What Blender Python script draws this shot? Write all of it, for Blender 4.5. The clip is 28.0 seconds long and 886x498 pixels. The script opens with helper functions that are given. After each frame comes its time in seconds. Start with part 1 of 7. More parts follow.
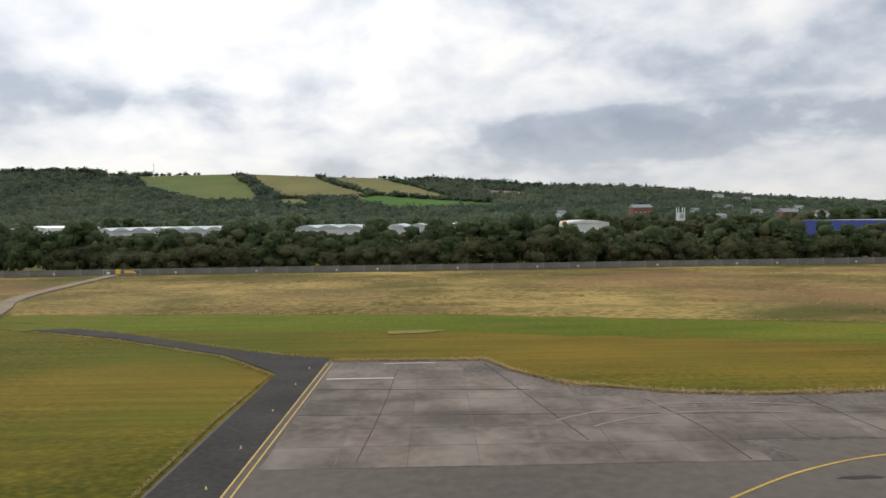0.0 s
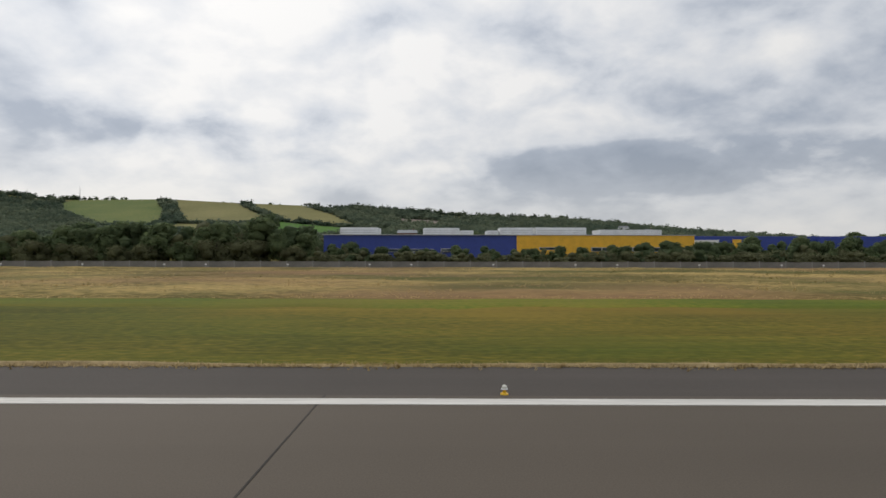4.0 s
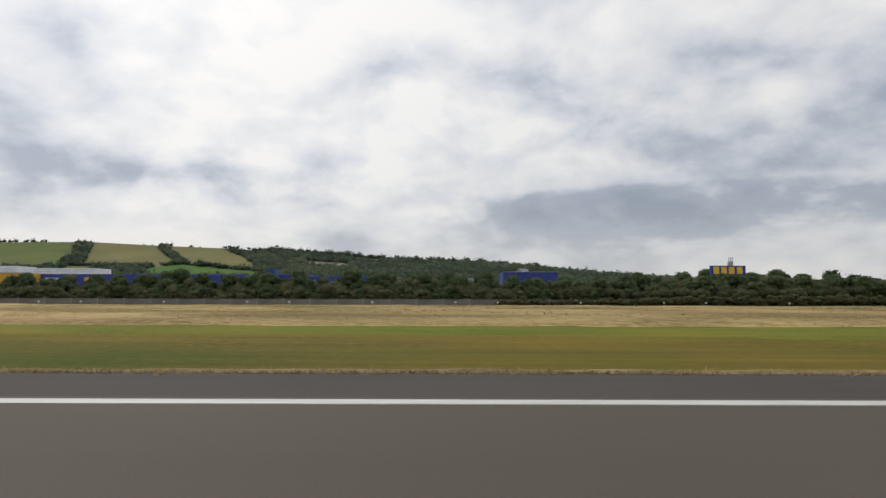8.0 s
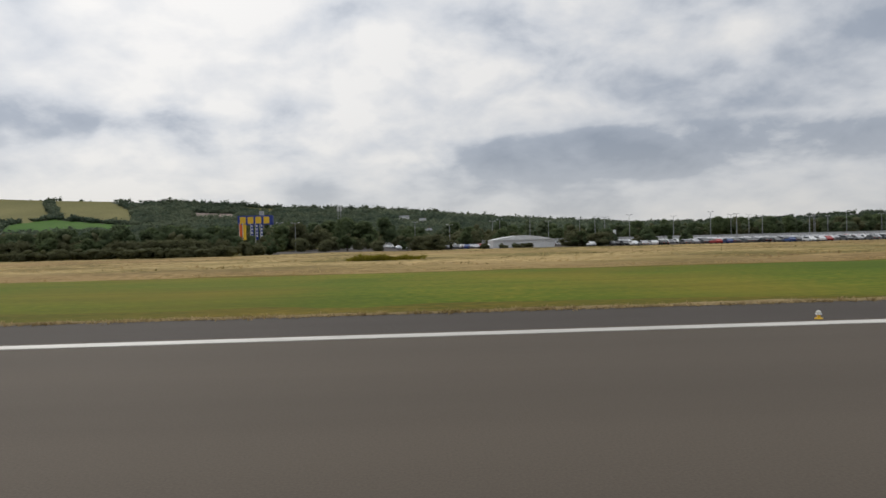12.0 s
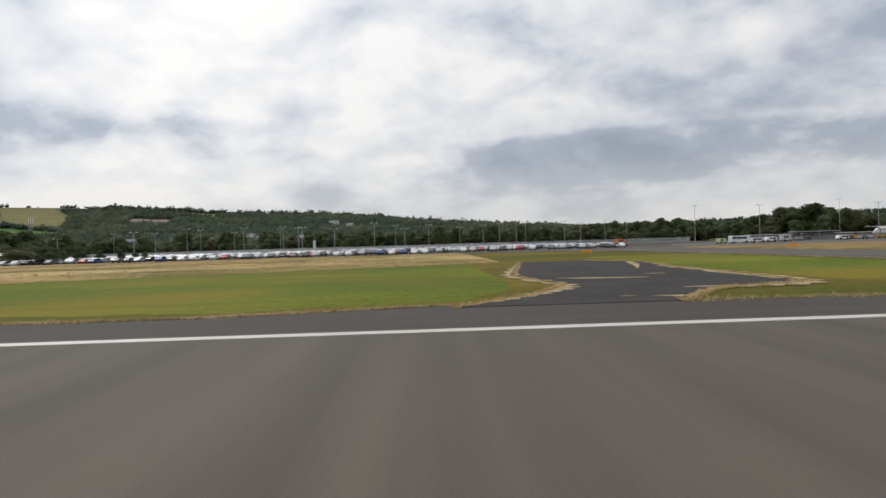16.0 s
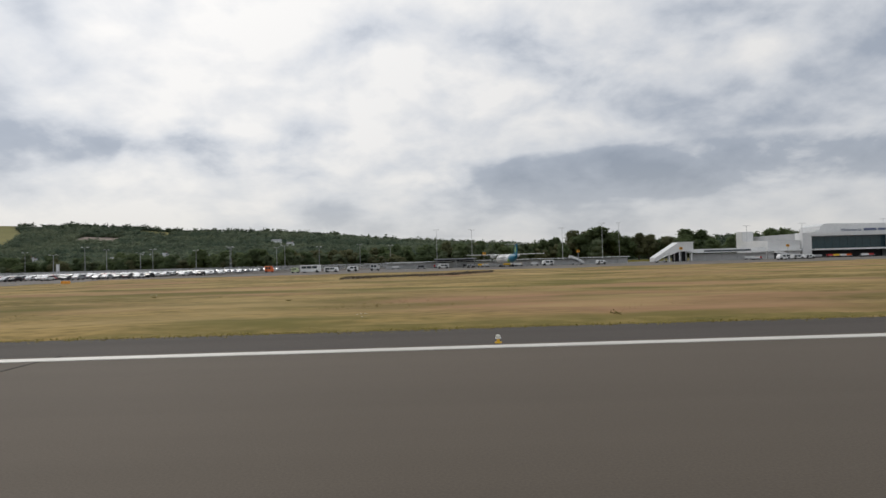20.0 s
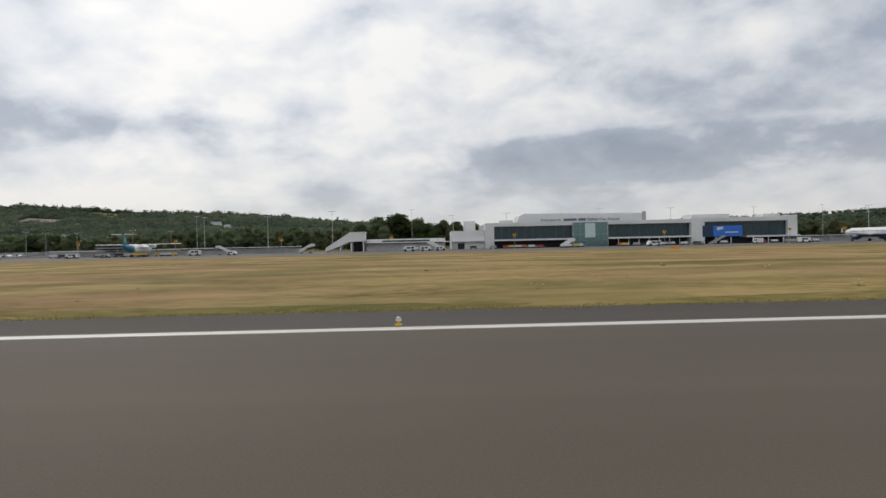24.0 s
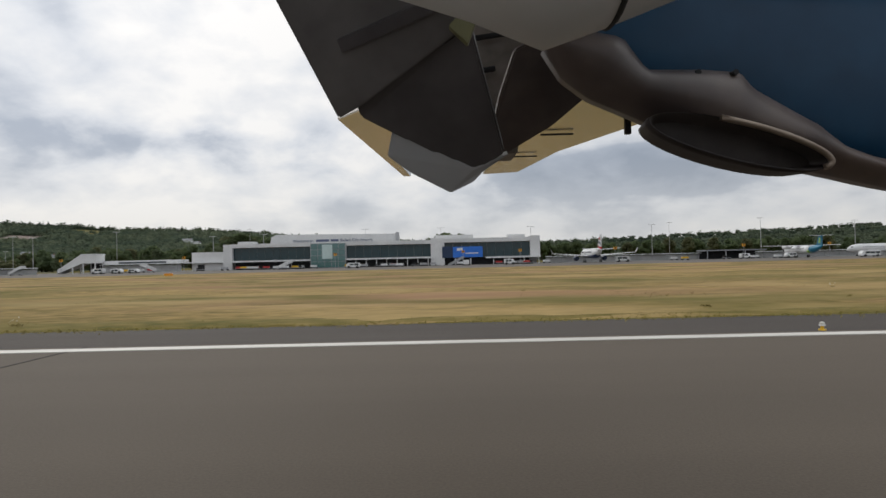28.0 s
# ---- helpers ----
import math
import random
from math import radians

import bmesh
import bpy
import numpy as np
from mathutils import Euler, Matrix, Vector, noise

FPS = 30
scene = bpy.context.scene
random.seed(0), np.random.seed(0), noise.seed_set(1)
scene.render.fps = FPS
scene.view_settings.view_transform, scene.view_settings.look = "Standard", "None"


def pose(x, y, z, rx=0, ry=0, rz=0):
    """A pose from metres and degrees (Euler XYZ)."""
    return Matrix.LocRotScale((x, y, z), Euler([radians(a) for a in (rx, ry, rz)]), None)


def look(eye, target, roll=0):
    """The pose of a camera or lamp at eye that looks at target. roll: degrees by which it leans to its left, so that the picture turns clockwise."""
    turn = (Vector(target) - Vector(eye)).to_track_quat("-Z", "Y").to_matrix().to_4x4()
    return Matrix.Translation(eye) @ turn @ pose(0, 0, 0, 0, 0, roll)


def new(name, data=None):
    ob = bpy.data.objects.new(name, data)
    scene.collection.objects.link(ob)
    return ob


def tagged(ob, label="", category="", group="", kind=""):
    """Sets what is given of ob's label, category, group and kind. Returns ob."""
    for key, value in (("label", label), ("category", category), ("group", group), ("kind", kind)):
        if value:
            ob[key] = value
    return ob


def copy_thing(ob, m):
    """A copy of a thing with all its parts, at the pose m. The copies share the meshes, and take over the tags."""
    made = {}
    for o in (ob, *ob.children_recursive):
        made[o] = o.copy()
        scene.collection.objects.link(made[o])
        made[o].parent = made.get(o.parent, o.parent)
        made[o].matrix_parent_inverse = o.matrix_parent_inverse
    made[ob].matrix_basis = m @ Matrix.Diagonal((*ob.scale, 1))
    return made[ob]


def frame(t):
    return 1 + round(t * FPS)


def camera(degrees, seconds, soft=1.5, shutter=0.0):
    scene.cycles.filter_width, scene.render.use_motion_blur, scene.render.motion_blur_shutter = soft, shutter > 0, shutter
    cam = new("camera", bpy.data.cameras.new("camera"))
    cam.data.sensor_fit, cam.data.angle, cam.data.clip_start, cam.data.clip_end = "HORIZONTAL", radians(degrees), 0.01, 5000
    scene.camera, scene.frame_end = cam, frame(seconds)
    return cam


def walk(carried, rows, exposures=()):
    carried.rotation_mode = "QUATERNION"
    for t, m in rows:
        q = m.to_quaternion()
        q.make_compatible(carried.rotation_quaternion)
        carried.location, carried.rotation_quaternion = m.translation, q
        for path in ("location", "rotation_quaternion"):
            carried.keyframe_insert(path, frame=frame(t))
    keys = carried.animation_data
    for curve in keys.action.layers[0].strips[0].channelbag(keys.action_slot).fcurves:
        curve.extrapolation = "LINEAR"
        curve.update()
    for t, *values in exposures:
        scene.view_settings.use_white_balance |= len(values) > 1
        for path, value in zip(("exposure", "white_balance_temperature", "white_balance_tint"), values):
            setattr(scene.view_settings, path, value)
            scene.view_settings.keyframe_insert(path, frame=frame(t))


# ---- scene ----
cam = camera(70.0, 28.0, 1.5, 0.0)
PATH = [
    (0, pose(-116.346, -13.332, 8.236, 87.378, 0.866, -0.638)),
    (0.5, pose(-96.790, -13.040, 7.247, 88.029, 0.699, -1.343)),
    (1, pose(-77.168, -12.747, 6.338, 88.899, 0.468, -1.562)),
    (1.5, pose(-57.516, -12.456, 5.511, 89.912, 0.354, -1.337)),
    (2, pose(-37.871, -12.169, 4.766, 91.501, 0.201, -1.047)),
    (2.5, pose(-18.272, -11.887, 4.105, 90.379, -0.054, -1.152)),
    (3, pose(1.246, -11.613, 3.530, 89.675, -0.269, -1.068)),
    (3.5, pose(20.646, -11.349, 3.040, 88.905, -0.129, -0.546)),
    (4, pose(39.890, -11.098, 2.638, 90.223, -0.099, 0.148)),
    (4.5, pose(58.948, -10.861, 2.323, 90.147, -0.114, -1.093)),
    (6.5, pose(133.217, -10.191, 1.733, 88.196, 1.772, -0.185)),
    (7, pose(151.285, -10.124, 1.700, 91.158, -0.172, 0.339)),
    (7.5, pose(169.149, -10.111, 1.690, 89.390, -1.009, 0.100)),
    (8, pose(186.809, -10.157, 1.693, 94.166, -0.159, 0.018)),
    (8.5, pose(204.260, -10.05, 1.701, 93.617, 0.450, -1.273)),
    (9, pose(221.493, -10.06, 1.710, 91.578, 0.664, -2.741)),
    (9.5, pose(238.500, -10.40, 1.721, 90.832, 1.904, -3.003)),
    (10, pose(255.268, -10.75, 1.733, 89.992, 1.813, -2.902)),
    (10.5, pose(271.788, -11.155, 1.746, 89.097, 1.491, -3.184)),
    (11, pose(288.050, -11.435, 1.758, 89.357, 1.164, -2.743)),
    (11.5, pose(304.044, -11.716, 1.771, 90.164, 1.732, -2.431)),
    (12, pose(319.758, -11.989, 1.782, 89.272, 1.389, -2.564)),
    (12.5, pose(335.185, -12.242, 1.793, 89.133, 0.992, -2.571)),
    (13, pose(350.319, -12.473, 1.802, 89.524, 1.260, -2.328)),
    (13.5, pose(365.159, -12.678, 1.810, 88.973, 1.004, -2.407)),
    (15.5, pose(421.507, -13.191, 1.822, 88.923, 1.088, -2.451)),
    (16, pose(434.827, -13.230, 1.820, 89.521, 1.678, -1.840)),
    (16.5, pose(447.837, -13.228, 1.815, 90.198, 1.776, -2.130)),
    (17, pose(460.552, -13.192, 1.808, 90.135, 1.294, -2.575)),
    (17.5, pose(472.989, -13.129, 1.800, 89.631, 1.823, -2.637)),
    (18, pose(485.166, -13.045, 1.789, 89.706, 1.456, -2.511)),
    (18.5, pose(497.101, -12.948, 1.777, 89.850, 1.350, -2.313)),
    (19, pose(508.811, -12.845, 1.765, 90.254, 1.620, -1.664)),
    (19.5, pose(520.313, -12.743, 1.751, 90.746, 1.684, -1.312)),
    (20, pose(531.625, -12.648, 1.737, 91.105, 1.554, -1.133)),
    (20.5, pose(542.762, -12.567, 1.723, 90.343, 1.625, -1.248)),
    (21, pose(553.723, -12.500, 1.710, 90.739, 1.424, -1.295)),
    (21.5, pose(564.506, -12.447, 1.696, 91.483, 1.517, -1.671)),
    (23.5, pose(605.790, -12.348, 1.655, 90.752, 1.119, -1.176)),
    (24, pose(615.633, -12.348, 1.649, 89.498, 1.236, -1.389)),
    (24.5, pose(625.284, -12.1, 1.645, 90.029, 0.839, -1.066)),
    (25, pose(634.762, -11.9, 1.643, 89.460, 0.555, -0.109)),
    (25.5, pose(644.091, -11.9, 1.642, 89.923, 0.768, 0.038)),
    (26, pose(653.296, -11.92, 1.641, 90.035, 1.069, 0.322)),
    (26.5, pose(662.400, -12.0, 1.640, 89.596, 1.288, 0.318)),
    (27, pose(671.427, -12.1, 1.637, 91.044, 0.955, 0.564)),
    (27.5, pose(680.403, -12.25, 1.632, 90.869, 1.572, 0.395)),
    (28, pose(689.350, -12.360, 1.625, 90.912, 1.318, 0.272)),
]
walk(cam, PATH, [(t, e, 6600, 10.0) for t, e in ((0.0, 0.2), (2.0, 0.0), (9.0, -0.05), (10.5, 0.0), (12.0, -0.1), (13.5, -0.05), (16.0, 0.03), (20.0, -0.06), (24.0, 0.0), (28.0, 0.0))])

# ---- world and light: bright broken overcast, sun behind thin cloud ahead to the left ----
SUN_DIR = Vector((-0.42, 0.72, 0.55)).normalized()
world = bpy.data.worlds.new("overcast_sky")
world.use_nodes = True
scene.world = world
wt = world.node_tree
wt.nodes.clear()


def wn(kind, **kw):
    n = wt.nodes.new(kind)
    for k, v in kw.items():
        n.inputs[k].default_value = v
    return n


def wmath(op, a, b=None, c=None):
    n = wt.nodes.new("ShaderNodeMath")
    n.operation = op
    for i, v in enumerate((a, b, c)):
        if v is None:
            continue
        if isinstance(v, (int, float)):
            n.inputs[i].default_value = v
        else:
            wt.links.new(v, n.inputs[i])
    return n.outputs[0]


sky = wt.nodes.new("ShaderNodeTexSky")
sky.sky_type, sky.sun_disc = "NISHITA", False
sky.sun_elevation = math.asin(SUN_DIR.z)
sky.sun_rotation = math.atan2(SUN_DIR.x, SUN_DIR.y)
coord = wt.nodes.new("ShaderNodeTexCoord")
sep = wt.nodes.new("ShaderNodeSeparateXYZ")
wt.links.new(coord.outputs["Generated"], sep.inputs[0])
up = wmath("MAXIMUM", sep.outputs[2], 0.0)
inv = wmath("DIVIDE", 1.0, wmath("ADD", up, 0.42))
comb = wt.nodes.new("ShaderNodeCombineXYZ")
wt.links.new(wmath("MULTIPLY", sep.outputs[0], inv), comb.inputs[0])
wt.links.new(wmath("MULTIPLY", sep.outputs[1], inv), comb.inputs[1])
big = wn("ShaderNodeTexNoise", Scale=1.5, Detail=6.0, Roughness=0.5, Distortion=0.15)
fine = wn("ShaderNodeTexNoise", Scale=5.2, Detail=7.0, Roughness=0.55, Distortion=0.2)
shift = wt.nodes.new("ShaderNodeMapping")
shift.inputs["Location"].default_value = (3.1, 1.7, 0.0)
wt.links.new(comb.outputs[0], shift.inputs[0])
wt.links.new(shift.outputs[0], big.inputs["Vector"])
wt.links.new(shift.outputs[0], fine.inputs["Vector"])
mixed = wmath("ADD", wmath("MULTIPLY", big.outputs[0], 0.66), wmath("MULTIPLY", fine.outputs[0], 0.34))
# glow of the hidden sun through the cloud
dot = wt.nodes.new("ShaderNodeVectorMath")
dot.operation = "DOT_PRODUCT"
dot.inputs[1].default_value = SUN_DIR
wt.links.new(coord.outputs["Generated"], dot.inputs[0])
glow = wmath("POWER", wmath("MAXIMUM", dot.outputs["Value"], 0.0), 5.0)


def bank(x, z, rx, rz, depth):
    """A thicker bank of cloud round one bearing."""
    a = wmath("POWER", wmath("DIVIDE", wmath("SUBTRACT", sep.outputs[0], x), rx), 2.0)
    b = wmath("POWER", wmath("DIVIDE", wmath("SUBTRACT", sep.outputs[2], z), rz), 2.0)
    near = wmath("MAXIMUM", wmath("SUBTRACT", 1.0, wmath("ADD", a, b)), 0.0)
    return wmath("MULTIPLY", wmath("MULTIPLY", near, wmath("GREATER_THAN", sep.outputs[1], 0.0)), depth)


banks = wmath("ADD", wmath("ADD", bank(0.33, 0.125, 0.40, 0.045, 0.19), bank(-0.30, 0.17, 0.40, 0.05, 0.07)), bank(0.25, 0.30, 0.5, 0.12, 0.05))
# lumps of cloud: brighter on the side that faces the sun, duller on the other
lumps_here = wn("ShaderNodeTexNoise", Scale=3.6, Detail=5.0, Roughness=0.48, Distortion=0.1)
lumps_sunward = wn("ShaderNodeTexNoise", Scale=3.6, Detail=5.0, Roughness=0.48, Distortion=0.1)
aside = wt.nodes.new("ShaderNodeMapping")
aside.inputs["Location"].default_value = (3.1 - 0.035, 1.7 - 0.075, 0.0)
wt.links.new(comb.outputs[0], aside.inputs[0])
wt.links.new(shift.outputs[0], lumps_here.inputs["Vector"])
wt.links.new(aside.outputs[0], lumps_sunward.inputs["Vector"])
relief = wmath("MULTIPLY", wmath("SUBTRACT", lumps_sunward.outputs[0], lumps_here.outputs[0]), 0.20)
# the banks are torn by the same lumps as the rest
ragged_banks = wmath("MULTIPLY", banks, wmath("MULTIPLY", wmath("POWER", fine.outputs[0], 1.5), 2.9))
cover = wmath("ADD", wmath("ADD", wmath("SUBTRACT", mixed, wmath("MULTIPLY", glow, 0.10)), ragged_banks), relief)
ramp = wt.nodes.new("ShaderNodeValToRGB")
ramp.color_ramp.elements[0].position, ramp.color_ramp.elements[0].color = 0.40, (1.0, 1.0, 1.0, 1)
ramp.color_ramp.elements[1].position, ramp.color_ramp.elements[1].color = 0.82, (0.33, 0.39, 0.49, 1)
mid = ramp.color_ramp.elements.new(0.515)
mid.color = (0.75, 0.79, 0.855, 1)
thick = ramp.color_ramp.elements.new(0.62)
thick.color = (0.455, 0.515, 0.615, 1)
wt.links.new(cover, ramp.inputs[0])
# pale band of far cloud just above the horizon
low = wmath("POWER", wmath("SUBTRACT", 1.0, wmath("MINIMUM", wmath("MULTIPLY", up, 4.5), 1.0)), 2.0)
pale = wt.nodes.new("ShaderNodeMix")
pale.data_type = "RGBA"
pale.inputs["B"].default_value = (0.80, 0.80, 0.79, 1)
wt.links.new(wmath("MULTIPLY", low, 0.75), pale.inputs["Factor"])
wt.links.new(ramp.outputs[0], pale.inputs["A"])
clouds = wt.nodes.new("ShaderNodeBackground")
wt.links.new(pale.outputs["Result"], clouds.inputs["Color"])
# thicker light from overhead than from the horizon
wt.links.new(wmath("ADD", wmath("ADD", 0.80, wmath("MULTIPLY", wmath("POWER", up, 1.5), 0.30)), wmath("MULTIPLY", glow, 0.20)), clouds.inputs["Strength"])
clear = wt.nodes.new("ShaderNodeBackground")
wt.links.new(sky.outputs[0], clear.inputs["Color"])
clear.inputs["Strength"].default_value = 0.06
blend = wt.nodes.new("ShaderNodeMixShader")
blend.inputs[0].default_value = 0.94
wt.links.new(clear.outputs[0], blend.inputs[1])
wt.links.new(clouds.outputs[0], blend.inputs[2])
wt.links.new(blend.outputs[0], wt.nodes.new("ShaderNodeOutputWorld").inputs[0])

sun = new("sun", bpy.data.lights.new("sun", "SUN"))
sun.data.energy, sun.data.angle, sun.data.color = 0.6, radians(14), (1.0, 0.96, 0.9)
sun.matrix_world = look(SUN_DIR * 100, (0, 0, 0))

# ---- materials ----
MATS = {}


def mat(name, dark, light, rough=0.8, scale=1.0, fine=12.0, metal=0.0, bump=0.15, stretch=(1, 1, 1), vary=0.0, third=None, where="Object", detail=5.0, spec=0.5, lo=0.36, hi=0.66, alt=None, streak=None, leaf=0.0):
    """Two noises, one broad and one fine, mix dark into light; vary: spread of value from object to object."""
    if name in MATS:
        return MATS[name]
    m = bpy.data.materials.new(name)
    m.use_nodes = True
    t = m.node_tree
    b = t.nodes["Principled BSDF"]
    b.inputs["Roughness"].default_value, b.inputs["Metallic"].default_value = rough, metal
    b.inputs["Specular IOR Level"].default_value = spec
    co = t.nodes.new("ShaderNodeTexCoord")
    mp = t.nodes.new("ShaderNodeMapping")
    mp.inputs["Scale"].default_value = stretch
    t.links.new(co.outputs[where], mp.inputs[0])
    n1, n2 = t.nodes.new("ShaderNodeTexNoise"), t.nodes.new("ShaderNodeTexNoise")
    n1.inputs["Scale"].default_value, n1.inputs["Detail"].default_value = scale, detail
    n2.inputs["Scale"].default_value, n2.inputs["Detail"].default_value = fine, 4.0
    t.links.new(mp.outputs[0], n1.inputs[0])
    t.links.new(mp.outputs[0], n2.inputs[0])
    r = t.nodes.new("ShaderNodeValToRGB")
    r.color_ramp.elements[0].position, r.color_ramp.elements[1].position = lo, hi
    r.color_ramp.elements[0].color, r.color_ramp.elements[1].color = (*dark, 1), (*light, 1)
    if third:
        e = r.color_ramp.elements.new((lo + hi) / 2)
        e.color = (*third, 1)
    s = t.nodes.new("ShaderNodeMath")
    s.operation = "MULTIPLY_ADD"
    s.inputs[1].default_value = 0.55
    t.links.new(n1.outputs[0], s.inputs[0])
    s2 = t.nodes.new("ShaderNodeMath")
    s2.operation = "MULTIPLY"
    s2.inputs[1].default_value = 0.45
    t.links.new(n2.outputs[0], s2.inputs[0])
    t.links.new(s2.outputs[0], s.inputs[2])
    t.links.new(s.outputs[0], r.inputs[0])
    out = r.outputs[0]
    for alt in [alt] if alt and not isinstance(alt, list) else alt or []:
        # broad patches of another growth or wear
        n3 = t.nodes.new("ShaderNodeTexNoise")
        n3.inputs["Scale"].default_value, n3.inputs["Detail"].default_value = alt[1], 6.0
        mp3 = t.nodes.new("ShaderNodeMapping")
        mp3.inputs["Location"].default_value = (alt[1] * 311, alt[1] * 173, 0)
        t.links.new(mp.outputs[0], mp3.inputs[0])
        t.links.new(mp3.outputs[0], n3.inputs[0])
        k = t.nodes.new("ShaderNodeMapRange")
        k.inputs["From Min"].default_value, k.inputs["From Max"].default_value, k.inputs["To Max"].default_value = 0.47, 0.66, alt[2]
        t.links.new(n3.outputs[0], k.inputs["Value"])
        mx = t.nodes.new("ShaderNodeMix")
        mx.data_type = "RGBA"
        mx.inputs["B"].default_value = (*alt[0], 1)
        t.links.new(k.outputs[0], mx.inputs["Factor"])
        t.links.new(out, mx.inputs["A"])
        out = mx.outputs["Result"]
    if streak:
        # long streaks along the way of mowing or traffic
        mp4, n4 = t.nodes.new("ShaderNodeMapping"), t.nodes.new("ShaderNodeTexNoise")
        mp4.inputs["Scale"].default_value = (streak[1], streak[2], 1)
        n4.inputs["Scale"].default_value, n4.inputs["Detail"].default_value = 1.0, 4.0
        t.links.new(co.outputs[where], mp4.inputs[0])
        t.links.new(mp4.outputs[0], n4.inputs[0])
        mr4, hs4 = t.nodes.new("ShaderNodeMapRange"), t.nodes.new("ShaderNodeHueSaturation")
        mr4.inputs["From Min"].default_value, mr4.inputs["From Max"].default_value = 0.3, 0.7
        mr4.inputs["To Min"].default_value, mr4.inputs["To Max"].default_value = 1 - streak[0], 1 + streak[0]
        t.links.new(n4.outputs[0], mr4.inputs["Value"])
        t.links.new(mr4.outputs[0], hs4.inputs["Value"])
        t.links.new(out, hs4.inputs["Color"])
        out = hs4.outputs[0]
    if vary:
        oi = t.nodes.new("ShaderNodeObjectInfo")
        ge = t.nodes.new("ShaderNodeNewGeometry")
        ad = t.nodes.new("ShaderNodeMath")
        ad.operation = "ADD"
        t.links.new(oi.outputs["Random"], ad.inputs[0])
        t.links.new(ge.outputs["Random Per Island"], ad.inputs[1])
        mr = t.nodes.new("ShaderNodeMapRange")
        mr.inputs["From Max"].default_value = 2.0
        mr.inputs["To Min"].default_value, mr.inputs["To Max"].default_value = 1 - vary, 1 + vary
        t.links.new(ad.outputs[0], mr.inputs["Value"])
        hs = t.nodes.new("ShaderNodeHueSaturation")
        t.links.new(mr.outputs[0], hs.inputs["Value"])
        t.links.new(out, hs.inputs["Color"])
        out = hs.outputs[0]
    t.links.new(out, b.inputs["Base Color"])
    if bump:
        bp = t.nodes.new("ShaderNodeBump")
        bp.inputs["Strength"].default_value, bp.inputs["Distance"].default_value = bump, 0.04
        t.links.new(n2.outputs[0], bp.inputs["Height"])
        t.links.new(bp.outputs[0], b.inputs["Normal"])
    if leaf:
        # light that shines through thin leaves
        tr, mixed_leaf = t.nodes.new("ShaderNodeBsdfTranslucent"), t.nodes.new("ShaderNodeMixShader")
        mixed_leaf.inputs[0].default_value = leaf
        t.links.new(out, tr.inputs["Color"])
        t.links.new(b.outputs[0], mixed_leaf.inputs[1])
        t.links.new(tr.outputs[0], mixed_leaf.inputs[2])
        t.links.new(mixed_leaf.outputs[0], t.nodes["Material Output"].inputs[0])
    MATS[name] = m
    return m


def plain(name, c, rough=0.5, metal=0.0, amount=0.12):
    """A painted surface, faintly uneven."""
    return mat(name, tuple(v * (1 - amount) for v in c), tuple(min(1, v * (1 + amount)) for v in c), rough, 0.8, 9.0, metal, 0.04)


def glass(name, tint, rough=0.05):
    if name in MATS:
        return MATS[name]
    m = plain(name, tint, rough)
    m.node_tree.nodes["Principled BSDF"].inputs["Specular IOR Level"].default_value = 0.9
    return m


ASPHALT = mat("runway_asphalt", (0.0797, 0.0645, 0.0485), (0.1171, 0.0944, 0.0714), 0.82, 0.05, 38.0, bump=0.12, spec=0.25, detail=8.0, streak=(0.07, 0.012, 0.55))
ASPHALT_MID = mat("ageing_runway_asphalt", (0.090, 0.075, 0.059), (0.132, 0.110, 0.086), 0.82, 0.05, 38.0, bump=0.12, spec=0.25, detail=8.0, streak=(0.07, 0.012, 0.55))
ASPHALT_PALE = mat("older_runway_asphalt", (0.082, 0.069, 0.055), (0.122, 0.102, 0.081), 0.8, 0.05, 38.0, bump=0.12, spec=0.25, detail=8.0, streak=(0.07, 0.012, 0.55))
ASPHALT_BANDED = mat("banded_runway_asphalt", (0.082, 0.069, 0.055), (0.122, 0.102, 0.081), 0.8, 0.05, 38.0, bump=0.12, spec=0.25, detail=8.0, streak=(0.24, 0.85, 0.035))
WORN = mat("worn_paint", (0.22, 0.205, 0.175), (0.38, 0.355, 0.32), 0.8, 0.6, 6.0, bump=0.1, spec=0.25)
SHOULDER = mat("shoulder_asphalt", (0.0539, 0.0450, 0.0378), (0.0818, 0.0684, 0.0581), 0.85, 0.12, 30.0, bump=0.15, spec=0.25, detail=8.0, streak=(0.09, 0.02, 0.9))
PADASH = mat("pad_asphalt", (0.092, 0.077, 0.064), (0.145, 0.122, 0.102), 0.85, 0.06, 2.2, bump=0.2, spec=0.25)
TAXI = mat("taxiway_asphalt", (0.070, 0.060, 0.051), (0.110, 0.094, 0.080), 0.78, 0.06, 24.0, bump=0.1, spec=0.3, streak=(0.08, 0.4, 0.02))
OLD = mat("old_tarmac", (0.034, 0.031, 0.03), (0.066, 0.06, 0.055), 0.9, 0.35, 4.0, bump=0.4, spec=0.15)
PADCON = mat("worn_concrete", (0.115, 0.092, 0.075), (0.23, 0.188, 0.155), 0.85, 0.16, 2.0, bump=0.25, vary=0.22, spec=0.25, detail=7.0, alt=[((0.075, 0.062, 0.052), 0.22, 0.7), ((0.30, 0.26, 0.22), 0.35, 0.5)])
SAND = mat("bare_sandy_turf", (0.27, 0.21, 0.105), (0.56, 0.445, 0.265), 0.95, 0.5, 4.0, bump=0.4, spec=0.1)
STAIN = mat("oil_stained_asphalt", (0.036, 0.032, 0.029), (0.062, 0.055, 0.048), 0.8, 0.6, 4.0, bump=0.2, spec=0.25)
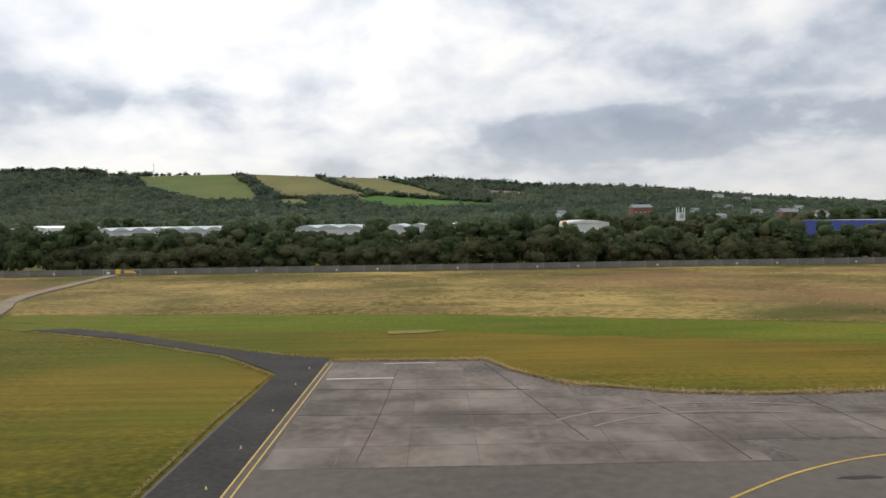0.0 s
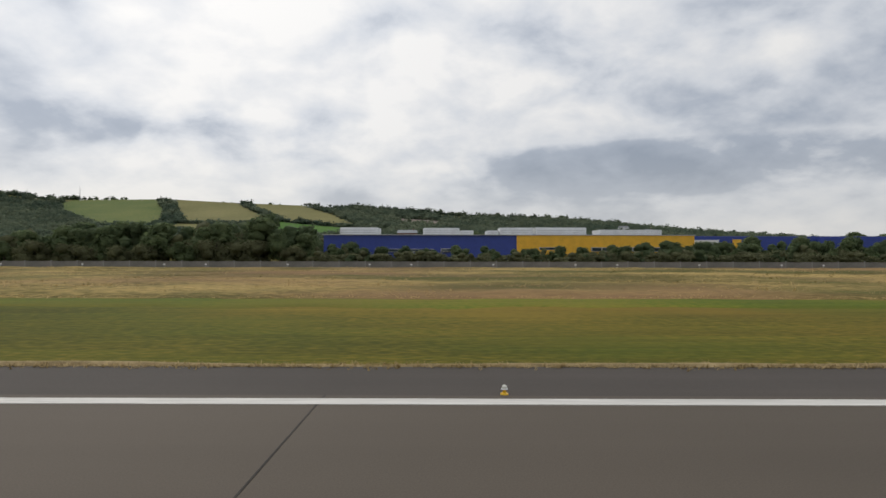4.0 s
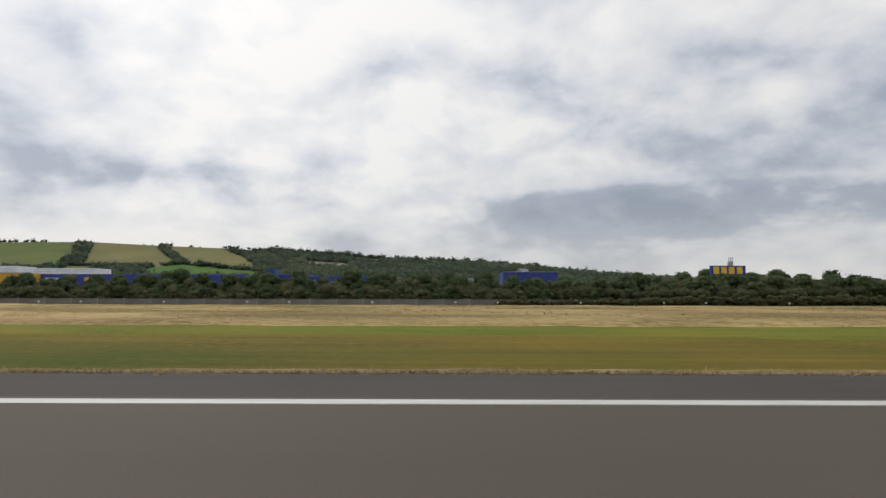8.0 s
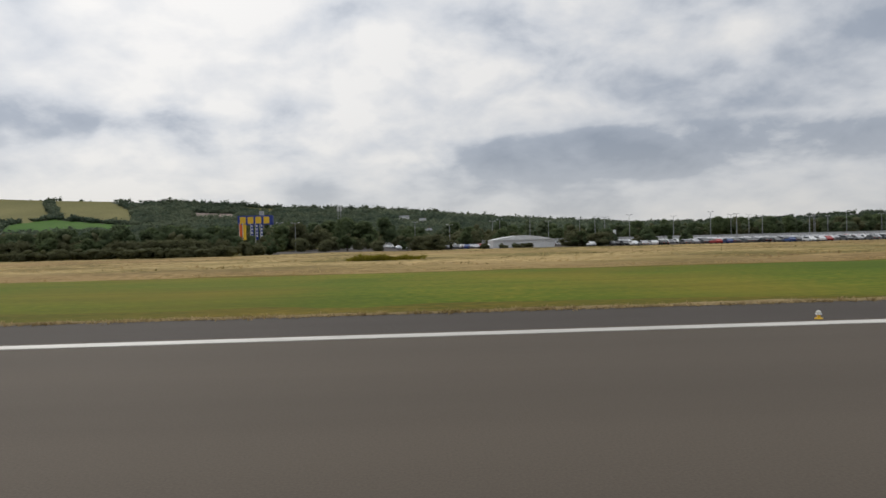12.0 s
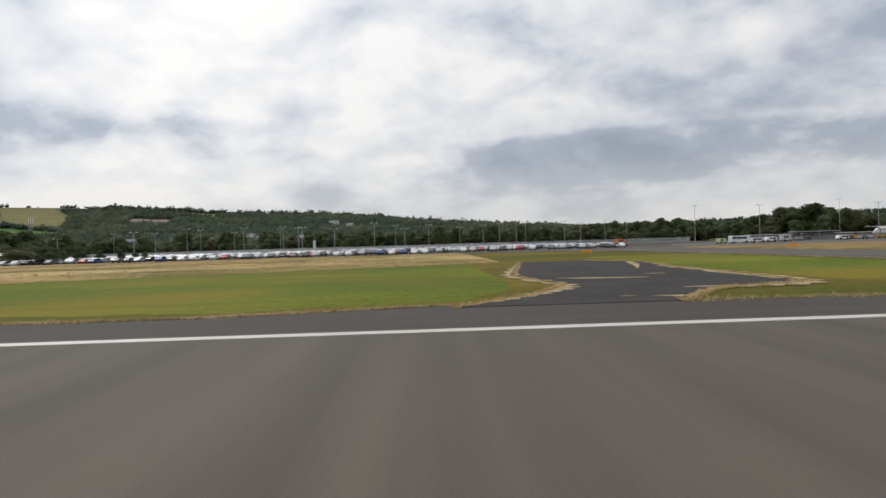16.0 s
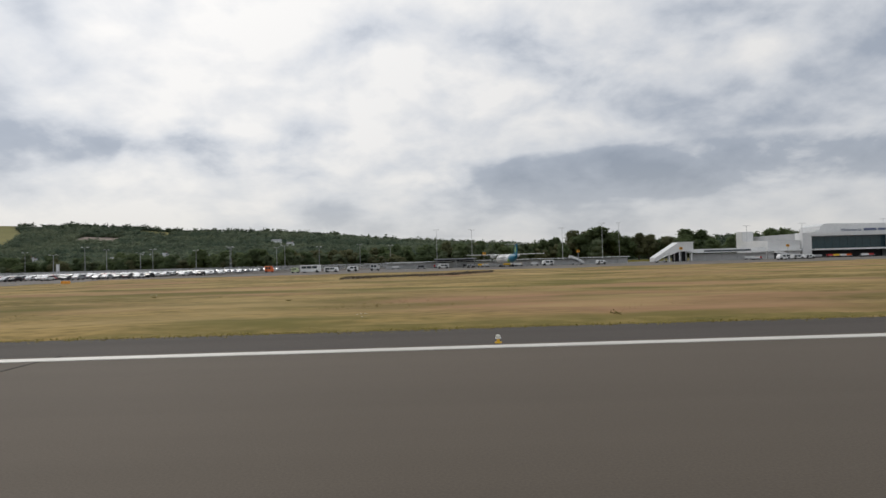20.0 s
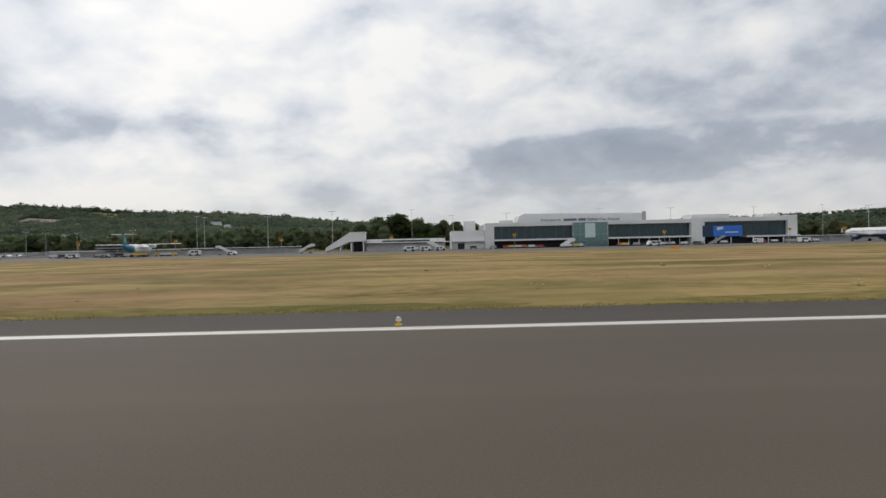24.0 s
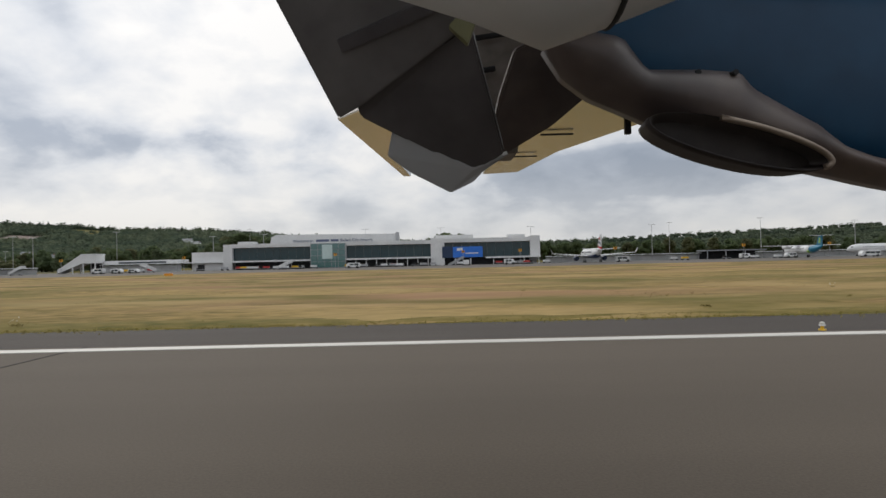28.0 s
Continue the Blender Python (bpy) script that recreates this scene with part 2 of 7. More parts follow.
PATCH = mat("pale_patched_concrete", (0.092, 0.076, 0.064), (0.205, 0.172, 0.145), 0.85, 0.3, 4.0, bump=0.3, spec=0.25, lo=0.38, hi=0.62)
ROCK = mat("quarry_rock", (0.16, 0.12, 0.10), (0.30, 0.24, 0.20), 0.9, 0.03, 0.3, bump=0.3)
SEAL = mat("joint_seal", (0.034, 0.030, 0.026), (0.055, 0.048, 0.041), 0.8, 0.6, 6.0, bump=0.1, spec=0.15)
WHITE_LINE = mat("runway_white", (0.42, 0.40, 0.36), (0.76, 0.73, 0.67), 0.6, 0.6, 7.0, bump=0.1, stretch=(0.12, 2.2, 1))
YELLOW_LINE = mat("taxi_yellow", (0.36, 0.225, 0.035), (0.55, 0.365, 0.065), 0.6, 0.5, 6.0, bump=0.1)
MOWN = mat("mown_grass", (0.0589, 0.063, 0.00425), (0.1852, 0.135, 0.0153), 0.95, 0.09, 4.2, bump=0.5, stretch=(0.6, 1.0, 1), third=(0.1102, 0.0972, 0.00765), detail=10.0, spec=0.12, lo=0.40, hi=0.60, alt=[((0.2137, 0.135, 0.0187), 0.05, 0.7), ((0.076, 0.099, 0.0068), 0.08, 0.6)], streak=(0.17, 0.07, 1.5))
LUSH = mat("lush_grass", (0.075, 0.118, 0.006), (0.200, 0.190, 0.018), 0.95, 0.09, 4.2, bump=0.6, stretch=(0.7, 0.8, 1), third=(0.118, 0.152, 0.008), detail=8.0, spec=0.12, lo=0.40, hi=0.60, alt=[((0.235, 0.165, 0.022), 0.07, 0.7), ((0.075, 0.128, 0.008), 0.11, 0.5)], streak=(0.12, 0.08, 0.9))
STRAW = mat("tall_dry_grass", (0.1012, 0.08184, 0.01892), (0.4324, 0.3023, 0.1075), 0.95, 0.08, 2.6, bump=0.5, stretch=(0.55, 0.9, 1), third=(0.2668, 0.1953, 0.0645), detail=9.0, spec=0.1, lo=0.40, hi=0.60, alt=[((0.095, 0.090, 0.022), 0.075, 1.3), ((0.225, 0.13, 0.062), 0.05, 0.9)], streak=(0.10, 0.04, 0.5))
STRAW_PALE = mat("tall_pale_grass", (0.15, 0.122, 0.035), (0.54, 0.395, 0.18), 0.95, 0.08, 2.6, bump=0.5, stretch=(0.55, 0.9, 1), third=(0.37, 0.27, 0.11), detail=9.0, spec=0.1, lo=0.40, hi=0.60, alt=[((0.15, 0.135, 0.035), 0.07, 0.6), ((0.30, 0.18, 0.085), 0.05, 0.5)], streak=(0.14, 0.04, 0.5))
LUSH_OLIVE = mat("long_olive_grass", (0.07056, 0.1042, 0.0063), (0.1764, 0.1581, 0.018), 0.95, 0.08, 4.0, bump=0.5, stretch=(0.6, 0.9, 1), third=(0.1098, 0.1348, 0.0081), detail=8.0, spec=0.12, lo=0.39, hi=0.62, alt=[((0.1568, 0.1163, 0.0162), 0.06, 0.6)], streak=(0.13, 0.08, 0.9))
HAY = mat("dry_meadow", (0.12, 0.095, 0.026), (0.37, 0.255, 0.098), 0.95, 0.08, 3.0, bump=0.5, stretch=(0.45, 1.0, 1), third=(0.246, 0.175, 0.064), detail=6.0, spec=0.1, lo=0.38, hi=0.62, alt=[((0.310, 0.182, 0.098), 0.11, 1.0), ((0.140, 0.120, 0.032), 0.17, 1.1), ((0.42, 0.30, 0.135), 0.23, 0.6)], streak=(0.07, 0.02, 0.3))
TUFT = mat("grass_tufts", (0.30, 0.22, 0.095), (0.60, 0.46, 0.245), 0.9, 0.4, 3.0, bump=0, vary=0.3, spec=0.1, leaf=0.3)
TUFTG = mat("green_tufts", (0.19, 0.165, 0.045), (0.33, 0.265, 0.09), 0.9, 0.4, 3.0, bump=0, vary=0.3, spec=0.1, leaf=0.3)
FIELD_Y = mat("pasture_dry", (0.150, 0.143, 0.055), (0.225, 0.205, 0.082), 0.95, 0.012, 0.3, bump=0.2, spec=0.1)
FIELD_G = mat("pasture_green", (0.085, 0.125, 0.035), (0.15, 0.165, 0.05), 0.95, 0.014, 0.3, bump=0.2, spec=0.1)
FIELD_L = mat("pasture_lush", (0.06, 0.14, 0.025), (0.09, 0.17, 0.035), 0.95, 0.02, 0.3, bump=0.2, spec=0.1)
SCRUB = mat("hill_scrub", (0.034, 0.048, 0.034), (0.066, 0.080, 0.048), 0.95, 0.02, 0.4, bump=0.6, spec=0.1)
LEAF = [mat("leaves_" + n, d, l, 0.75, 0.5, 4.0, bump=0, vary=0.2, spec=0.15, leaf=0.55) for n, d, l in (
    ("dark", (0.084, 0.120, 0.060), (0.154, 0.198, 0.094)), ("mid", (0.094, 0.132, 0.062), (0.174, 0.216, 0.098)), ("olive", (0.114, 0.122, 0.062), (0.194, 0.200, 0.102)), ("grey", (0.100, 0.132, 0.072), (0.200, 0.236, 0.134)))]
WOODS = mat("far_woodland", (0.080, 0.114, 0.080), (0.180, 0.212, 0.136), 0.9, 0.012, 0.06, bump=0, vary=0.24, spec=0.1, leaf=0.5, lo=0.40, hi=0.60)
BARK = mat("bark", (0.05, 0.04, 0.03), (0.12, 0.10, 0.08), 0.9, 2.0, 14.0, bump=0.5)
APRON_CON = mat("apron_concrete", (0.095, 0.085, 0.075), (0.165, 0.15, 0.135), 0.85, 0.1, 3.0, bump=0.2, spec=0.25)
CONCRETE = mat("grey_concrete", (0.20, 0.20, 0.19), (0.33, 0.32, 0.30), 0.85, 0.3, 5.0, bump=0.2)
PALE = plain("pale_galvanised", (0.50, 0.51, 0.51), 0.55, 0.2)
METAL = plain("galvanised_metal", (0.36, 0.37, 0.38), 0.45, 0.6)
FENCE = mat("weathered_fence", (0.14, 0.132, 0.122), (0.24, 0.225, 0.205), 0.8, 0.2, 5.0, bump=0.3, alt=[((0.10, 0.10, 0.085), 0.3, 0.5)])
WHITE = plain("white_paint", (0.72, 0.73, 0.73), 0.4)
OFFWHITE = mat("weathered_white_cladding", (0.58, 0.59, 0.59), (0.76, 0.76, 0.75), 0.5, 0.15, 3.0, bump=0.06)
GREYCLAD = mat("grey_cladding", (0.33, 0.34, 0.35), (0.46, 0.46, 0.47), 0.5, 0.2, 4.0, bump=0.06)
BLACK = plain("black_rubber", (0.018, 0.018, 0.019), 0.7)
DARK = plain("dark_interior", (0.03, 0.032, 0.035), 0.8)
GLASS = glass("dark_glass", (0.03, 0.045, 0.055))
GLASS_B = glass("blue_grey_glass", (0.018, 0.045, 0.055), 0.12)
GLASS_B.node_tree.nodes["Principled BSDF"].inputs["Specular IOR Level"].default_value = 0.45
GLASS_T = glass("teal_glass", (0.06, 0.16, 0.16))
BLUE = plain("blue_cladding", (0.025, 0.05, 0.26), 0.5)
YELLOW = plain("yellow_cladding", (0.72, 0.40, 0.03), 0.5)
SIGNYEL = plain("sign_yellow", (0.80, 0.50, 0.03), 0.45)
ORANGE = plain("orange_paint", (0.75, 0.14, 0.03), 0.5)
RED = plain("red_paint", (0.45, 0.03, 0.03), 0.45)
BRICK = mat("red_brick", (0.16, 0.07, 0.05), (0.28, 0.14, 0.10), 0.85, 0.4, 6.0, bump=0.3)
ROOFGREY = plain("grey_roof", (0.24, 0.25, 0.26), 0.7)
ROOFSHEET = mat("pale_roof_sheet", (0.42, 0.50, 0.49), (0.60, 0.66, 0.65), 0.5, 0.1, 2.0, bump=0.05)
TEAL = plain("teal_livery", (0.012, 0.165, 0.27), 0.35)
GREEN_T = plain("lime_livery", (0.30, 0.50, 0.08), 0.35)
NAVY = plain("navy_paint", (0.008, 0.03, 0.085), 0.32)


# ---- building blocks ----
def mesh_of(bm, name, *mats):
    me = bpy.data.meshes.new(name)
    bm.to_mesh(me)
    bm.free()
    for m in mats:
        me.materials.append(m)
    return me


def part(name, bm, material, parent, label=""):
    ob = new(name, mesh_of(bm, name, material))
    ob.parent = parent
    return tagged(ob, label)


def thing(name, label, category, group="", at=(0, 0, 0)):
    ob = new(name)
    ob.empty_display_size = 0.3
    ob.location = at
    return tagged(ob, label, category, group)


def solid(name, bm, material, label="", category="", kind="", group=""):
    return tagged(new(name, mesh_of(bm, name, *(material if isinstance(material, (list, tuple)) else (material,)))), label, category, group, kind)


def box(bm, x0, x1, y0, y1, z0, z1, bevel=0.0):
    vs = bmesh.ops.create_cube(bm, size=1)["verts"]
    for v in vs:
        v.co = Vector((x0 + (v.co.x + 0.5) * (x1 - x0), y0 + (v.co.y + 0.5) * (y1 - y0), z0 + (v.co.z + 0.5) * (z1 - z0)))
    if bevel:
        es = list({e for v in vs for e in v.link_edges})
        bmesh.ops.bevel(bm, geom=es, offset=bevel, segments=2, affect="EDGES")
    return bm


def boxes(*specs, bevel=0.0):
    bm = bmesh.new()
    for s in specs:
        box(bm, *s, bevel=bevel)
    return bm


def rod(bm, a, b, r0, r1=None, n=8):
    a, b = Vector(a), Vector(b)
    d = b - a
    m = Matrix.Translation((a + b) / 2) @ d.to_track_quat("Z", "Y").to_matrix().to_4x4()
    bmesh.ops.create_cone(bm, cap_ends=True, segments=n, radius1=r0, radius2=r0 if r1 is None else r1, depth=d.length, matrix=m)
    return bm


def rods(*specs, n=8):
    bm = bmesh.new()
    for s in specs:
        rod(bm, *s, n=n)
    return bm


def prism(bm, outline, axis, a, b):
    """An outline in the plane across an axis ('x', 'y' or 'z'), drawn out from a to b along it."""
    put = {"x": lambda p, q, h: (h, p, q), "y": lambda p, q, h: (p, h, q), "z": lambda p, q, h: (p, q, h)}[axis]
    lo, hi = [bm.verts.new(put(p, q, a)) for p, q in outline], [bm.verts.new(put(p, q, b)) for p, q in outline]
    n = len(outline)
    fs = [bm.faces.new(lo), bm.faces.new(hi[::-1])] + [bm.faces.new((lo[i], hi[i], hi[(i + 1) % n], lo[(i + 1) % n])) for i in range(n)]
    bmesh.ops.recalc_face_normals(bm, faces=fs)
    return bm


def sheet(outline, z, thick=0.03):
    """A flat slab with its top at z."""
    return prism(bmesh.new(), outline, "z", z - thick, z)


def ribbon(points, width, z):
    """A flat band along a line on the ground, as a slab 12 mm thick."""
    bm = bmesh.new()
    rows = []
    for i, p in enumerate(points):
        a, b = Vector(points[max(i - 1, 0)]), Vector(points[min(i + 1, len(points) - 1)])
        side = Vector((-(b - a).y, (b - a).x)).normalized() * width / 2
        rows.append([bm.verts.new((p[0] + s * side.x, p[1] + s * side.y, h)) for s, h in ((-1, z - 0.012), (-1, z), (1, z), (1, z - 0.012))])
    for r, q in zip(rows, rows[1:]):
        for i in range(4):
            bm.faces.new((r[i], q[i], q[(i + 1) % 4], r[(i + 1) % 4]))
    bm.faces.new(rows[0]), bm.faces.new(rows[-1])
    bmesh.ops.recalc_face_normals(bm, faces=bm.faces[:])
    return bm


def ragged(points, width, z, seed):
    """A flat patch along a line with torn edges."""
    r = random.Random(seed)
    left, right = [], []
    points = curve(points, 5)
    for i, p in enumerate(points):
        a, b = Vector(points[max(i - 1, 0)]), Vector(points[min(i + 1, len(points) - 1)])
        s = Vector((-(b - a).y, (b - a).x)).normalized()
        e = min(1.0, 0.15 + 1.2 * min(i, len(points) - 1 - i) / max(1, len(points) - 1) * 2)
        left.append(Vector(p) + s * width * e * (0.42 + 0.22 * math.sin(i * 0.7 + seed) + r.uniform(-0.14, 0.14)))
        right.append(Vector(p) - s * width * e * (0.42 + 0.22 * math.sin(i * 0.53 + seed * 2) + r.uniform(-0.14, 0.14)))
    return sheet([tuple(q) for q in left + right[::-1]], z, 0.03)


def curve(points, n=8):
    """A smooth line through the points."""
    out = []
    p = [Vector(q) for q in points]
    p = [2 * p[0] - p[1]] + p + [2 * p[-1] - p[-2]]
    for a, b, c, d in zip(p, p[1:], p[2:], p[3:]):
        for i in range(n):
            t = i / n
            out.append(tuple(0.5 * (2 * b + (c - a) * t + (2 * a - 5 * b + 4 * c - d) * t * t + (3 * b - a - 3 * c + d) * t ** 3)))
    return out + [tuple(p[-2])]


def mass(name, verts, faces, material, label, category, kind="stuff"):
    """One mesh out of arrays, for what nobody could count."""
    me = bpy.data.meshes.new(name)
    verts, faces = np.asarray(verts, np.float32), np.asarray(faces, np.int32)
    n = faces.shape[1]
    me.vertices.add(len(verts)), me.loops.add(faces.size), me.polygons.add(len(faces))
    me.vertices.foreach_set("co", verts.ravel())
    me.loops.foreach_set("vertex_index", faces.ravel())
    me.polygons.foreach_set("loop_start", np.arange(0, faces.size, n, dtype=np.int32))
    me.update(calc_edges=True)
    me.materials.append(material)
    return tagged(new(name, me), label, category, kind=kind)


# ---- ground: flat airfield, hills behind ----
RIDGE_X = [-2500, -1500, -900, -760, -690, -467, -333, -200, 0, 121, 257, 380, 490, 700, 1000, 1500, 3200]
RIDGE_Z = [55, 93, 107, 105, 96, 98, 91, 86, 73, 63, 60, 50, 38, 24, 29, 46, 52]


def land(x, y):
    s = np.clip((np.asarray(y, float) - 350) / 800, 0, 1) ** 2
    return np.interp(x, RIDGE_X, RIDGE_Z) * s - 0.03


def inside(px, py, poly):
    c = np.zeros(np.shape(px), bool)
    for (x0, y0), (x1, y1) in zip(poly, poly[1:] + poly[:1]):
        if y0 != y1:
            c ^= ((y0 > py) != (y1 > py)) & (px < (x1 - x0) * (py - y0) / (y1 - y0) + x0)
    return c


FIELDS = [
    (FIELD_G, [(-640, 1150), (-574, 1162), (-497, 1162), (-427, 1040), (-360, 884), (-375, 852), (-420, 842), (-500, 925), (-571, 1005), (-640, 1100)]),
    (FIELD_Y, [(-462, 1162), (-345, 1162), (-325, 1122), (-223, 960), (-222, 895), (-340, 905), (-374, 980)]),
    (FIELD_Y, [(-332, 1162), (-235, 1162), (-150, 1060), (-78, 905), (-132, 914), (-205, 952), (-216, 975)]),
    (FIELD_L, [(-230, 890), (-208, 938), (-132, 902), (-32, 858), (-45, 780), (-160, 735), (-225, 860)]),
    (FIELD_Y, [(-350, 892), (-306, 896), (-265, 780), (-300, 772)]),
    (ROCK, [(-48, 1050), (22, 1052), (40, 985), (-25, 978)]),
    (FIELD_Y, [(20, 1128), (85, 1106), (86, 1060), (60, 1085)]),
    (FIELD_Y, [(5, 1150), (75, 1150), (70, 1118), (10, 1125)]),
    (FIELD_Y, [(-900, 1160), (-650, 1160), (-640, 1135), (-880, 1140)]),
]
xs = np.concatenate([np.arange(-2600, -960, 120), np.arange(-960, 700, 10), np.arange(700, 3300, 120)])
ys = np.concatenate([np.arange(-900, 340, 60), np.arange(340, 780, 40), np.arange(780, 1172, 8), np.arange(1180, 3600, 220)])
gx, gy = np.meshgrid(xs, ys)
vs = np.stack([gx.ravel(), gy.ravel(), land(gx, gy).ravel()], 1)
nx = len(xs)
i0 = (np.arange(len(ys) - 1)[:, None] * nx + np.arange(nx - 1)[None]).ravel()
ground = mass("ground", vs, np.stack([i0, i0 + 1, i0 + nx + 1, i0 + nx], 1), MOWN, "grass airfield with wooded hills and pastures rising behind", "ground", "structure")
cx, cy = vs[i0, 0] + 5, vs[i0, 1] + 4
index = np.where(cy > 300, 1, 0)
ground.data.materials.append(SCRUB)
for k, (m, poly) in enumerate(FIELDS):
    ground.data.materials.append(m)
    index[inside(cx, cy, poly)] = k + 2
ground.data.polygons.foreach_set("material_index", index.astype(np.int32))
ground.data.polygons.foreach_set("use_smooth", np.ones(len(i0), bool))

# runway, shoulder and markings
for x0, x1, m in ((-700, 408, ASPHALT), (408, 421, ASPHALT_MID), (421, 446, ASPHALT_BANDED), (446, 508, ASPHALT_PALE), (508, 522, ASPHALT_MID), (522, 1300, ASPHALT)):
    solid("runway", sheet([(x0, -30.6), (x1, -30.6), (x1, 0.5), (x0, 0.5)], 0.0, 0.1), m, "grey asphalt runway with rubber streaks", "runway", "structure")
SHOULDER_EDGE = [(-700, 3.2), (-48, 3.0), (-27, 3.0), (1.5, 3.3), (120, 3.6), (187, 3.8), (289, 3.6), (420, 4.0), (429, 3.9), (436, 5.5), (442, 5.0), (448, 4.3), (459, 8.9), (466, 23), (478.6, 22), (479.5, 13.8), (482.4, 9.3), (488, 6.2), (497, 3.6), (530, 3.6), (635, 3.4), (690, 3.8), (760, 3.6), (1300, 3.6)]
solid("shoulder", sheet([(-700, 0.5)] + SHOULDER_EDGE + [(1300, 0.5)], -0.004, 0.09), SHOULDER, "darker asphalt shoulder along the runway", "shoulder", "structure")
solid("shoulder", sheet([(-700, -34), (1300, -34), (1300, -30.6), (-700, -30.6)], -0.004, 0.09), SHOULDER, "darker asphalt shoulder along the runway", "shoulder", "structure")
for y in (0.0, -30.0):
    solid("edge_line", ribbon([(-55, y), (1300, y)], 0.42, 0.012), WHITE_LINE, "continuous white painted runway side stripe", "marking", "structure")
BLOCK_WHITE = mat("worn_block_white", (0.30, 0.275, 0.225), (0.52, 0.485, 0.415), 0.7, 0.5, 9.0, bump=0.1, stretch=(0.1, 2.6, 1), spec=0.3, lo=0.32, hi=0.62, streak=(0.12, 0.05, 3.5))
rs = random.Random(77)
for x0, x1, w in ((288.6, 303.9, 1.95), (645.8, 661.2, 1.8)):
    near = -5.5 if x0 < 400 else -5.2
    for y in (near - w / 2, -24.5 + w / 2):
        mark = solid("touchdown_mark", ribbon([(x0, y), (x1, y)], w, 0.012), BLOCK_WHITE, "broad white painted block, worn in streaks", "marking", "structure")
        for i in range(52):
            a = rs.uniform(x0 + 0.2, x1 - 2.5)
            b = min(x1 - 0.1, a + rs.uniform(1.5, 11))
            c, k = y + rs.uniform(-0.47, 0.47) * w, rs.uniform(0.002, 0.012)
            part("wear_streak", boxes((a, b, c - k, c + k, 0.004, 0.0135)), WORN, mark)
solid("aiming_mark", ribbon([(100, -2.4), (126.6, -2.4)], 3.6, 0.012), WHITE_LINE, "broad white painted block, worn in streaks", "marking", "structure")
for x, w in ((37.7, 0.05), (163.4, 0.1), (196.8, 0.06), (254.2, 0.1), (331.0, 0.1), (524.0, 0.1), (682.0, 0.1)):
    solid("surface_joint", ribbon([(x, 0.5), (x - 0.15, -14)], w * 0.6, 0.006), SEAL, "dark sealed joint across the runway", "joint", "structure")
for y, x0, x1 in ((-9.3, 300, 340),):
    solid("surface_joint", ribbon([(x0, y), (x1, y)], 0.05, 0.006), SEAL, "dark sealed joint along the runway", "joint", "structure")

BAND = mat("worn_asphalt_band", (0.086, 0.073, 0.058), (0.129, 0.108, 0.086), 0.8, 0.5, 26.0, bump=0.1, spec=0.25)
for x in (463.2,):
    solid("worn_band", ribbon([(x, -0.3), (x + 0.4, -13)], 0.3, 0.0015), BAND, "paler worn band across the runway", "surface", "structure")

# turning pad at the start, with slabs, service road and yellow lines
PAD = [(-125.4, 3.0), (-125.4, 13.2), (-124.9, 21.1), (-126, 23.4), (-122.5, 23.8), (-113.5, 23.5), (-112.4, 20.9), (-110, 17.8), (-105, 15.9), (-101.4, 15.4), (-95.3, 15.6), (-88, 14.6), (-81, 14.3), (-75, 13.5), (-69.7, 11.2), (-66.4, 9.1), (-63, 6.1), (-57, 3.9), (-50, 3.0)]
solid("turning_pad", sheet(PAD, 0.002, 0.08), PADASH, "dark asphalt turning pad beside the runway", "pad", "structure")
solid("service_road", sheet([(-125.3, 2), (-122.95, 2), (-122.9, 24.5), (-126, 25.7), (-130, 27.8), (-141, 35), (-154, 41.2), (-175, 50), (-176, 47.8), (-152.5, 38.6), (-140, 32.8), (-129.5, 26), (-125.2, 21)], 0.008, 0.05), OLD, "narrow dark tarmac service road", "road", "structure")
TRACKWAY = curve([(-156, 42.5), (-159, 48.9), (-161.4, 53.4), (-163.9, 61.4), (-165.9, 75.3), (-167.5, 87)])
GRAVEL = mat("pale_gravel", (0.19, 0.155, 0.11), (0.34, 0.28, 0.20), 0.95, 0.5, 9.0, bump=0.4, spec=0.1)
solid("gravel_track", prism(bmesh.new(), [(x - 0.9, y) for x, y in TRACKWAY] + [(x + 0.9, y) for x, y in TRACKWAY[::-1]], "z", -0.05, 0.33), GRAVEL, "pale gravel track to the fence gate", "track", "structure")
for x in (-122.95, -122.65):
    solid("yellow_line", ribbon([(x, 3), (x + 0.15, 23.2)], 0.07, 0.016), YELLOW_LINE, "thin yellow painted boundary line", "marking", "structure")
solid("yellow_line", ribbon(curve([(-118, -1.0), (-112, 2.0), (-107.8, 4.7), (-104.5, 6.6), (-100.9, 7.8), (-96, 8.2), (-90.7, 8.0), (-85.5, 7.9), (-80, 7.2), (-74.8, 5.2), (-70.7, 2.2), (-67, -1.5)]), 0.09, 0.016), YELLOW_LINE, "curved yellow painted turning line", "marking", "structure")
solid("surface_joint", ribbon([(-82.45, 6.2), (-82.3, 13.7)], 0.24, 0.018), SEAL, "dark sealed strip across the pad", "joint", "structure")
for p in ([(-90.4, 8.15), (-82.65, 8.65), (-82.55, 13.6), (-90.4, 13.9)], [(-82.0, 8.7), (-75.4, 8.65), (-75.0, 12.9), (-82.0, 13.7)], [(-73.9, 6.7), (-72.0, 6.6), (-72.4, 8.65), (-68.7, 8.8), (-69.6, 10.4), (-74.6, 12.6), (-74.9, 8.7)], [(-68.0, 5.2), (-64.6, 5.1), (-66.2, 8.2), (-68.4, 8.4)]):
    solid("patched_paving", sheet(p, 0.008, 0.03), PATCH, "pale worn patch of paving on the pad", "paving", "structure")
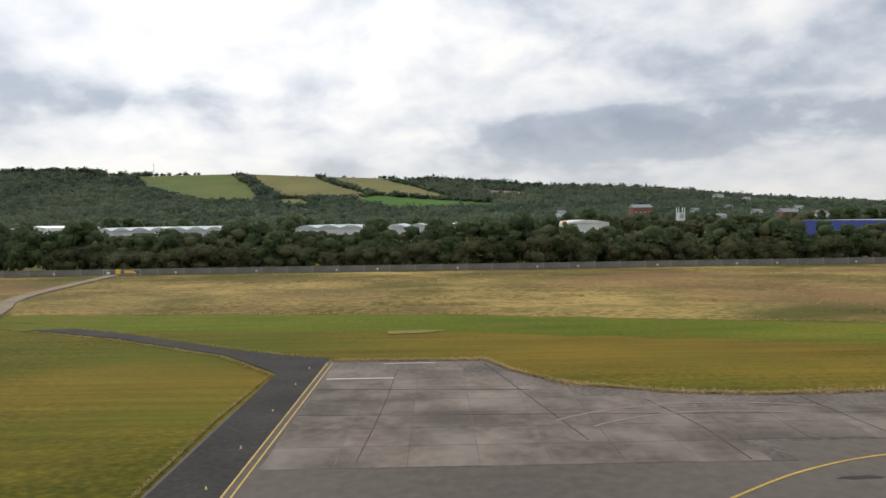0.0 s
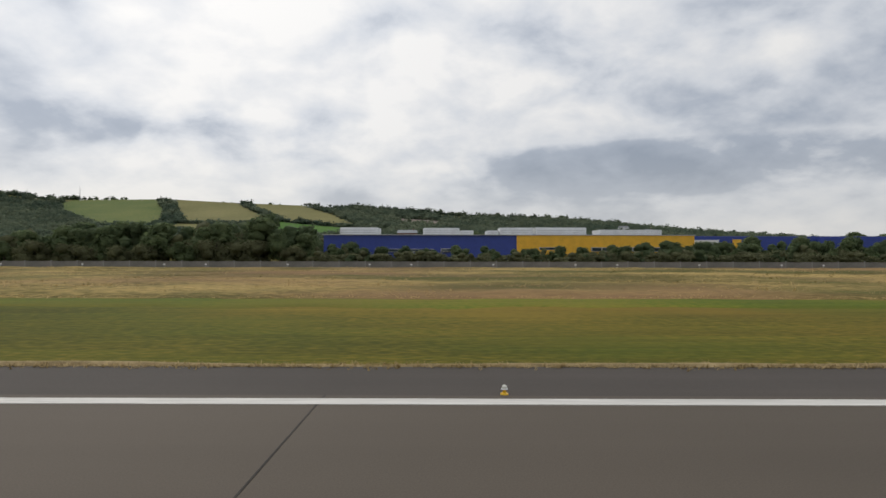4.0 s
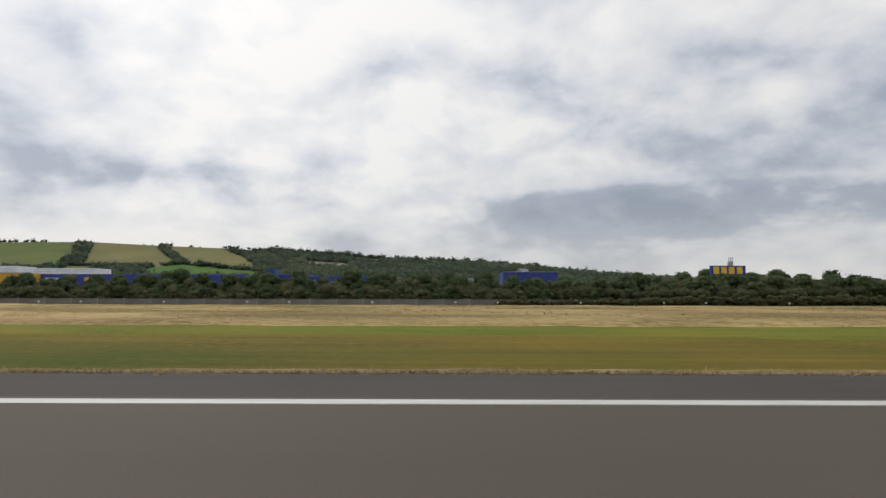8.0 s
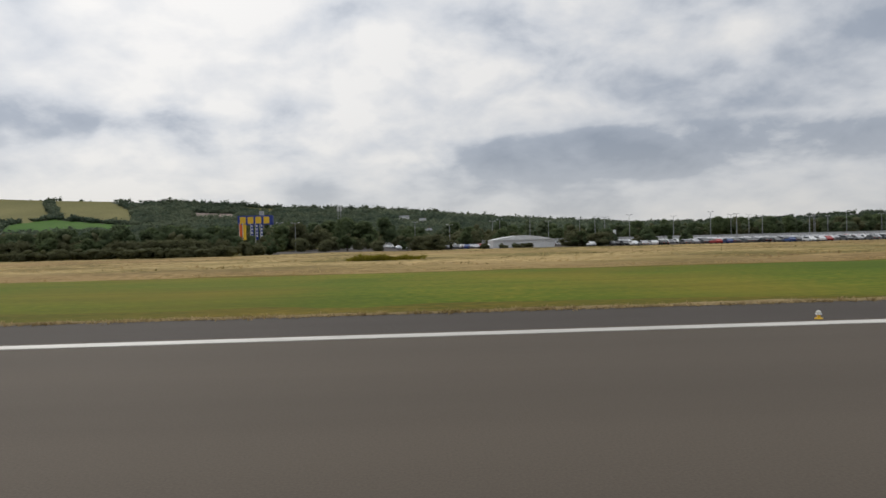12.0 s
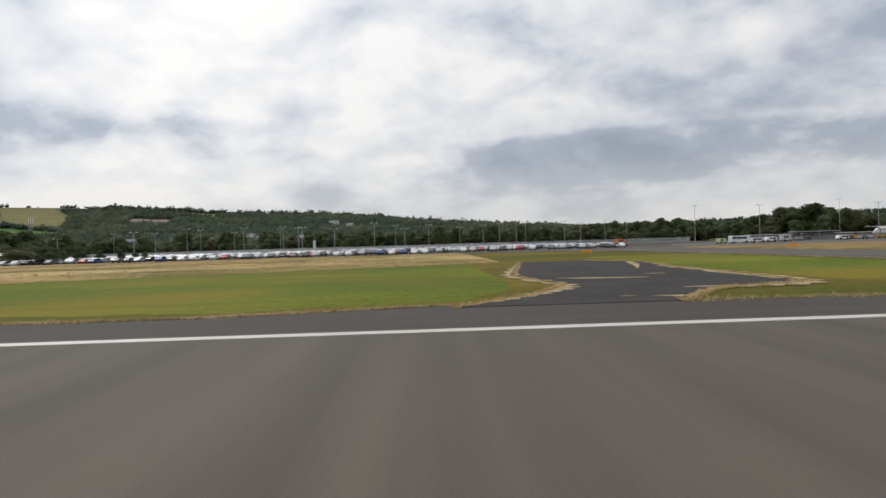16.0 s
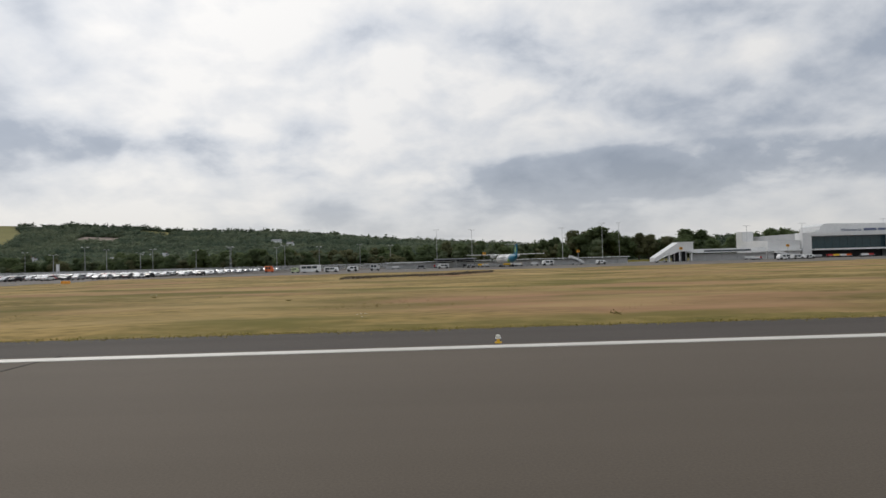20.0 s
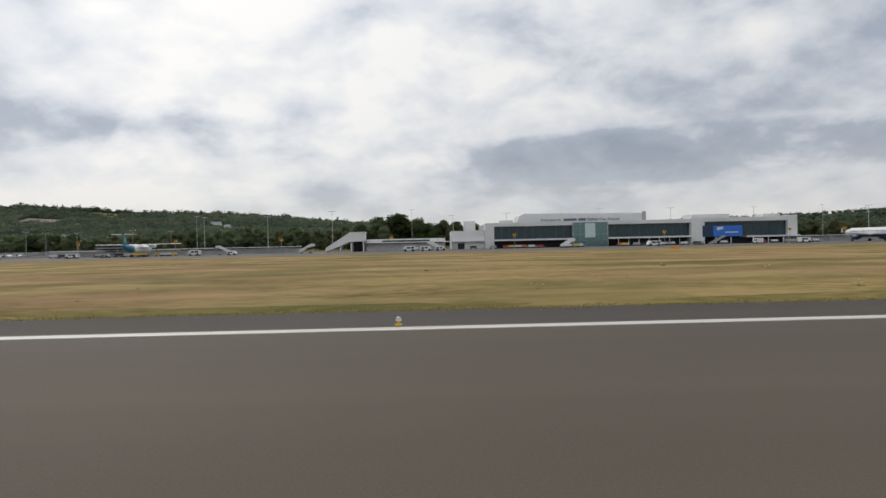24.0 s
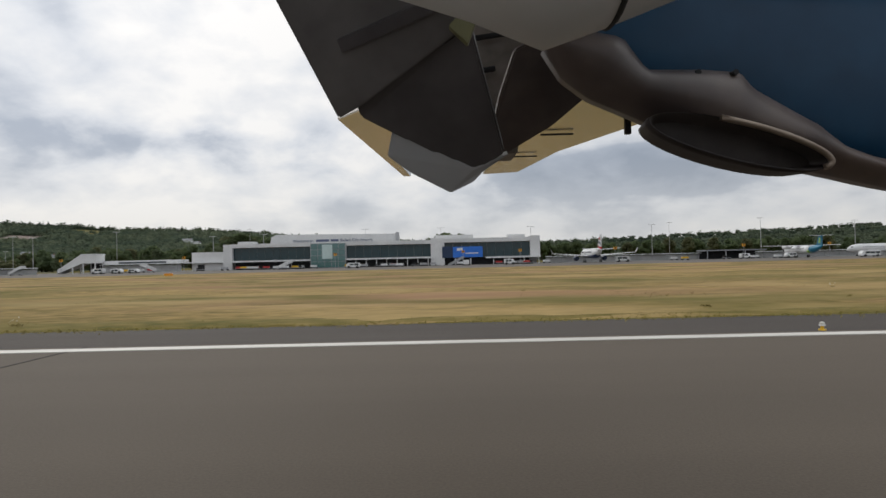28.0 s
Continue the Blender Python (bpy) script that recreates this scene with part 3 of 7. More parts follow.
for x0, x1, y0, y1 in ((-86.6, -85.4, 6.7, 7.0), (-81.3, -79.5, 4.2, 4.45), (-81.9, -80.6, 6.7, 6.95), (-95.5, -94.0, 5.4, 5.7), (-104, -102.4, 5.8, 6.1)):
    p = [(x0, y0 + 0.1), (x0 + 0.5, y0), (x1 - 0.2, y0 + 0.06), (x1, (y0 + y1) / 2), (x1 - 0.4, y1), (x0 + 0.3, y1 - 0.05)]
    solid("dark_stain", sheet(p, 0.0062, 0.03), STAIN, "dark oily patch on the pad", "stain", "structure")
for y, x0, x1 in ((22.9, -119.5, -116.5), (19.5, -122.2, -118.6)):
    solid("white_dash", ribbon([(x0, y), (x1, y)], 0.12, 0.02), WHITE_LINE, "faded white painted dash", "marking", "structure")

slabs = solid("slab_field", sheet([(-122.4, 7.4), (-104.3, 7.4), (-104.3, 9.3), (-90.5, 9.3), (-90.5, 13.4), (-95.3, 15.2), (-101.4, 15.0), (-105, 15.5), (-110.2, 17.6), (-112.7, 20.7), (-113.8, 23.2), (-122.4, 23.4)], 0.008, 0.05), PATCH, "bed of the worn concrete slabs on the pad", "paving", "structure")
outline = [(-122.4, 7.4), (-104.3, 7.4), (-104.3, 9.3), (-90.5, 9.3), (-90.5, 13.4), (-95.3, 15.2), (-101.4, 15.0), (-105, 15.5), (-110.2, 17.6), (-112.7, 20.7), (-113.8, 23.2), (-122.4, 23.4)]
for i in range(13):
    for j in range(8):
        a, b = -122.35 + i * 2.46, 7.45 + j * 2.0
        c = [(a, b), (a + 2.435, b), (a + 2.435, b + 1.975), (a, b + 1.975)]
        if all(inside(np.array(p[0] * 0.98 + (a + 1.2) * 0.02), np.array(p[1] * 0.98 + (b + 1) * 0.02), outline) for p in c):
            o = new("slab", mesh_of(sheet(c, 0.014 + 0.003 * ((i * 7 + j * 3) % 3), 0.03), "slab", PADCON))
            o.parent = slabs

OPENJOINT = mat("weathered_joint", (0.05, 0.042, 0.036), (0.105, 0.088, 0.074), 0.9, 0.9, 7.0, bump=0.2, spec=0.15)
for k, (pts, w) in enumerate((([(-122.3, 17.4), (-117, 17.1), (-112, 16.8)], 0.16), ([(-122.3, 13.3), (-114, 13.0), (-104.5, 12.6), (-96, 12.3)], 0.08), ([(-113.7, 22.6), (-112.2, 15.8), (-110.8, 9.7)], 0.09), ([(-118.6, 21.5), (-118.8, 14.4), (-119.2, 8.0)], 0.07), ([(-107, 14.8), (-106.1, 11.2), (-105.8, 7.6)], 0.07), ([(-100, 14.9), (-99.4, 9.4)], 0.06))):
    solid("open_joint", ribbon(curve(pts), w * 0.55, 0.0215 + 0.0006 * k), OPENJOINT, "dark weathered joint between the slabs", "joint", "structure")
TYRE = mat("scuffed_concrete", (0.20, 0.17, 0.14), (0.29, 0.25, 0.21), 0.85, 0.8, 5.0, bump=0.1, spec=0.25)
for k, r in enumerate((5.2, 6.4)):
    solid("tyre_scuff", ribbon([(-104.5 + r * 1.5 * math.cos(a / 10), 7.7 + r * math.sin(a / 10)) for a in range(11, 25)], 0.12, 0.0255 + 0.001 * k), TYRE, "pale curved tyre scuff on the slabs", "scuff", "structure")

# taxiway that leaves the runway, its yellow lines, and an old stub of tarmac
TAXIWAY = [(455, 3.5), (459, 8.9), (463.9, 16), (465, 23.6), (465, 54), (463, 84), (440, 104), (440, 118), (500, 118), (500, 98), (481, 88), (478.9, 60), (478.9, 40), (479.0, 24), (479.2, 18), (479.7, 14), (480.9, 11.3), (482.6, 9.4), (484.7, 8.0), (488.2, 6.3), (494, 4.0), (500, 3.4), (490, 0.4), (455, 0.4)]
solid("taxiway", sheet(TAXIWAY, 0.004, 0.06), TAXI, "grey asphalt taxiway that curves off the runway", "taxiway", "structure")
solid("old_tarmac", sheet([(443.1, 41.1), (449, 41.5), (451.5, 34.1), (450.2, 25), (450.0, 16.8), (449.3, 10.0), (445.2, 8.6), (442.2, 4.6), (435.6, 4.6), (438.5, 8.0), (440.5, 12.2), (439.5, 20), (441.5, 32)], 0.012, 0.06), OLD, "cracked dark stub of disused tarmac", "tarmac", "structure")
solid("yellow_line", ribbon(curve([(440, -15), (450, -12.2), (457.2, -8.2), (460.3, -5.7), (462.7, -3.9), (466.4, -0.3), (468.2, 2.9), (469.7, 8), (470.2, 14), (470.2, 30), (470, 47), (468.5, 86)]), 0.09, 0.018), YELLOW_LINE, "yellow painted lead-off line", "marking", "structure")
solid("yellow_line", ribbon(curve([(498, -15.5), (490, -11), (485.6, -8.65), (483.5, -7.42), (479.75, -4.63), (475.8, -0.8), (472.9, 3.0), (471.6, 5.1), (470.7, 7.5), (470.2, 11)]), 0.09, 0.022), YELLOW_LINE, "yellow painted lead-on line", "marking", "structure")
for x, y, a in ((457.75, -7.8, 38), (483.45, -7.45, -38), (465.2, -1.6, 42)):
    d = Vector((math.cos(radians(a)), math.sin(radians(a)))) * 0.14
    solid("repair_patch", ribbon([(x - d.x, y - d.y), (x + d.x, y + d.y)], 0.11, 0.024), CONCRETE, "small pale square of repaired surface on the line", "patch", "structure")
APRON = [(487, 96), (520, 92), (640, 90), (690, 84), (760, 88), (1100, 88), (1100, 180), (545, 180), (500, 150), (487, 118)]
solid("apron", sheet(APRON, 0.006, 0.05), APRON_CON, "grey concrete aircraft apron in front of the terminal", "apron", "structure")
solid("car_park", sheet([(286, 108), (346, 106), (358, 99), (446, 96), (456, 97), (452, 101), (486, 120), (500, 150), (545, 180), (545, 232), (286, 232)], 0.0, 0.05), SHOULDER, "grey asphalt car park", "car park", "structure")


def meadow(name, x0, x1, y0, y1, material, label, height, step=1.6, seed=1, edge=1.2, lower=None, upper=None):
    """A bumpy sward that stands above the mown ground, with frayed long edges."""
    xs, ys = np.arange(x0, x1 + step, step), np.arange(y0, y1 + step, step)
    gx, gy = np.meshgrid(xs, ys)
    base = np.full(gx.shape, float(y0))
    if lower:
        base = np.interp(gx, *zip(*lower))
        y1 = np.interp(gx, *zip(*upper)) if upper else y1
        gy = base + (gy - y0) * (y1 - base) / (ys[-1] - y0)
    z = np.zeros(gx.shape)
    jx = np.zeros(gx.shape)
    for i in range(gx.shape[0]):
        for j in range(gx.shape[1]):
            p = Vector((gx[i, j] * 0.12, gy[i, j] * 0.3, seed))
            z[i, j] = 0.55 + 0.5 * noise.noise(p) + 0.35 * noise.noise(p * 5)
            jx[i, j] = noise.noise(Vector((gx[i, j] * 0.28, gy[i, j] * 0.02, seed * 1.7)))
    ends = np.clip(np.minimum(gx - xs[0], xs[-1] - gx) / 1.5, 0, 1)
    fade = np.clip(np.minimum(gy - base, y1 - gy) / 2.5, 0, 1) * ends
    gy = gy + jx * edge * (1 - fade)
    z = -0.05 + 0.065 * np.clip(np.minimum(gy - base, y1 - gy) / 0.9 + 0.3, 0, 1) * (np.minimum(gy - base, y1 - gy) > 0.05) * (ends > 0) + height * np.maximum(z, 0.1) * fade
    z[0], z[-1], z[:, 0], z[:, -1] = -0.06, -0.06, -0.06, -0.06
    n = len(xs)
    i0 = (np.arange(len(ys) - 1)[:, None] * n + np.arange(n - 1)[None]).ravel()
    ob = mass(name, np.stack([gx.ravel(), gy.ravel(), z.ravel()], 1), np.stack([i0, i0 + 1, i0 + n + 1, i0 + n], 1), material, label, "grass", "stuff")
    ob.data.polygons.foreach_set("use_smooth", np.ones(len(i0), bool))
    return ob


STRAW_EDGE = [(-330, 50), (-176, 46), (-150, 45), (-116, 41.6), (-82, 33.5), (-76, 31), (-37, 24.6), (2, 23.8), (187, 25), (290, 25.2), (351, 26), (405, 30), (442, 44)]
LUSH_EDGE = [(x, y - (9 if x < -60 else 5.5)) for x, y in STRAW_EDGE[:8]] + [(120, 19), (187, 16.5), (250, 12.5), (300, 6.5), (340, 4.1), (420, 4.4), (429, 4.3), (436, 5.9), (440, 12.4), (442, 40)]
meadow("tall_grass", -330, 124, 24.6, 89, STRAW, "tall dry straw-coloured grass", 0.3, 1.9, 1, 1.2, STRAW_EDGE)
meadow("tall_grass", 118, 300, 24.6, 89, STRAW_PALE, "tall pale straw-coloured grass", 0.3, 1.9, 1, 1.2, STRAW_EDGE)
PARK_SIDE = [(296, 105), (346, 104.5), (359, 98), (442, 95)]
meadow("tall_grass", 296, 442, 25, 106, STRAW_PALE, "tall dry straw-coloured grass", 0.3, 1.9, 3, 1.2, STRAW_EDGE, PARK_SIDE)
meadow("lush_strip", -330, 146, 18.6, 25.4, LUSH_OLIVE, "greener strip of long grass", 0.03, 1.0, 5, 1.6, LUSH_EDGE, [(x, y + 0.5) for x, y in STRAW_EDGE])
meadow("lush_strip", 143, 439, 18.6, 25.4, LUSH, "brighter green strip of long grass", 0.03, 1.0, 5, 1.6, LUSH_EDGE, [(x, y + 0.5) for x, y in STRAW_EDGE])
meadow("lush_strip", 451.2, 464.2, 9, 52, LUSH, "brighter green strip of long grass", 0.05, 0.9, 6, 0.3, [(451.2, 10.6), (457.5, 9.6), (460, 11.4), (462, 13.8), (463.6, 17.2), (464.2, 26)])
TIP = [(478.2, 60), (478.7, 28), (479.0, 19), (479.5, 13.8), (480.7, 11.2), (482.4, 9.3), (484.5, 7.95), (488, 6.2), (493.8, 4.1), (500, 3.6), (635, 3.5), (690, 3.9), (1100, 3.8)]
meadow("dry_meadow", 478.2, 527, 3.6, 94, HAY, "tawny dry meadow beside the runway", 0.2, 0.8, 7, 0.25, TIP)
meadow("dry_meadow", 522.2, 1100, 3.6, 94, HAY, "tawny dry meadow beside the runway", 0.2, 1.9, 7, 0.5, TIP)
LIP = mat("turf_lip", (0.17, 0.125, 0.06), (0.42, 0.32, 0.17), 0.95, 0.6, 5.0, bump=0.6, spec=0.1)
LIP_LINE = [(-50, 3.0)] + [p for p in SHOULDER_EDGE if -48 <= p[0] <= 436]
meadow("turf_lip", -50, 436, 0.0, 0.45, LIP, "crumbling straw-brown lip of turf along the asphalt", 1.7, 0.22, 9, 0.14, [(x, y - 0.06) for x, y in LIP_LINE], [(x, y + 0.4) for x, y in LIP_LINE])
VERGE = mat("green_verge", (0.10, 0.095, 0.025), (0.29, 0.215, 0.08), 0.95, 0.12, 2.0, bump=0.5, stretch=(0.6, 0.9, 1), third=(0.185, 0.146, 0.045), detail=8.0, spec=0.1)
meadow("green_verge", 490, 820, 3.6, 6.6, VERGE, "low greener grass along the edge of the asphalt", 0.12, 0.6, 12, 0.9, [(490, 5.2), (500, 3.55), (635, 3.45), (690, 3.85), (820, 3.75)], [(490, 8.6), (560, 6.4), (640, 7.2), (700, 6.2), (820, 6.6)])


def tufts(name, spots, material, label, size=0.3, blades=4, seed=2):
    """Grass tufts, each a few bent triangular blades."""
    rng = np.random.default_rng(seed)
    spots = np.asarray(spots, float)
    n = len(spots) * blades
    base = np.repeat(spots, blades, 0)
    k = np.repeat(rng.uniform(0.6, 1.4, len(spots)) * size, blades)
    a = rng.uniform(0, 2 * np.pi, n)
    lean = rng.uniform(0.5, 1.3, n) * k
    h = rng.uniform(0.5, 1.0, n) * k
    w = rng.uniform(0.06, 0.15, n) * k
    off = np.stack([rng.normal(0, 0.25, n) * k, rng.normal(0, 0.25, n) * k, np.zeros(n)], 1)
    d = np.stack([np.cos(a), np.sin(a), np.zeros(n)], 1)
    s = np.stack([-np.sin(a), np.cos(a), np.zeros(n)], 1)
    p0, p1 = base + off - s * w[:, None], base + off + s * w[:, None]
    tip = base + off + d * lean[:, None] + np.array([0, 0, 1]) * h[:, None]
    v = np.stack([p0, p1, tip], 1).reshape(-1, 3)
    return mass(name, v, np.arange(n * 3).reshape(-1, 3), material, label, "grass")


rng = np.random.default_rng(11)


def along(line, n, spread, z=0.0):
    """Random spots close to a line."""
    p = np.asarray(line, float)
    seg = np.hypot(*np.diff(p, axis=0).T)
    at = rng.uniform(0, seg.sum(), n)
    c = np.concatenate([[0], np.cumsum(seg)])
    x, y = np.interp(at, c, p[:, 0]), np.interp(at, c, p[:, 1])
    clump = 0.5 + 0.5 * np.sin(at * 1.3) * np.sin(at * 0.37 + 1)
    return np.stack([x, y + rng.normal(0.1, 1, n) * spread * (0.4 + clump), np.full(n, z)], 1)


tufts("verge_tufts", along([(-50, 3.05)] + [p for p in SHOULDER_EDGE if -48 <= p[0] <= 436], 22000, 0.14), TUFT, "straw-coloured tufts fraying the edge of the asphalt", 0.095, 4, 3)
STUB = [(443.1, 41.1), (441.5, 32), (439.5, 20), (440.5, 12.2), (438.5, 8.0), (435.6, 4.6)]
tufts("verge_tufts", np.concatenate([along(STUB, 2600, 0.3), along([(449, 41.5), (451.5, 34.1), (450.2, 25), (450.0, 16.8), (449.3, 10.0), (445.2, 8.6), (442.2, 4.6), (448, 4.4)], 3000, 0.3), along([(455, 5.6), (459, 9.2), (463.7, 16), (464.8, 23.6), (464.8, 54)], 2200, 0.14)]), TUFT, "straw-coloured tufts round the old tarmac", 0.09, 4, 14)
tufts("verge_tufts", np.concatenate([along([(-125.6, 3.2), (-125.7, 13.2), (-125.4, 20.6), (-129.8, 25.6), (-140.3, 32.4), (-152.8, 38.2)], 2600, 0.14), along([(-122.9, 24.7), (-126, 26), (-130, 28.1), (-141, 35.3), (-154, 41.6)], 1600, 0.16)]), TUFT, "straw-coloured tufts along the service road", 0.09, 4, 15)
tufts("verge_tufts", along(PAD[4:], 6000, 0.16), TUFT, "straw-coloured tufts fraying the edge of the pad", 0.15, 4, 4)
tufts("verge_tufts", along([p for p in SHOULDER_EDGE if p[0] > 479 and p[0] < 800], 16000, 0.25), TUFTG, "dull green tufts fraying the edge of the asphalt", 0.055, 4, 5)


def growth(x, y, seed):
    """A smooth value from -1 to 1 that wanders over the ground, longer along x than across."""
    r = np.random.default_rng(seed)
    v = np.zeros(len(x))
    for i in range(9):
        a, b, p, q = r.uniform(0.02, 0.16), r.uniform(0.08, 0.5), *r.uniform(0, 6.28, 2)
        v += np.sin(a * x + 0.6 * np.sin(b * y + q) + p) * np.cos(b * y * 0.8 + 0.7 * np.sin(a * x * 1.7) + q)
    return v / 4.5


STRAWY = mat("straw_blades", (0.34, 0.24, 0.10), (0.58, 0.43, 0.21), 0.9, 0.4, 3.0, bump=0, vary=0.25, spec=0.1, leaf=0.3)
HAYBLADE = mat("hay_blades", (0.23, 0.165, 0.066), (0.40, 0.285, 0.125), 0.9, 0.4, 3.0, bump=0, vary=0.25, spec=0.1, leaf=0.3)
RUSSET = mat("russet_blades", (0.24, 0.150, 0.078), (0.40, 0.255, 0.140), 0.9, 0.4, 3.0, bump=0, vary=0.25, spec=0.1, leaf=0.3)
OLIVE = mat("olive_blades", (0.115, 0.102, 0.030), (0.22, 0.178, 0.058), 0.9, 0.4, 3.0, bump=0, vary=0.25, spec=0.1, leaf=0.3)


def sward(x0, x1, low, high, n, sizes, seed, far=1.5, lift=0.1, pale=None, cut=(-0.25, 0.42), rank=0.0):
    """Blades over a meadow in three growths, each in patches of its own; shorter at its front, ranker far in."""
    sx, u = rng.uniform(x0, x1, n), rng.uniform(0, 1, n)
    a, b = np.interp(sx, *zip(*low)), np.interp(sx, *zip(*high))
    sy = a + 0.2 + (b - a) * u ** far
    k = growth(sx, sy, seed) + rng.normal(0, 0.16, n)
    k -= rank * np.clip((sy - a) / (b - a) * 2 - 0.7, 0, 1) * (0.5 + 0.5 * np.sin(sx * 0.11 + np.sin(sy * 0.3)))
    k = np.where((sy - a < 4) & (rank > 0), np.clip(k, cut[0] + 0.01, cut[1] - 0.01), k)
    short = 0.45 + 0.55 * np.clip((sy - a) / 7, 0, 1)
    for name, pick, m, label, size in (("seed_heads", (k > cut[0]) & (k < cut[1]), pale or STRAWY, "pale seed heads over the dry grass", sizes[0]), ("russet_grass", k >= cut[1], RUSSET, "russet brown patches of dry grass", sizes[1]), ("rank_grass", k <= cut[0], OLIVE, "dull olive patches of rank grass", sizes[2])):
        tufts(name, np.stack([sx, sy, rng.uniform(0, lift, n) * short], 1)[pick], m, label, size * short[pick], 4, seed)


sward(-200, 440, STRAW_EDGE, [(-200, 88), (296, 88), (300, 103), (346, 103), (359, 96.5), (440, 93.5)], 135000, (0.20, 0.18, 0.20), 6, rank=0.75)
sward(479, 800, [(479, 20), (482, 9.8), (488, 6.6), (500, 4.2), (690, 4.4), (800, 4.3)], [(479, 60), (500, 92), (800, 92)], 150000, (0.085, 0.085, 0.085), 26, 2.0, 0.06, HAYBLADE, (-0.12, 0.15))
dx = rng.uniform(0, 1, 2600)
tufts("rank_grass", np.stack([522 + 18 * dx, np.interp(dx, (0, 0.6, 1), (57, 61, 74)) + rng.normal(0, 1.6, 2600), np.full(2600, 0.1)], 1), mat("dead_dark_grass", (0.085, 0.072, 0.055), (0.17, 0.14, 0.11), 0.95, 0.4, 3.0, bump=0, vary=0.3, spec=0.1), "dark dead patch of rank grass", 0.26, 4, 41)
GORSE = mat("yellow_green_scrub", (0.15, 0.14, 0.012), (0.30, 0.26, 0.035), 0.9, 0.5, 3.0, bump=0, vary=0.3, spec=0.1, leaf=0.4)
gx = 317 + np.clip(rng.normal(0, 1.5, 1500), -3.2, 3.6)
tufts("low_scrub", np.stack([gx, 46 + rng.normal(0, 0.7, 1500), rng.uniform(0.1, 1, 1500) * (0.32 + 0.22 * np.sin(gx * 2.1) * np.cos(gx * 0.9))], 1), GORSE, "low yellow-green scrub in the dry meadow", 0.34, 5, 43)
FLOWER = plain("white_umbels", (0.62, 0.60, 0.52), 0.8)
HERB = mat("dull_herbs", (0.14, 0.125, 0.042), (0.25, 0.2, 0.075), 0.9, 0.4, 3.0, bump=0, vary=0.3, spec=0.1)
herbs, umbels = [], []
for i in range(55):
    x, y = rng.uniform(500, 760), 4.6 + 22 * rng.uniform(0, 1) ** 2
    m = int(rng.integers(6, 18))
    herbs.append(np.stack([x + rng.normal(0, 0.07, m), y + rng.normal(0, 0.08, m), np.full(m, 0.08)], 1))
    if i % 2:
        m = int(rng.integers(2, 7))
        umbels.append(np.stack([x + rng.normal(0, 0.12, m), y + rng.normal(0, 0.1, m), rng.uniform(0.18, 0.3, m)], 1))
tufts("herb_clumps", np.concatenate(herbs), HERB, "dark clumps of herbs in the dry meadow", 0.10, 5, 19)
tufts("flower_heads", np.concatenate(umbels), FLOWER, "white flower heads over the dry meadow", 0.05, 6, 20)
RING = curve([(-46.5, 7.9), (-46.5, 10.4), (-45.5, 12.8), (-43.6, 14.0), (-40.6, 14.8), (-37.4, 15.2), (-35.1, 14.3), (-33.9, 12.8), (-33.0, 11.0), (-32.2, 8.4)])
tufts("parched_ring", along(RING, 2600, 0.3), TUFT, "ragged ring of parched pale turf", 0.035, 4, 18)
for i, (a, b, w) in enumerate(((0, 11, 0.6), (8, 17, 0.4), (15, 29, 0.2), (26, 40, 0.16), (48, 58, 0.26), (55, 66, 0.95), (62, 72, 0.5))):
    solid("parched_patch", ragged(RING[a:b:3], w, 0.011 + 0.001 * i, 30 + i), SAND, "torn strip of bare sandy turf", "turf", "structure")
for x, y, w in ((-120, 33, 2.6), (340, 15.4, 1.2)):
    solid("bare_patch", ribbon([(x, y), (x + 2.6, y + 0.4), (x + 5.5, y + 2.0)], w * 0.5, 0.014), HAY, "bare straw-coloured patch in the turf", "turf", "structure")

for k, (pts, w) in enumerate((([(441.3, 17.2), (442.5, 16.2), (444.0, 15.9), (445.2, 15.6)], 0.9), ([(441.0, 6.5), (441.5, 6.4)], 0.3), ([(441.9, 6.2), (442.8, 6.0), (443.6, 6.1)], 0.35), ([(444.2, 9.3), (446, 9.25), (448.4, 9.3)], 0.5), ([(449.3, 12), (449.6, 14), (449.4, 19.3)], 0.7), ([(447.8, 24.5), (449.4, 30), (451.2, 37.3)], 0.6), ([(446.1, 18.6), (447, 18.2)], 0.5))):
    solid("bare_patch", ragged(pts, w, 0.021 + 0.001 * k, 60 + k), SAND, "sandy weeds growing through the old tarmac", "turf", "structure")
TRACK = curve([(357.6, 3.7), (357.6, 5.0), (358.1, 7.4), (358.1, 9.9), (357.8, 11.8), (357.3, 14.1)])
EAST = [(449, 41.5), (451.5, 34.1), (450.2, 25), (450.0, 16.8), (449.3, 10.0), (445.2, 8.6), (442.2, 4.6)]
for i, (line, w) in enumerate(((STUB, 0.9), (EAST, 1.0))):
    solid("bare_patch", ragged(curve(line), w, 0.016 + 0.001 * i, 50 + i), SAND, "bare straw-coloured fringe of the old tarmac", "turf", "structure")
solid("bare_patch", ragged(TRACK[:18], 1.2, 0.056, 41), SAND, "bare sandy track worn in the turf", "turf", "structure")
solid("bare_patch", ragged(TRACK[17:], 0.5, 0.052, 42), SAND, "bare sandy track worn in the turf", "turf", "structure")
for a, b in (((356.3, 1.75), (357.9, 1.62)), ((356.3, 2.6), (357.3, 1.6))):
    solid("white_dash", ribbon([a, b], 0.07, 0.008), WHITE_LINE, "thin white scratch of paint on the shoulder", "marking", "structure")

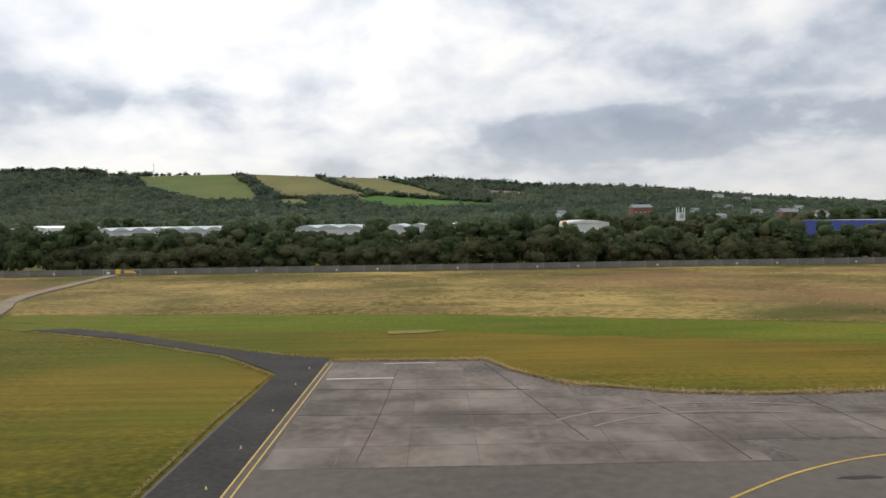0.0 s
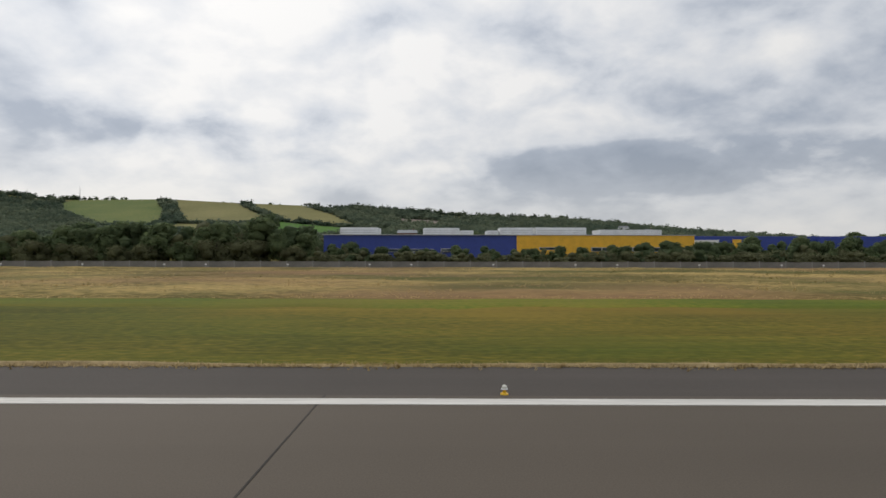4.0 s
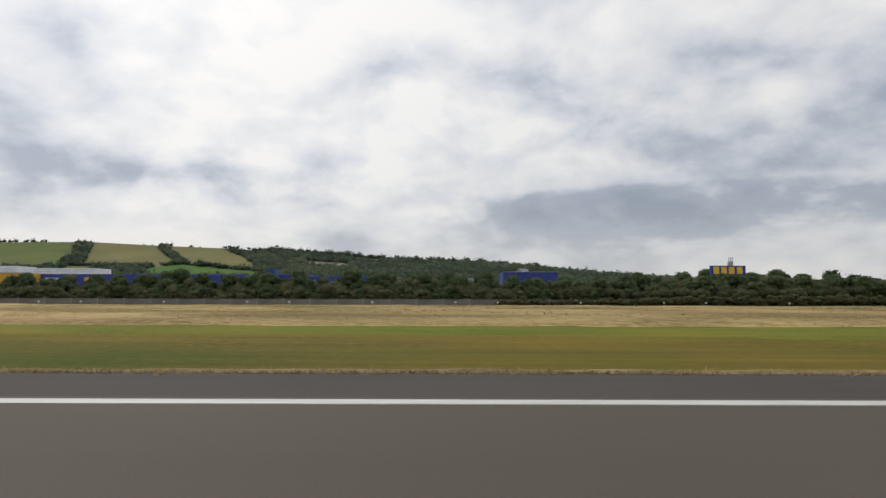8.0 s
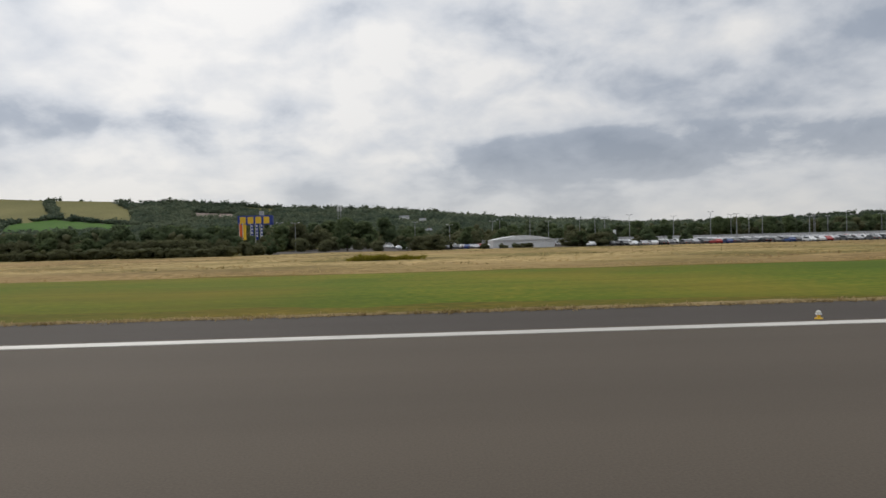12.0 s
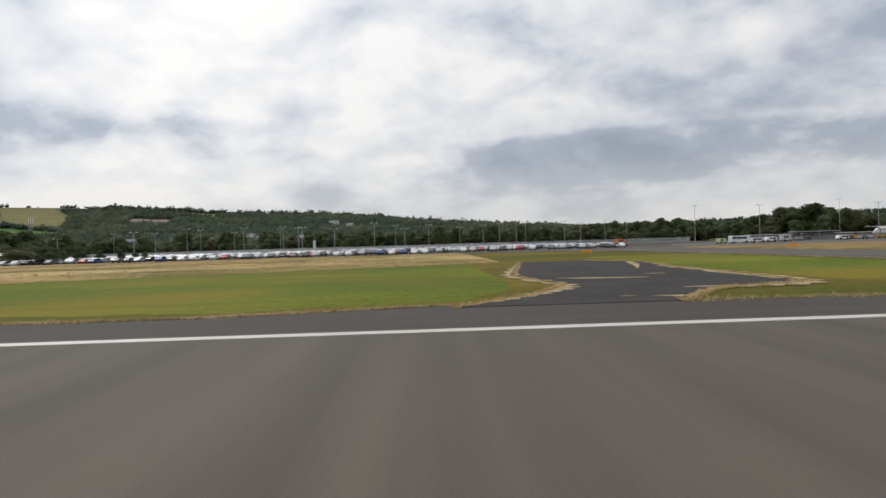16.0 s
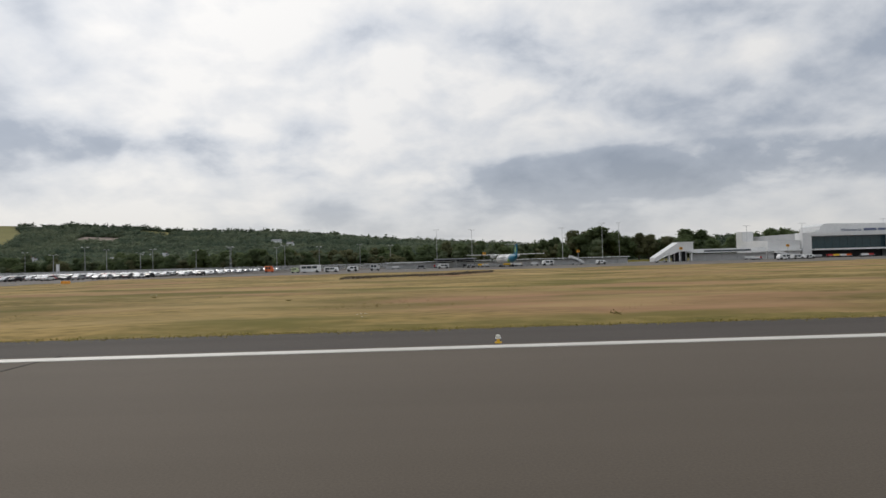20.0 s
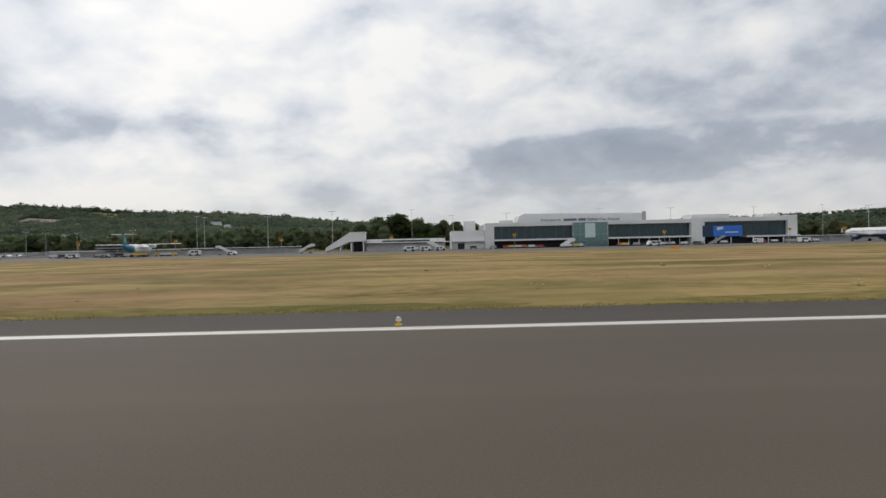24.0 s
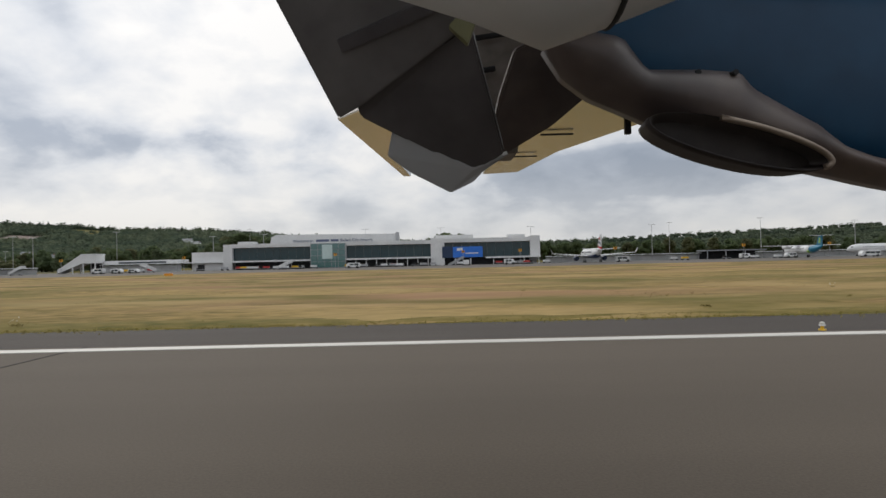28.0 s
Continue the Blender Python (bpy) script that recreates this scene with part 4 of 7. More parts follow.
# ---- trees ----
def blob(bm, c, r, seed, sub=2, rough=0.35, squash=1.0):
    vs = bmesh.ops.create_icosphere(bm, subdivisions=sub, radius=1)["verts"]
    for v in vs:
        k = 1 + rough * noise.noise(v.co * 1.7 + Vector((seed, seed * 0.7, 0)))
        v.co = Vector(c) + Vector((v.co.x * r * k, v.co.y * r * k, v.co.z * r * k * squash))


WAYS = []


def leafy(me, way):
    """Shade leaves with the roundness of the crown that they wrap."""
    me.shade_smooth()
    me.normals_split_custom_set_from_vertices(np.array([w[:] for w in way]).tolist() if isinstance(way, list) else way.tolist())


def tree(kind, seed, at, label):
    """A tree 10 high: tapered trunk with limbs, and a crown of lumps wrapped in small leaf clumps."""
    rnd = random.Random(seed)
    root = thing("tree", label, "tree", "trees round the airfield", at)
    bm = rods(((0, 0, -0.2), (0.1, 0, 4.5), 0.32, 0.2), ((0.1, 0, 4.4), (0.3, 0.2, 7.5), 0.2, 0.06))
    lumps = []
    n = 9 if kind != "poplar" else 7
    for i in range(n):
        a = rnd.uniform(0, 6.28)
        if kind == "poplar":
            z, d, r = 2.2 + i * 1.05, rnd.uniform(0, 0.4), 1.25 - abs(i - 2.5) * 0.13
        elif kind == "bush":
            z, d, r = rnd.uniform(1.6, 6.6), rnd.uniform(0.5, 3.2), rnd.uniform(1.5, 2.5)
        else:
            z, d, r = rnd.uniform(3.0, 8.3), rnd.uniform(0.3, 2.7), rnd.uniform(1.2, 2.2)
            if z > 7:
                d *= 0.5
        c = Vector((d * math.cos(a), d * math.sin(a), z))
        lumps.append((c, r))
        rod(bm, (0.1, 0, max(1.0, z * 0.5)), c, 0.12, 0.04, n=5)
    part("trunk", bm, BARK, root)
    bm = bmesh.new()
    way = []
    for i, (c, r) in enumerate(lumps):
        blob(bm, c, r * 0.66, seed * 3.1 + i, 2, 0.6)
        way += [(v.co - c).normalized() for v in list(bm.verts)[len(way):]]
    for i in range(1900):
        c, r = lumps[i % n]
        d = Vector((rnd.gauss(0, 1), rnd.gauss(0, 1), rnd.gauss(0.25, 1))).normalized()
        p = c + d * r * rnd.choice((rnd.uniform(0.6, 1.0), rnd.uniform(0.85, 1.22)))
        out = (d * 0.8 + (p - Vector((0, 0, 4))) * 0.08 + Vector((rnd.gauss(0, 1), rnd.gauss(0, 1), rnd.gauss(0.5, 1))) * 0.25).normalized()
        d = (d * 0.7 + Vector((rnd.gauss(0, 1), rnd.gauss(0, 1), rnd.gauss(0.3, 1))) * 0.6).normalized()
        u = d.orthogonal().normalized()
        w = d.cross(u)
        t = rnd.uniform(0, 6.28)
        u, w = u * math.cos(t) + w * math.sin(t), w * math.cos(t) - u * math.sin(t)
        s = rnd.uniform(0.15, 0.42)
        tilt = d * rnd.uniform(-0.25, 0.25)
        quad = [bm.verts.new(q) for q in (p - u * s + tilt * s, p - w * s * 0.6, p + u * s - tilt * s, p + w * s * 0.6 + d * s * 0.5)]
        face = bm.faces.new(quad)
        face.normal_update()
        if face.normal.dot(out) < 0:
            face.normal_flip()
        way += [out] * 4
    crown = part("crown", bm, LEAF[{"bush": 2, "poplar": 3}.get(kind, seed % 3)], root)
    leafy(crown.data, way)
    WAYS.append(np.array([w[:] for w in way]))
    return root


KINDS = [tree("round", 1, (-262, 101, 0), "broad dark green deciduous tree"), tree("round", 2, (-257, 104, 0), "broad green deciduous tree"), tree("bush", 3, (-252, 99, 0), "low spreading olive green bush"),
         tree("round", 4, (-246, 103, 0), "tall dark green deciduous tree"), tree("bush", 5, (-240, 98, 0), "dense olive green thicket bush"), tree("poplar", 6, (-300, 240, 0), "slender grey-green poplar tree")]
rt = random.Random(5)


JOINED = []


def plant(k, x, y, h, fat=1.0, single=False):
    """A tree of its own where one can tell it apart; the others go into one mass."""
    s = h / 10
    z = float(land(x, y))
    if not single:
        return JOINED.append((k, x, y, z, s, fat, rt.uniform(0, 6.28)))
    return copy_thing(KINDS[k], Matrix.LocRotScale((x, y, z), Euler((0, 0, rt.uniform(0, 6.28))), (s * fat, s * fat, s)))


# belt behind the fence: height of its top along the way
BELT = ([-330, -190, -178, -173, -167, -163, -158, -154, -150, -142, -140.5, -135, -131, -128, -122, -117, -108, -95, -89, -68, -61, -42, -25, -15, 0, 8, 13, 16, 18.5, 30, 60, 70, 76, 84, 114, 130, 178, 205, 222, 247, 270, 280, 287, 292, 296], [9.2, 8.9, 8.5, 6.2, 6, 6.9, 7.5, 8.4, 9, 9, 6.7, 6.4, 7, 8, 8.6, 9.2, 9, 9.2, 7, 6.8, 8, 7.6, 7.6, 7.8, 9.2, 9.6, 9.3, 7.8, 4.5, 4.3, 4.5, 5.3, 5.2, 5, 5.6, 6, 6.1, 5.5, 5.3, 6, 6, 6, 6, 4.4, 3])
x = -330.0
while x < 296:
    h = float(np.interp(x, *BELT)) * (1.1 if x < -40 else 1.03)
    for row, y in enumerate((95.2, 98, 102)):
        if row == 2 and 24 < x < 76:
            continue
        hh = h * rt.uniform(0.8, 1.06) * (0.62, 0.86, 1.0)[row]
        plant(rt.choice((2, 4, 0)) if row == 0 else rt.choice((0, 1, 3, 0, 2)), x + rt.uniform(-1.2, 1.2), y + rt.uniform(-1, 1), hh, rt.uniform(1.05, 1.4) if row else rt.uniform(1.15, 1.45), row == 0 and -190 < x < 290)
    x += max(1.15, h * 0.36)
# behind: round the sheds, the store and the car park
for x0, x1, y0, y1, h0, h1, n in ((-420, -40, 225, 345, 8, 12.5, 120), (-40, 300, 240, 345, 8, 12, 95), (280, 560, 240, 330, 6, 11, 95), (226, 285, 104, 118, 4, 6, 14), (352, 380, 112, 122, 1.5, 3.4, 9)):
    for i in range(n):
        plant(rt.choice((0, 1, 3, 5, 2)), rt.uniform(x0, x1), rt.uniform(y0, y1), rt.uniform(h0, h1), rt.uniform(0.95, 1.35))
for i in range(26):
    plant(rt.choice((0, 1, 3, 2)), rt.uniform(254, 296), rt.uniform(150, 182), rt.uniform(6.2, 8.4), rt.uniform(1.1, 1.5), i < 6)
for i in range(24):
    plant(rt.choice((0, 1, 2, 4)), rt.uniform(276, 345), rt.uniform(125, 175), rt.uniform(3.2, 5.6), rt.uniform(1.1, 1.6), i < 6)
for i in range(34):
    x = rt.uniform(306, 368)
    plant(rt.choice((2, 4, 2, 0)), x, rt.uniform(108, 117), rt.uniform(2.2, 4.0) * (0.35 if 329 < x < 350 else 1.0), rt.uniform(1.3, 1.9), i < 12)
for i in range(20):
    plant(rt.choice((0, 1, 3)), rt.uniform(250, 312), rt.uniform(190, 206), rt.uniform(8.8, 10.8), rt.uniform(1.1, 1.5))
for i in range(95):
    plant(rt.choice((0, 1, 3, 2, 5)), rt.uniform(240, 600), rt.uniform(236, 262), rt.uniform(6, 9.5), rt.uniform(1.2, 1.6))
for i in range(70):
    plant(rt.choice((5, 5, 1, 2)), rt.uniform(296, 575), rt.uniform(233, 250), rt.uniform(4.2, 7.2), rt.uniform(1.7, 2.5))
# screens right before the sheds, the supermarket and the tower
for x0, x1, y, h0, h1 in ((-262, -100, 189, 5.2, 6.1), (-98, -68, 112, 6.4, 7.0), (-36, -22, 205, 7.2, 8.6), (-16, 104, 318, 7.5, 9.5)):
    x = x0
    while x < x1:
        plant(rt.choice((2, 4, 0, 1)), x, y + rt.uniform(-1.5, 1.5), rt.uniform(h0, h1), rt.uniform(1.2, 1.6))
        x += 2.6
x = 18.0
while x < 200:
    plant(rt.choice((2, 4, 2, 0)), x, 93.2 + rt.uniform(-0.5, 0.7), rt.uniform(1.6, 3.4), rt.uniform(1.2, 2.0))
    x += rt.uniform(0.6, 1.7)
x = 196.0
while x < 292:
    plant(rt.choice((2, 4)), x, 89.2 + rt.uniform(-0.3, 0.3), rt.uniform(0.9, 1.5) + min(1.0, (x - 196) / 40), rt.uniform(1.6, 2.3))
    x += 1.5
# the tall line behind the terminal
LINE = ([470, 500, 540, 560, 575, 590, 612, 640, 668, 690, 700, 720, 760, 800, 840, 900, 1100], [8, 9.5, 10.5, 11, 10.5, 13.5, 14.8, 9.5, 10, 14.5, 10, 9.3, 8.6, 8.8, 9, 9, 10])
x = 470.0
while x < 1100:
    for y in (262, 275):
        plant(rt.choice((0, 1, 3, 3)), x + rt.uniform(-2, 2), y + rt.uniform(-4, 4), float(np.interp(x, *LINE)) * rt.uniform(0.78, 1.03), rt.uniform(0.9, 1.3), y < 270 and x < 860)
    x += 5.2
for x, y, h, f in ((604, 258, 15.6, 1.9), (600, 262, 11.5, 1.2), (690, 372, 19, 1.5), (700, 374, 18, 1.3), (352, 118, 2.6, 2.2)):
    plant(0 if h > 3 else 4, x, y, h, f, True)


def light_crown(k):
    """A lighter crown of the same build, as arrays, for the trees that stand in masses."""
    src = KINDS[k].children
    crown = [o for o in src if o.name.startswith("crown")][0].data
    co = np.array([v.co[:] for v in crown.vertices])
    tri = np.array([p.vertices[:3] for p in crown.polygons if len(p.vertices) == 4])[::3]
    leaf = co[tri]
    turn = [WAYS[k][tri].reshape(-1, 3)]
    leaf = leaf.mean(1, keepdims=True) + (leaf - leaf.mean(1, keepdims=True)) * 2.3
    g = np.random.default_rng(k)
    lumps = []
    for i in range(9):
        c = co[g.integers(len(co))] * np.array([0.6, 0.6, 0.84]) + np.array([0, 0, 0.4])
        lumps.append(tv * g.uniform(0.9, 1.6) * g.uniform(0.5, 1.4, (len(tv), 1)) + c)
    turn += [tv / np.linalg.norm(tv, axis=1, keepdims=True)] * 9
    v = np.concatenate([leaf.reshape(-1, 3)] + lumps)
    f = [np.arange(len(leaf) * 3).reshape(-1, 3)] + [tf + len(leaf) * 3 + i * len(tv) for i in range(9)]
    return v, np.concatenate(f), np.concatenate(turn)


tpl = bmesh.new()
bmesh.ops.create_icosphere(tpl, subdivisions=1, radius=1)
tv = np.array([v.co[:] for v in tpl.verts])
tf = np.array([[v.index for v in f.verts] for f in tpl.faces])
tpl.free()
PHI = (1 + 5 ** 0.5) / 2
cv = np.array([(a, b * PHI, 0) for a in (-1, 1) for b in (-1, 1)] + [(0, a, b * PHI) for a in (-1, 1) for b in (-1, 1)] + [(b * PHI, 0, a) for a in (-1, 1) for b in (-1, 1)]) / (1 + PHI * PHI) ** 0.5
near = lambda p, q: np.linalg.norm(cv[p] - cv[q]) < 1.1
cf = np.array([t if np.dot(np.cross(cv[t[1]] - cv[t[0]], cv[t[2]] - cv[t[0]]), cv[t[0]]) > 0 else t[::-1] for t in [(a, b, c) for a in range(12) for b in range(a) for c in range(b) if near(a, b) and near(b, c) and near(a, c)]])
for k in range(6):
    v0, f0, w0 = light_crown(k)
    mine = [j for j in JOINED if j[0] == k]
    V, F, N = [], [], []
    for i, (_, x, y, z, s, fat, a) in enumerate(mine):
        c, sn = math.cos(a), math.sin(a)
        V.append(np.stack([x + s * fat * (v0[:, 0] * c - v0[:, 1] * sn), y + s * fat * (v0[:, 0] * sn + v0[:, 1] * c), z + s * v0[:, 2]], 1))
        F.append(f0 + i * len(v0))
        N.append(np.stack([w0[:, 0] * c - w0[:, 1] * sn, w0[:, 0] * sn + w0[:, 1] * c, w0[:, 2]], 1))
    if mine:
        ob = mass("tree_mass", np.concatenate(V), np.concatenate(F), LEAF[(0, 1, 2, 0, 2, 3)[k]], "massed green trees behind the airfield", "trees")
        leafy(ob.data, np.concatenate(N))

# woods on the hills, as one mass of crowns
def forest(name, spots, label, seed, leaves=15):
    """Crowns on the far slopes: a lumpy core and loose leaf clumps round it."""
    g = np.random.default_rng(seed)
    n = len(spots)
    r = spots[:, 2]
    shape = np.array([1.15, 1.15, 0.85]) * g.uniform(0.8, 1.25, (n, 1, 3))
    core = cv[None] * g.uniform(0.6, 1.05, (n, len(cv), 1)) * r[:, None, None] * shape
    d = g.normal(0, 1, (n, leaves, 1, 3)) + np.array([0, 0, 0.35])
    d /= np.linalg.norm(d, axis=3, keepdims=True)
    mid = d * g.uniform(0.7, 1.25, (n, leaves, 1, 1))
    clump = (mid + g.normal(0, 0.30, (n, leaves, 3, 3))) * r[:, None, None, None] * shape[:, None]
    face = np.cross(clump[:, :, 1] - clump[:, :, 0], clump[:, :, 2] - clump[:, :, 0])
    inward = (face * d[:, :, 0]).sum(2) < 0
    clump[inward] = clump[inward][:, ::-1]
    base = np.stack([spots[:, 0], spots[:, 1], land(spots[:, 0], spots[:, 1]) + r * 0.7], 1)
    v = np.concatenate([(core + base[:, None]).reshape(-1, 3), (clump + base[:, None, None]).reshape(-1, 3)])
    way = np.concatenate([np.repeat(cv[None], n, 0).reshape(-1, 3), np.repeat(d, 3, 2).reshape(-1, 3)])
    f = np.concatenate([(cf[None] + (np.arange(n) * len(cv))[:, None, None]).reshape(-1, 3), n * len(cv) + np.arange(n * leaves * 3).reshape(-1, 3)])
    ob = mass(name, v, f, WOODS, label, "woods")
    leafy(ob.data, way)
    return ob



g = np.random.default_rng(21)
n = 52000
wx, wy = g.uniform(-1150, 760, n), 335 + 845 * g.uniform(0, 1, n) ** 0.8
keep = np.ones(n, bool)
for m, poly in FIELDS:
    keep &= ~inside(wx, wy, poly)
keep &= ~((wx > -650) & (wx < -160) & (wy > 1128) & (g.uniform(0, 1, n) > 0.03))
forest("hillside_woods", np.stack([wx, wy, (1.7 + 3.3 * g.uniform(0, 1, n) ** 1.8) * np.where(wy > 1110, 0.8, 1.0)], 1)[keep], "dense dark green woods covering the hillside", 22)
n = 6500
wx, wy = np.concatenate([g.uniform(700, 2300, n), g.uniform(-2300, -1100, n)]), g.uniform(420, 1180, 2 * n)
forest("hillside_woods", np.stack([wx, wy, g.uniform(2.2, 4.6, 2 * n)], 1), "dense dark green woods covering the far hills", 23)
# taller trees that stand out of the woods, and clumps along the ridge
big = []
for i in range(1500):
    x, y = g.uniform(-1100, 740), 350 + 790 * g.uniform() ** 0.9
    if not any(inside(np.array(x), np.array(y), p) for m, p in FIELDS):
        big.append((x, y, g.uniform(3.6, 6.2)))
for i in range(150):
    x = g.choice((g.uniform(-1050, -640), g.uniform(-150, 720), g.uniform(-150, 720)))
    for k in range(int(g.integers(1, 6))):
        big.append((x + g.normal(0, 7), 1158 + g.normal(0, 5), g.uniform(2.6, 6.0)))
forest("standing_trees", np.array(big), "taller dark green trees standing out of the hillside woods", 25, 26)
hedge = []
for a, b in (((-338, 1158), (-221, 968)), ((-221, 968), (-214, 945)), ((-208, 945), (-78, 898)), ((-360, 900), (-222, 892)), ((-240, 905), (-215, 940)), ((-730, 1138), (-610, 1160)), ((-600, 1158), (-545, 1160)), ((-225, 1158), (-165, 1150)), ((-345, 1158), (-315, 1160))):
    m = int(math.dist(a, b) / 5)
    for i in range(m):
        if rt.random() < 0.75:
            hedge.append((a[0] + (b[0] - a[0]) * i / m + rt.gauss(0, 2.5), a[1] + (b[1] - a[1]) * i / m + rt.gauss(0, 2.5), rt.uniform(1.4, 4.2)))
forest("field_hedges", np.array(hedge), "dark hedgerows with single trees between the pastures", 24)


# ---- runway lights ----
def runway_light():
    root = thing("runway_light", "small yellow and white elevated runway edge light", "runway light", "runway edge lights", (0, 0.62, 0))
    part("base_plate", rods(((0, 0, -0.01), (0, 0, 0.03), 0.11, 0.1), n=12), SIGNYEL, root)
    part("stem", rods(((0, 0, 0.02), (0, 0, 0.13), 0.045, 0.05), n=10), SIGNYEL, root)
    part("collar", rods(((0, 0, 0.12), (0, 0, 0.15), 0.09, 0.085), n=12), WHITE, root)
    bm = rods(((0, 0, 0.15), (0, 0, 0.2), 0.075, 0.07), ((0, 0, 0.2), (0, 0, 0.235), 0.07, 0.03), n=12)
    part("lens", bm, glass("lamp_glass", (0.62, 0.6, 0.52), 0.1), root)
    root.scale = (0.72, 0.72, 0.74)
    return root


first_light = runway_light()
for n in list(range(-3, 11)) + list(range(13, 24)):
    if n:
        copy_thing(first_light, Matrix.Translation((41.0 * n, 0.62, 0)))
for n in range(-2, 24):
    copy_thing(first_light, Matrix.Translation((41.0 * n, -30.6, 0)))
for y in (6, 9.5, 14, 18.5, 22):
    copy_thing(first_light, Matrix.Translation((-123.6, y, 0.01)) @ Matrix.Scale(0.55, 4))


# ---- perimeter wall-like fence with its posts and small white markers ----
def fence_run(x0, x1, y):
    run = thing("perimeter_fence", "long weathered grey perimeter fence", "fence", at=(x0, y, 0))
    k = int((x1 - x0) / 4.2)
    panel_me = mesh_of(boxes((0.03, 4.17, -0.05, 0.05, 0.0, 0.95), (0.0, 4.2, -0.07, 0.07, 0.95, 1.02)), "panel", FENCE)
    post_me = mesh_of(boxes((-0.06, 0.06, -0.09, 0.03, 0, 1.15)), "post", CONCRETE)
    for i in range(k):
        for nm, me in (("panel", panel_me), ("post", post_me)):
            o = new(nm, me)
            o.parent, o.location = run, (i * 4.2, 0, 0)
    return run


fence_run(-334, 252, 90.2)
marker = thing("fence_marker", "small white marker board on a short post", "marker", "fence markers", (-190, 87.5, 0))
part("post", rods(((0, 0, 0), (0, 0, 0.55), 0.03), n=6), METAL, marker)
part("board", boxes((-0.16, 0.16, -0.03, 0.0, 0.5, 0.68)), WHITE, marker)
for i in range(1, 41):
    copy_thing(marker, Matrix.Translation((-190 + i * 10.7 + (i % 3) * 2.1, 87.6, 0)))
gate = thing("fence_gate", "yellow and white gate boards at the fence", "gate", at=(-166.5, 87.8, 0))
part("gate_frame", boxes((-3, 3, -0.04, 0.04, 0.25, 0.32), (-3, 3, -0.04, 0.04, 1.0, 1.07), (-3, -2.93, -0.05, 0.05, 0, 1.2), (2.93, 3, -0.05, 0.05, 0, 1.2)), METAL, gate)
part("sign_board", boxes((-1.0, -0.2, -0.1, -0.05, 0.45, 1.15)), SIGNYEL, gate)
part("sign_board", boxes((-2.4, -1.9, -0.1, -0.05, 0.4, 0.8)), WHITE, gate)
part("sign_board", boxes((0.4, 1.9, -0.1, -0.05, 0.55, 0.95)), SIGNYEL, gate)


# ---- lamps and masts ----
def lamp_post(h, at, arms=2, label="tall grey steel car park lamp post", group="lamp posts"):
    root = thing("lamp_post", label, "lamp post", group, at)
    part("pole", rods(((0, 0, 0), (0, 0, h), 0.11, 0.06), n=8), METAL, root)
    part("base", boxes((-0.2, 0.2, -0.2, 0.2, 0, 0.25)), CONCRETE, root)
    for s in (-1, 1)[:arms]:
        arm = part("arm", rods(((0, 0, h - 0.08), (s * 0.75, 0, h + 0.08), 0.04), n=6), METAL, root)
        part("lantern", boxes((min(s * 0.6, s * 1.15), max(s * 0.6, s * 1.15), -0.14, 0.14, h + 0.02, h + 0.16), bevel=0.03), OFFWHITE, arm)
    return root


post7 = lamp_post(7.2, (289.6, 150, 0))
for x, y, h in ((276, 196, 8.9), (303, 196, 8.5), (330, 172, 6.4), (346, 200, 8), (358, 196, 9), (366, 140, 6.6), (378, 190, 8.6), (390, 192, 8.8), (398, 176, 7.6), (404, 150, 7), (412, 152, 6.4), (419, 196, 9.3), (426, 196, 8.3), (430, 160, 6.2), (437, 205, 8.4), (446, 176, 6.6), (455, 196, 7.4), (462, 210, 8.4), (466, 196, 8.3), (474, 226, 8.6), (483, 200, 8.3), (492, 214, 8), (505, 228, 9), (516, 236, 8.5), (382, 224, 9), (352, 226, 9.4), (320, 226, 9), (368, 214, 8)):
    copy_thing(post7, Matrix.LocRotScale((x, y, 0), Euler((0, 0, rt.uniform(-0.6, 0.6))), (1, 1, h / 7.2)))


def flood_mast(h, at):
    root = thing("floodlight_mast", "tall grey floodlight mast with a crossbar of lamps", "floodlight", "floodlight masts", at)
    part("pole", rods(((0, 0, 0), (0, 0, h), 0.1, 0.05), n=10), PALE, root)
    part("base", boxes((-0.35, 0.35, -0.35, 0.35, 0, 0.3)), CONCRETE, root)
    bar = part("crossbar", boxes((-1.05, 1.05, -0.04, 0.04, h - 0.07, h)), PALE, root)
    for i in range(4):
        part("floodlight", boxes((-1.05 + i * 0.6, -0.75 + i * 0.6, -0.18, 0.1, h - 0.02, h + 0.13), bevel=0.03), OFFWHITE, bar)
    return root


mast0 = flood_mast(15.6, (609.4, 246, 0))
for x, y, h in ((534, 214, 13), (586, 186, 12.4), (623, 168, 9.6), (638, 166, 9.8), (666, 172, 10.8), (688, 174, 10.8), (715, 178, 10.8), (752, 180, 10.6), (786, 182, 12), (782, 250, 14.5), (570, 170, 10.4), (820, 190, 11), (545, 190, 11.5)):
    copy_thing(mast0, Matrix.LocRotScale((x, y, 0), None, (1, 1, h / 15.6)))

cell = thing("lattice_mast", "slim lattice telecom mast with white antennas", "mast", at=(292.4, 222, 0))
bm = bmesh.new()
for sx in (-1, 1):
    for sy in (-1, 1):
        rod(bm, (sx * 0.9, sy * 0.9, 0), (sx * 0.45, sy * 0.45, 14.5), 0.07, 0.05, 6)
part("legs", bm, METAL, cell)
bm = bmesh.new()
for i in range(11):
    z, q = i * 1.3, 0.9 - 0.041 * i
    for sx in (-1, 1):
        rod(bm, (sx * q, -q, z), (-sx * q, -q, z + 1.3), 0.035, n=5)
        rod(bm, (-q, sx * q, z), (-q, -sx * q, z + 1.3), 0.035, n=5)
part("lattice", bm, METAL, cell)
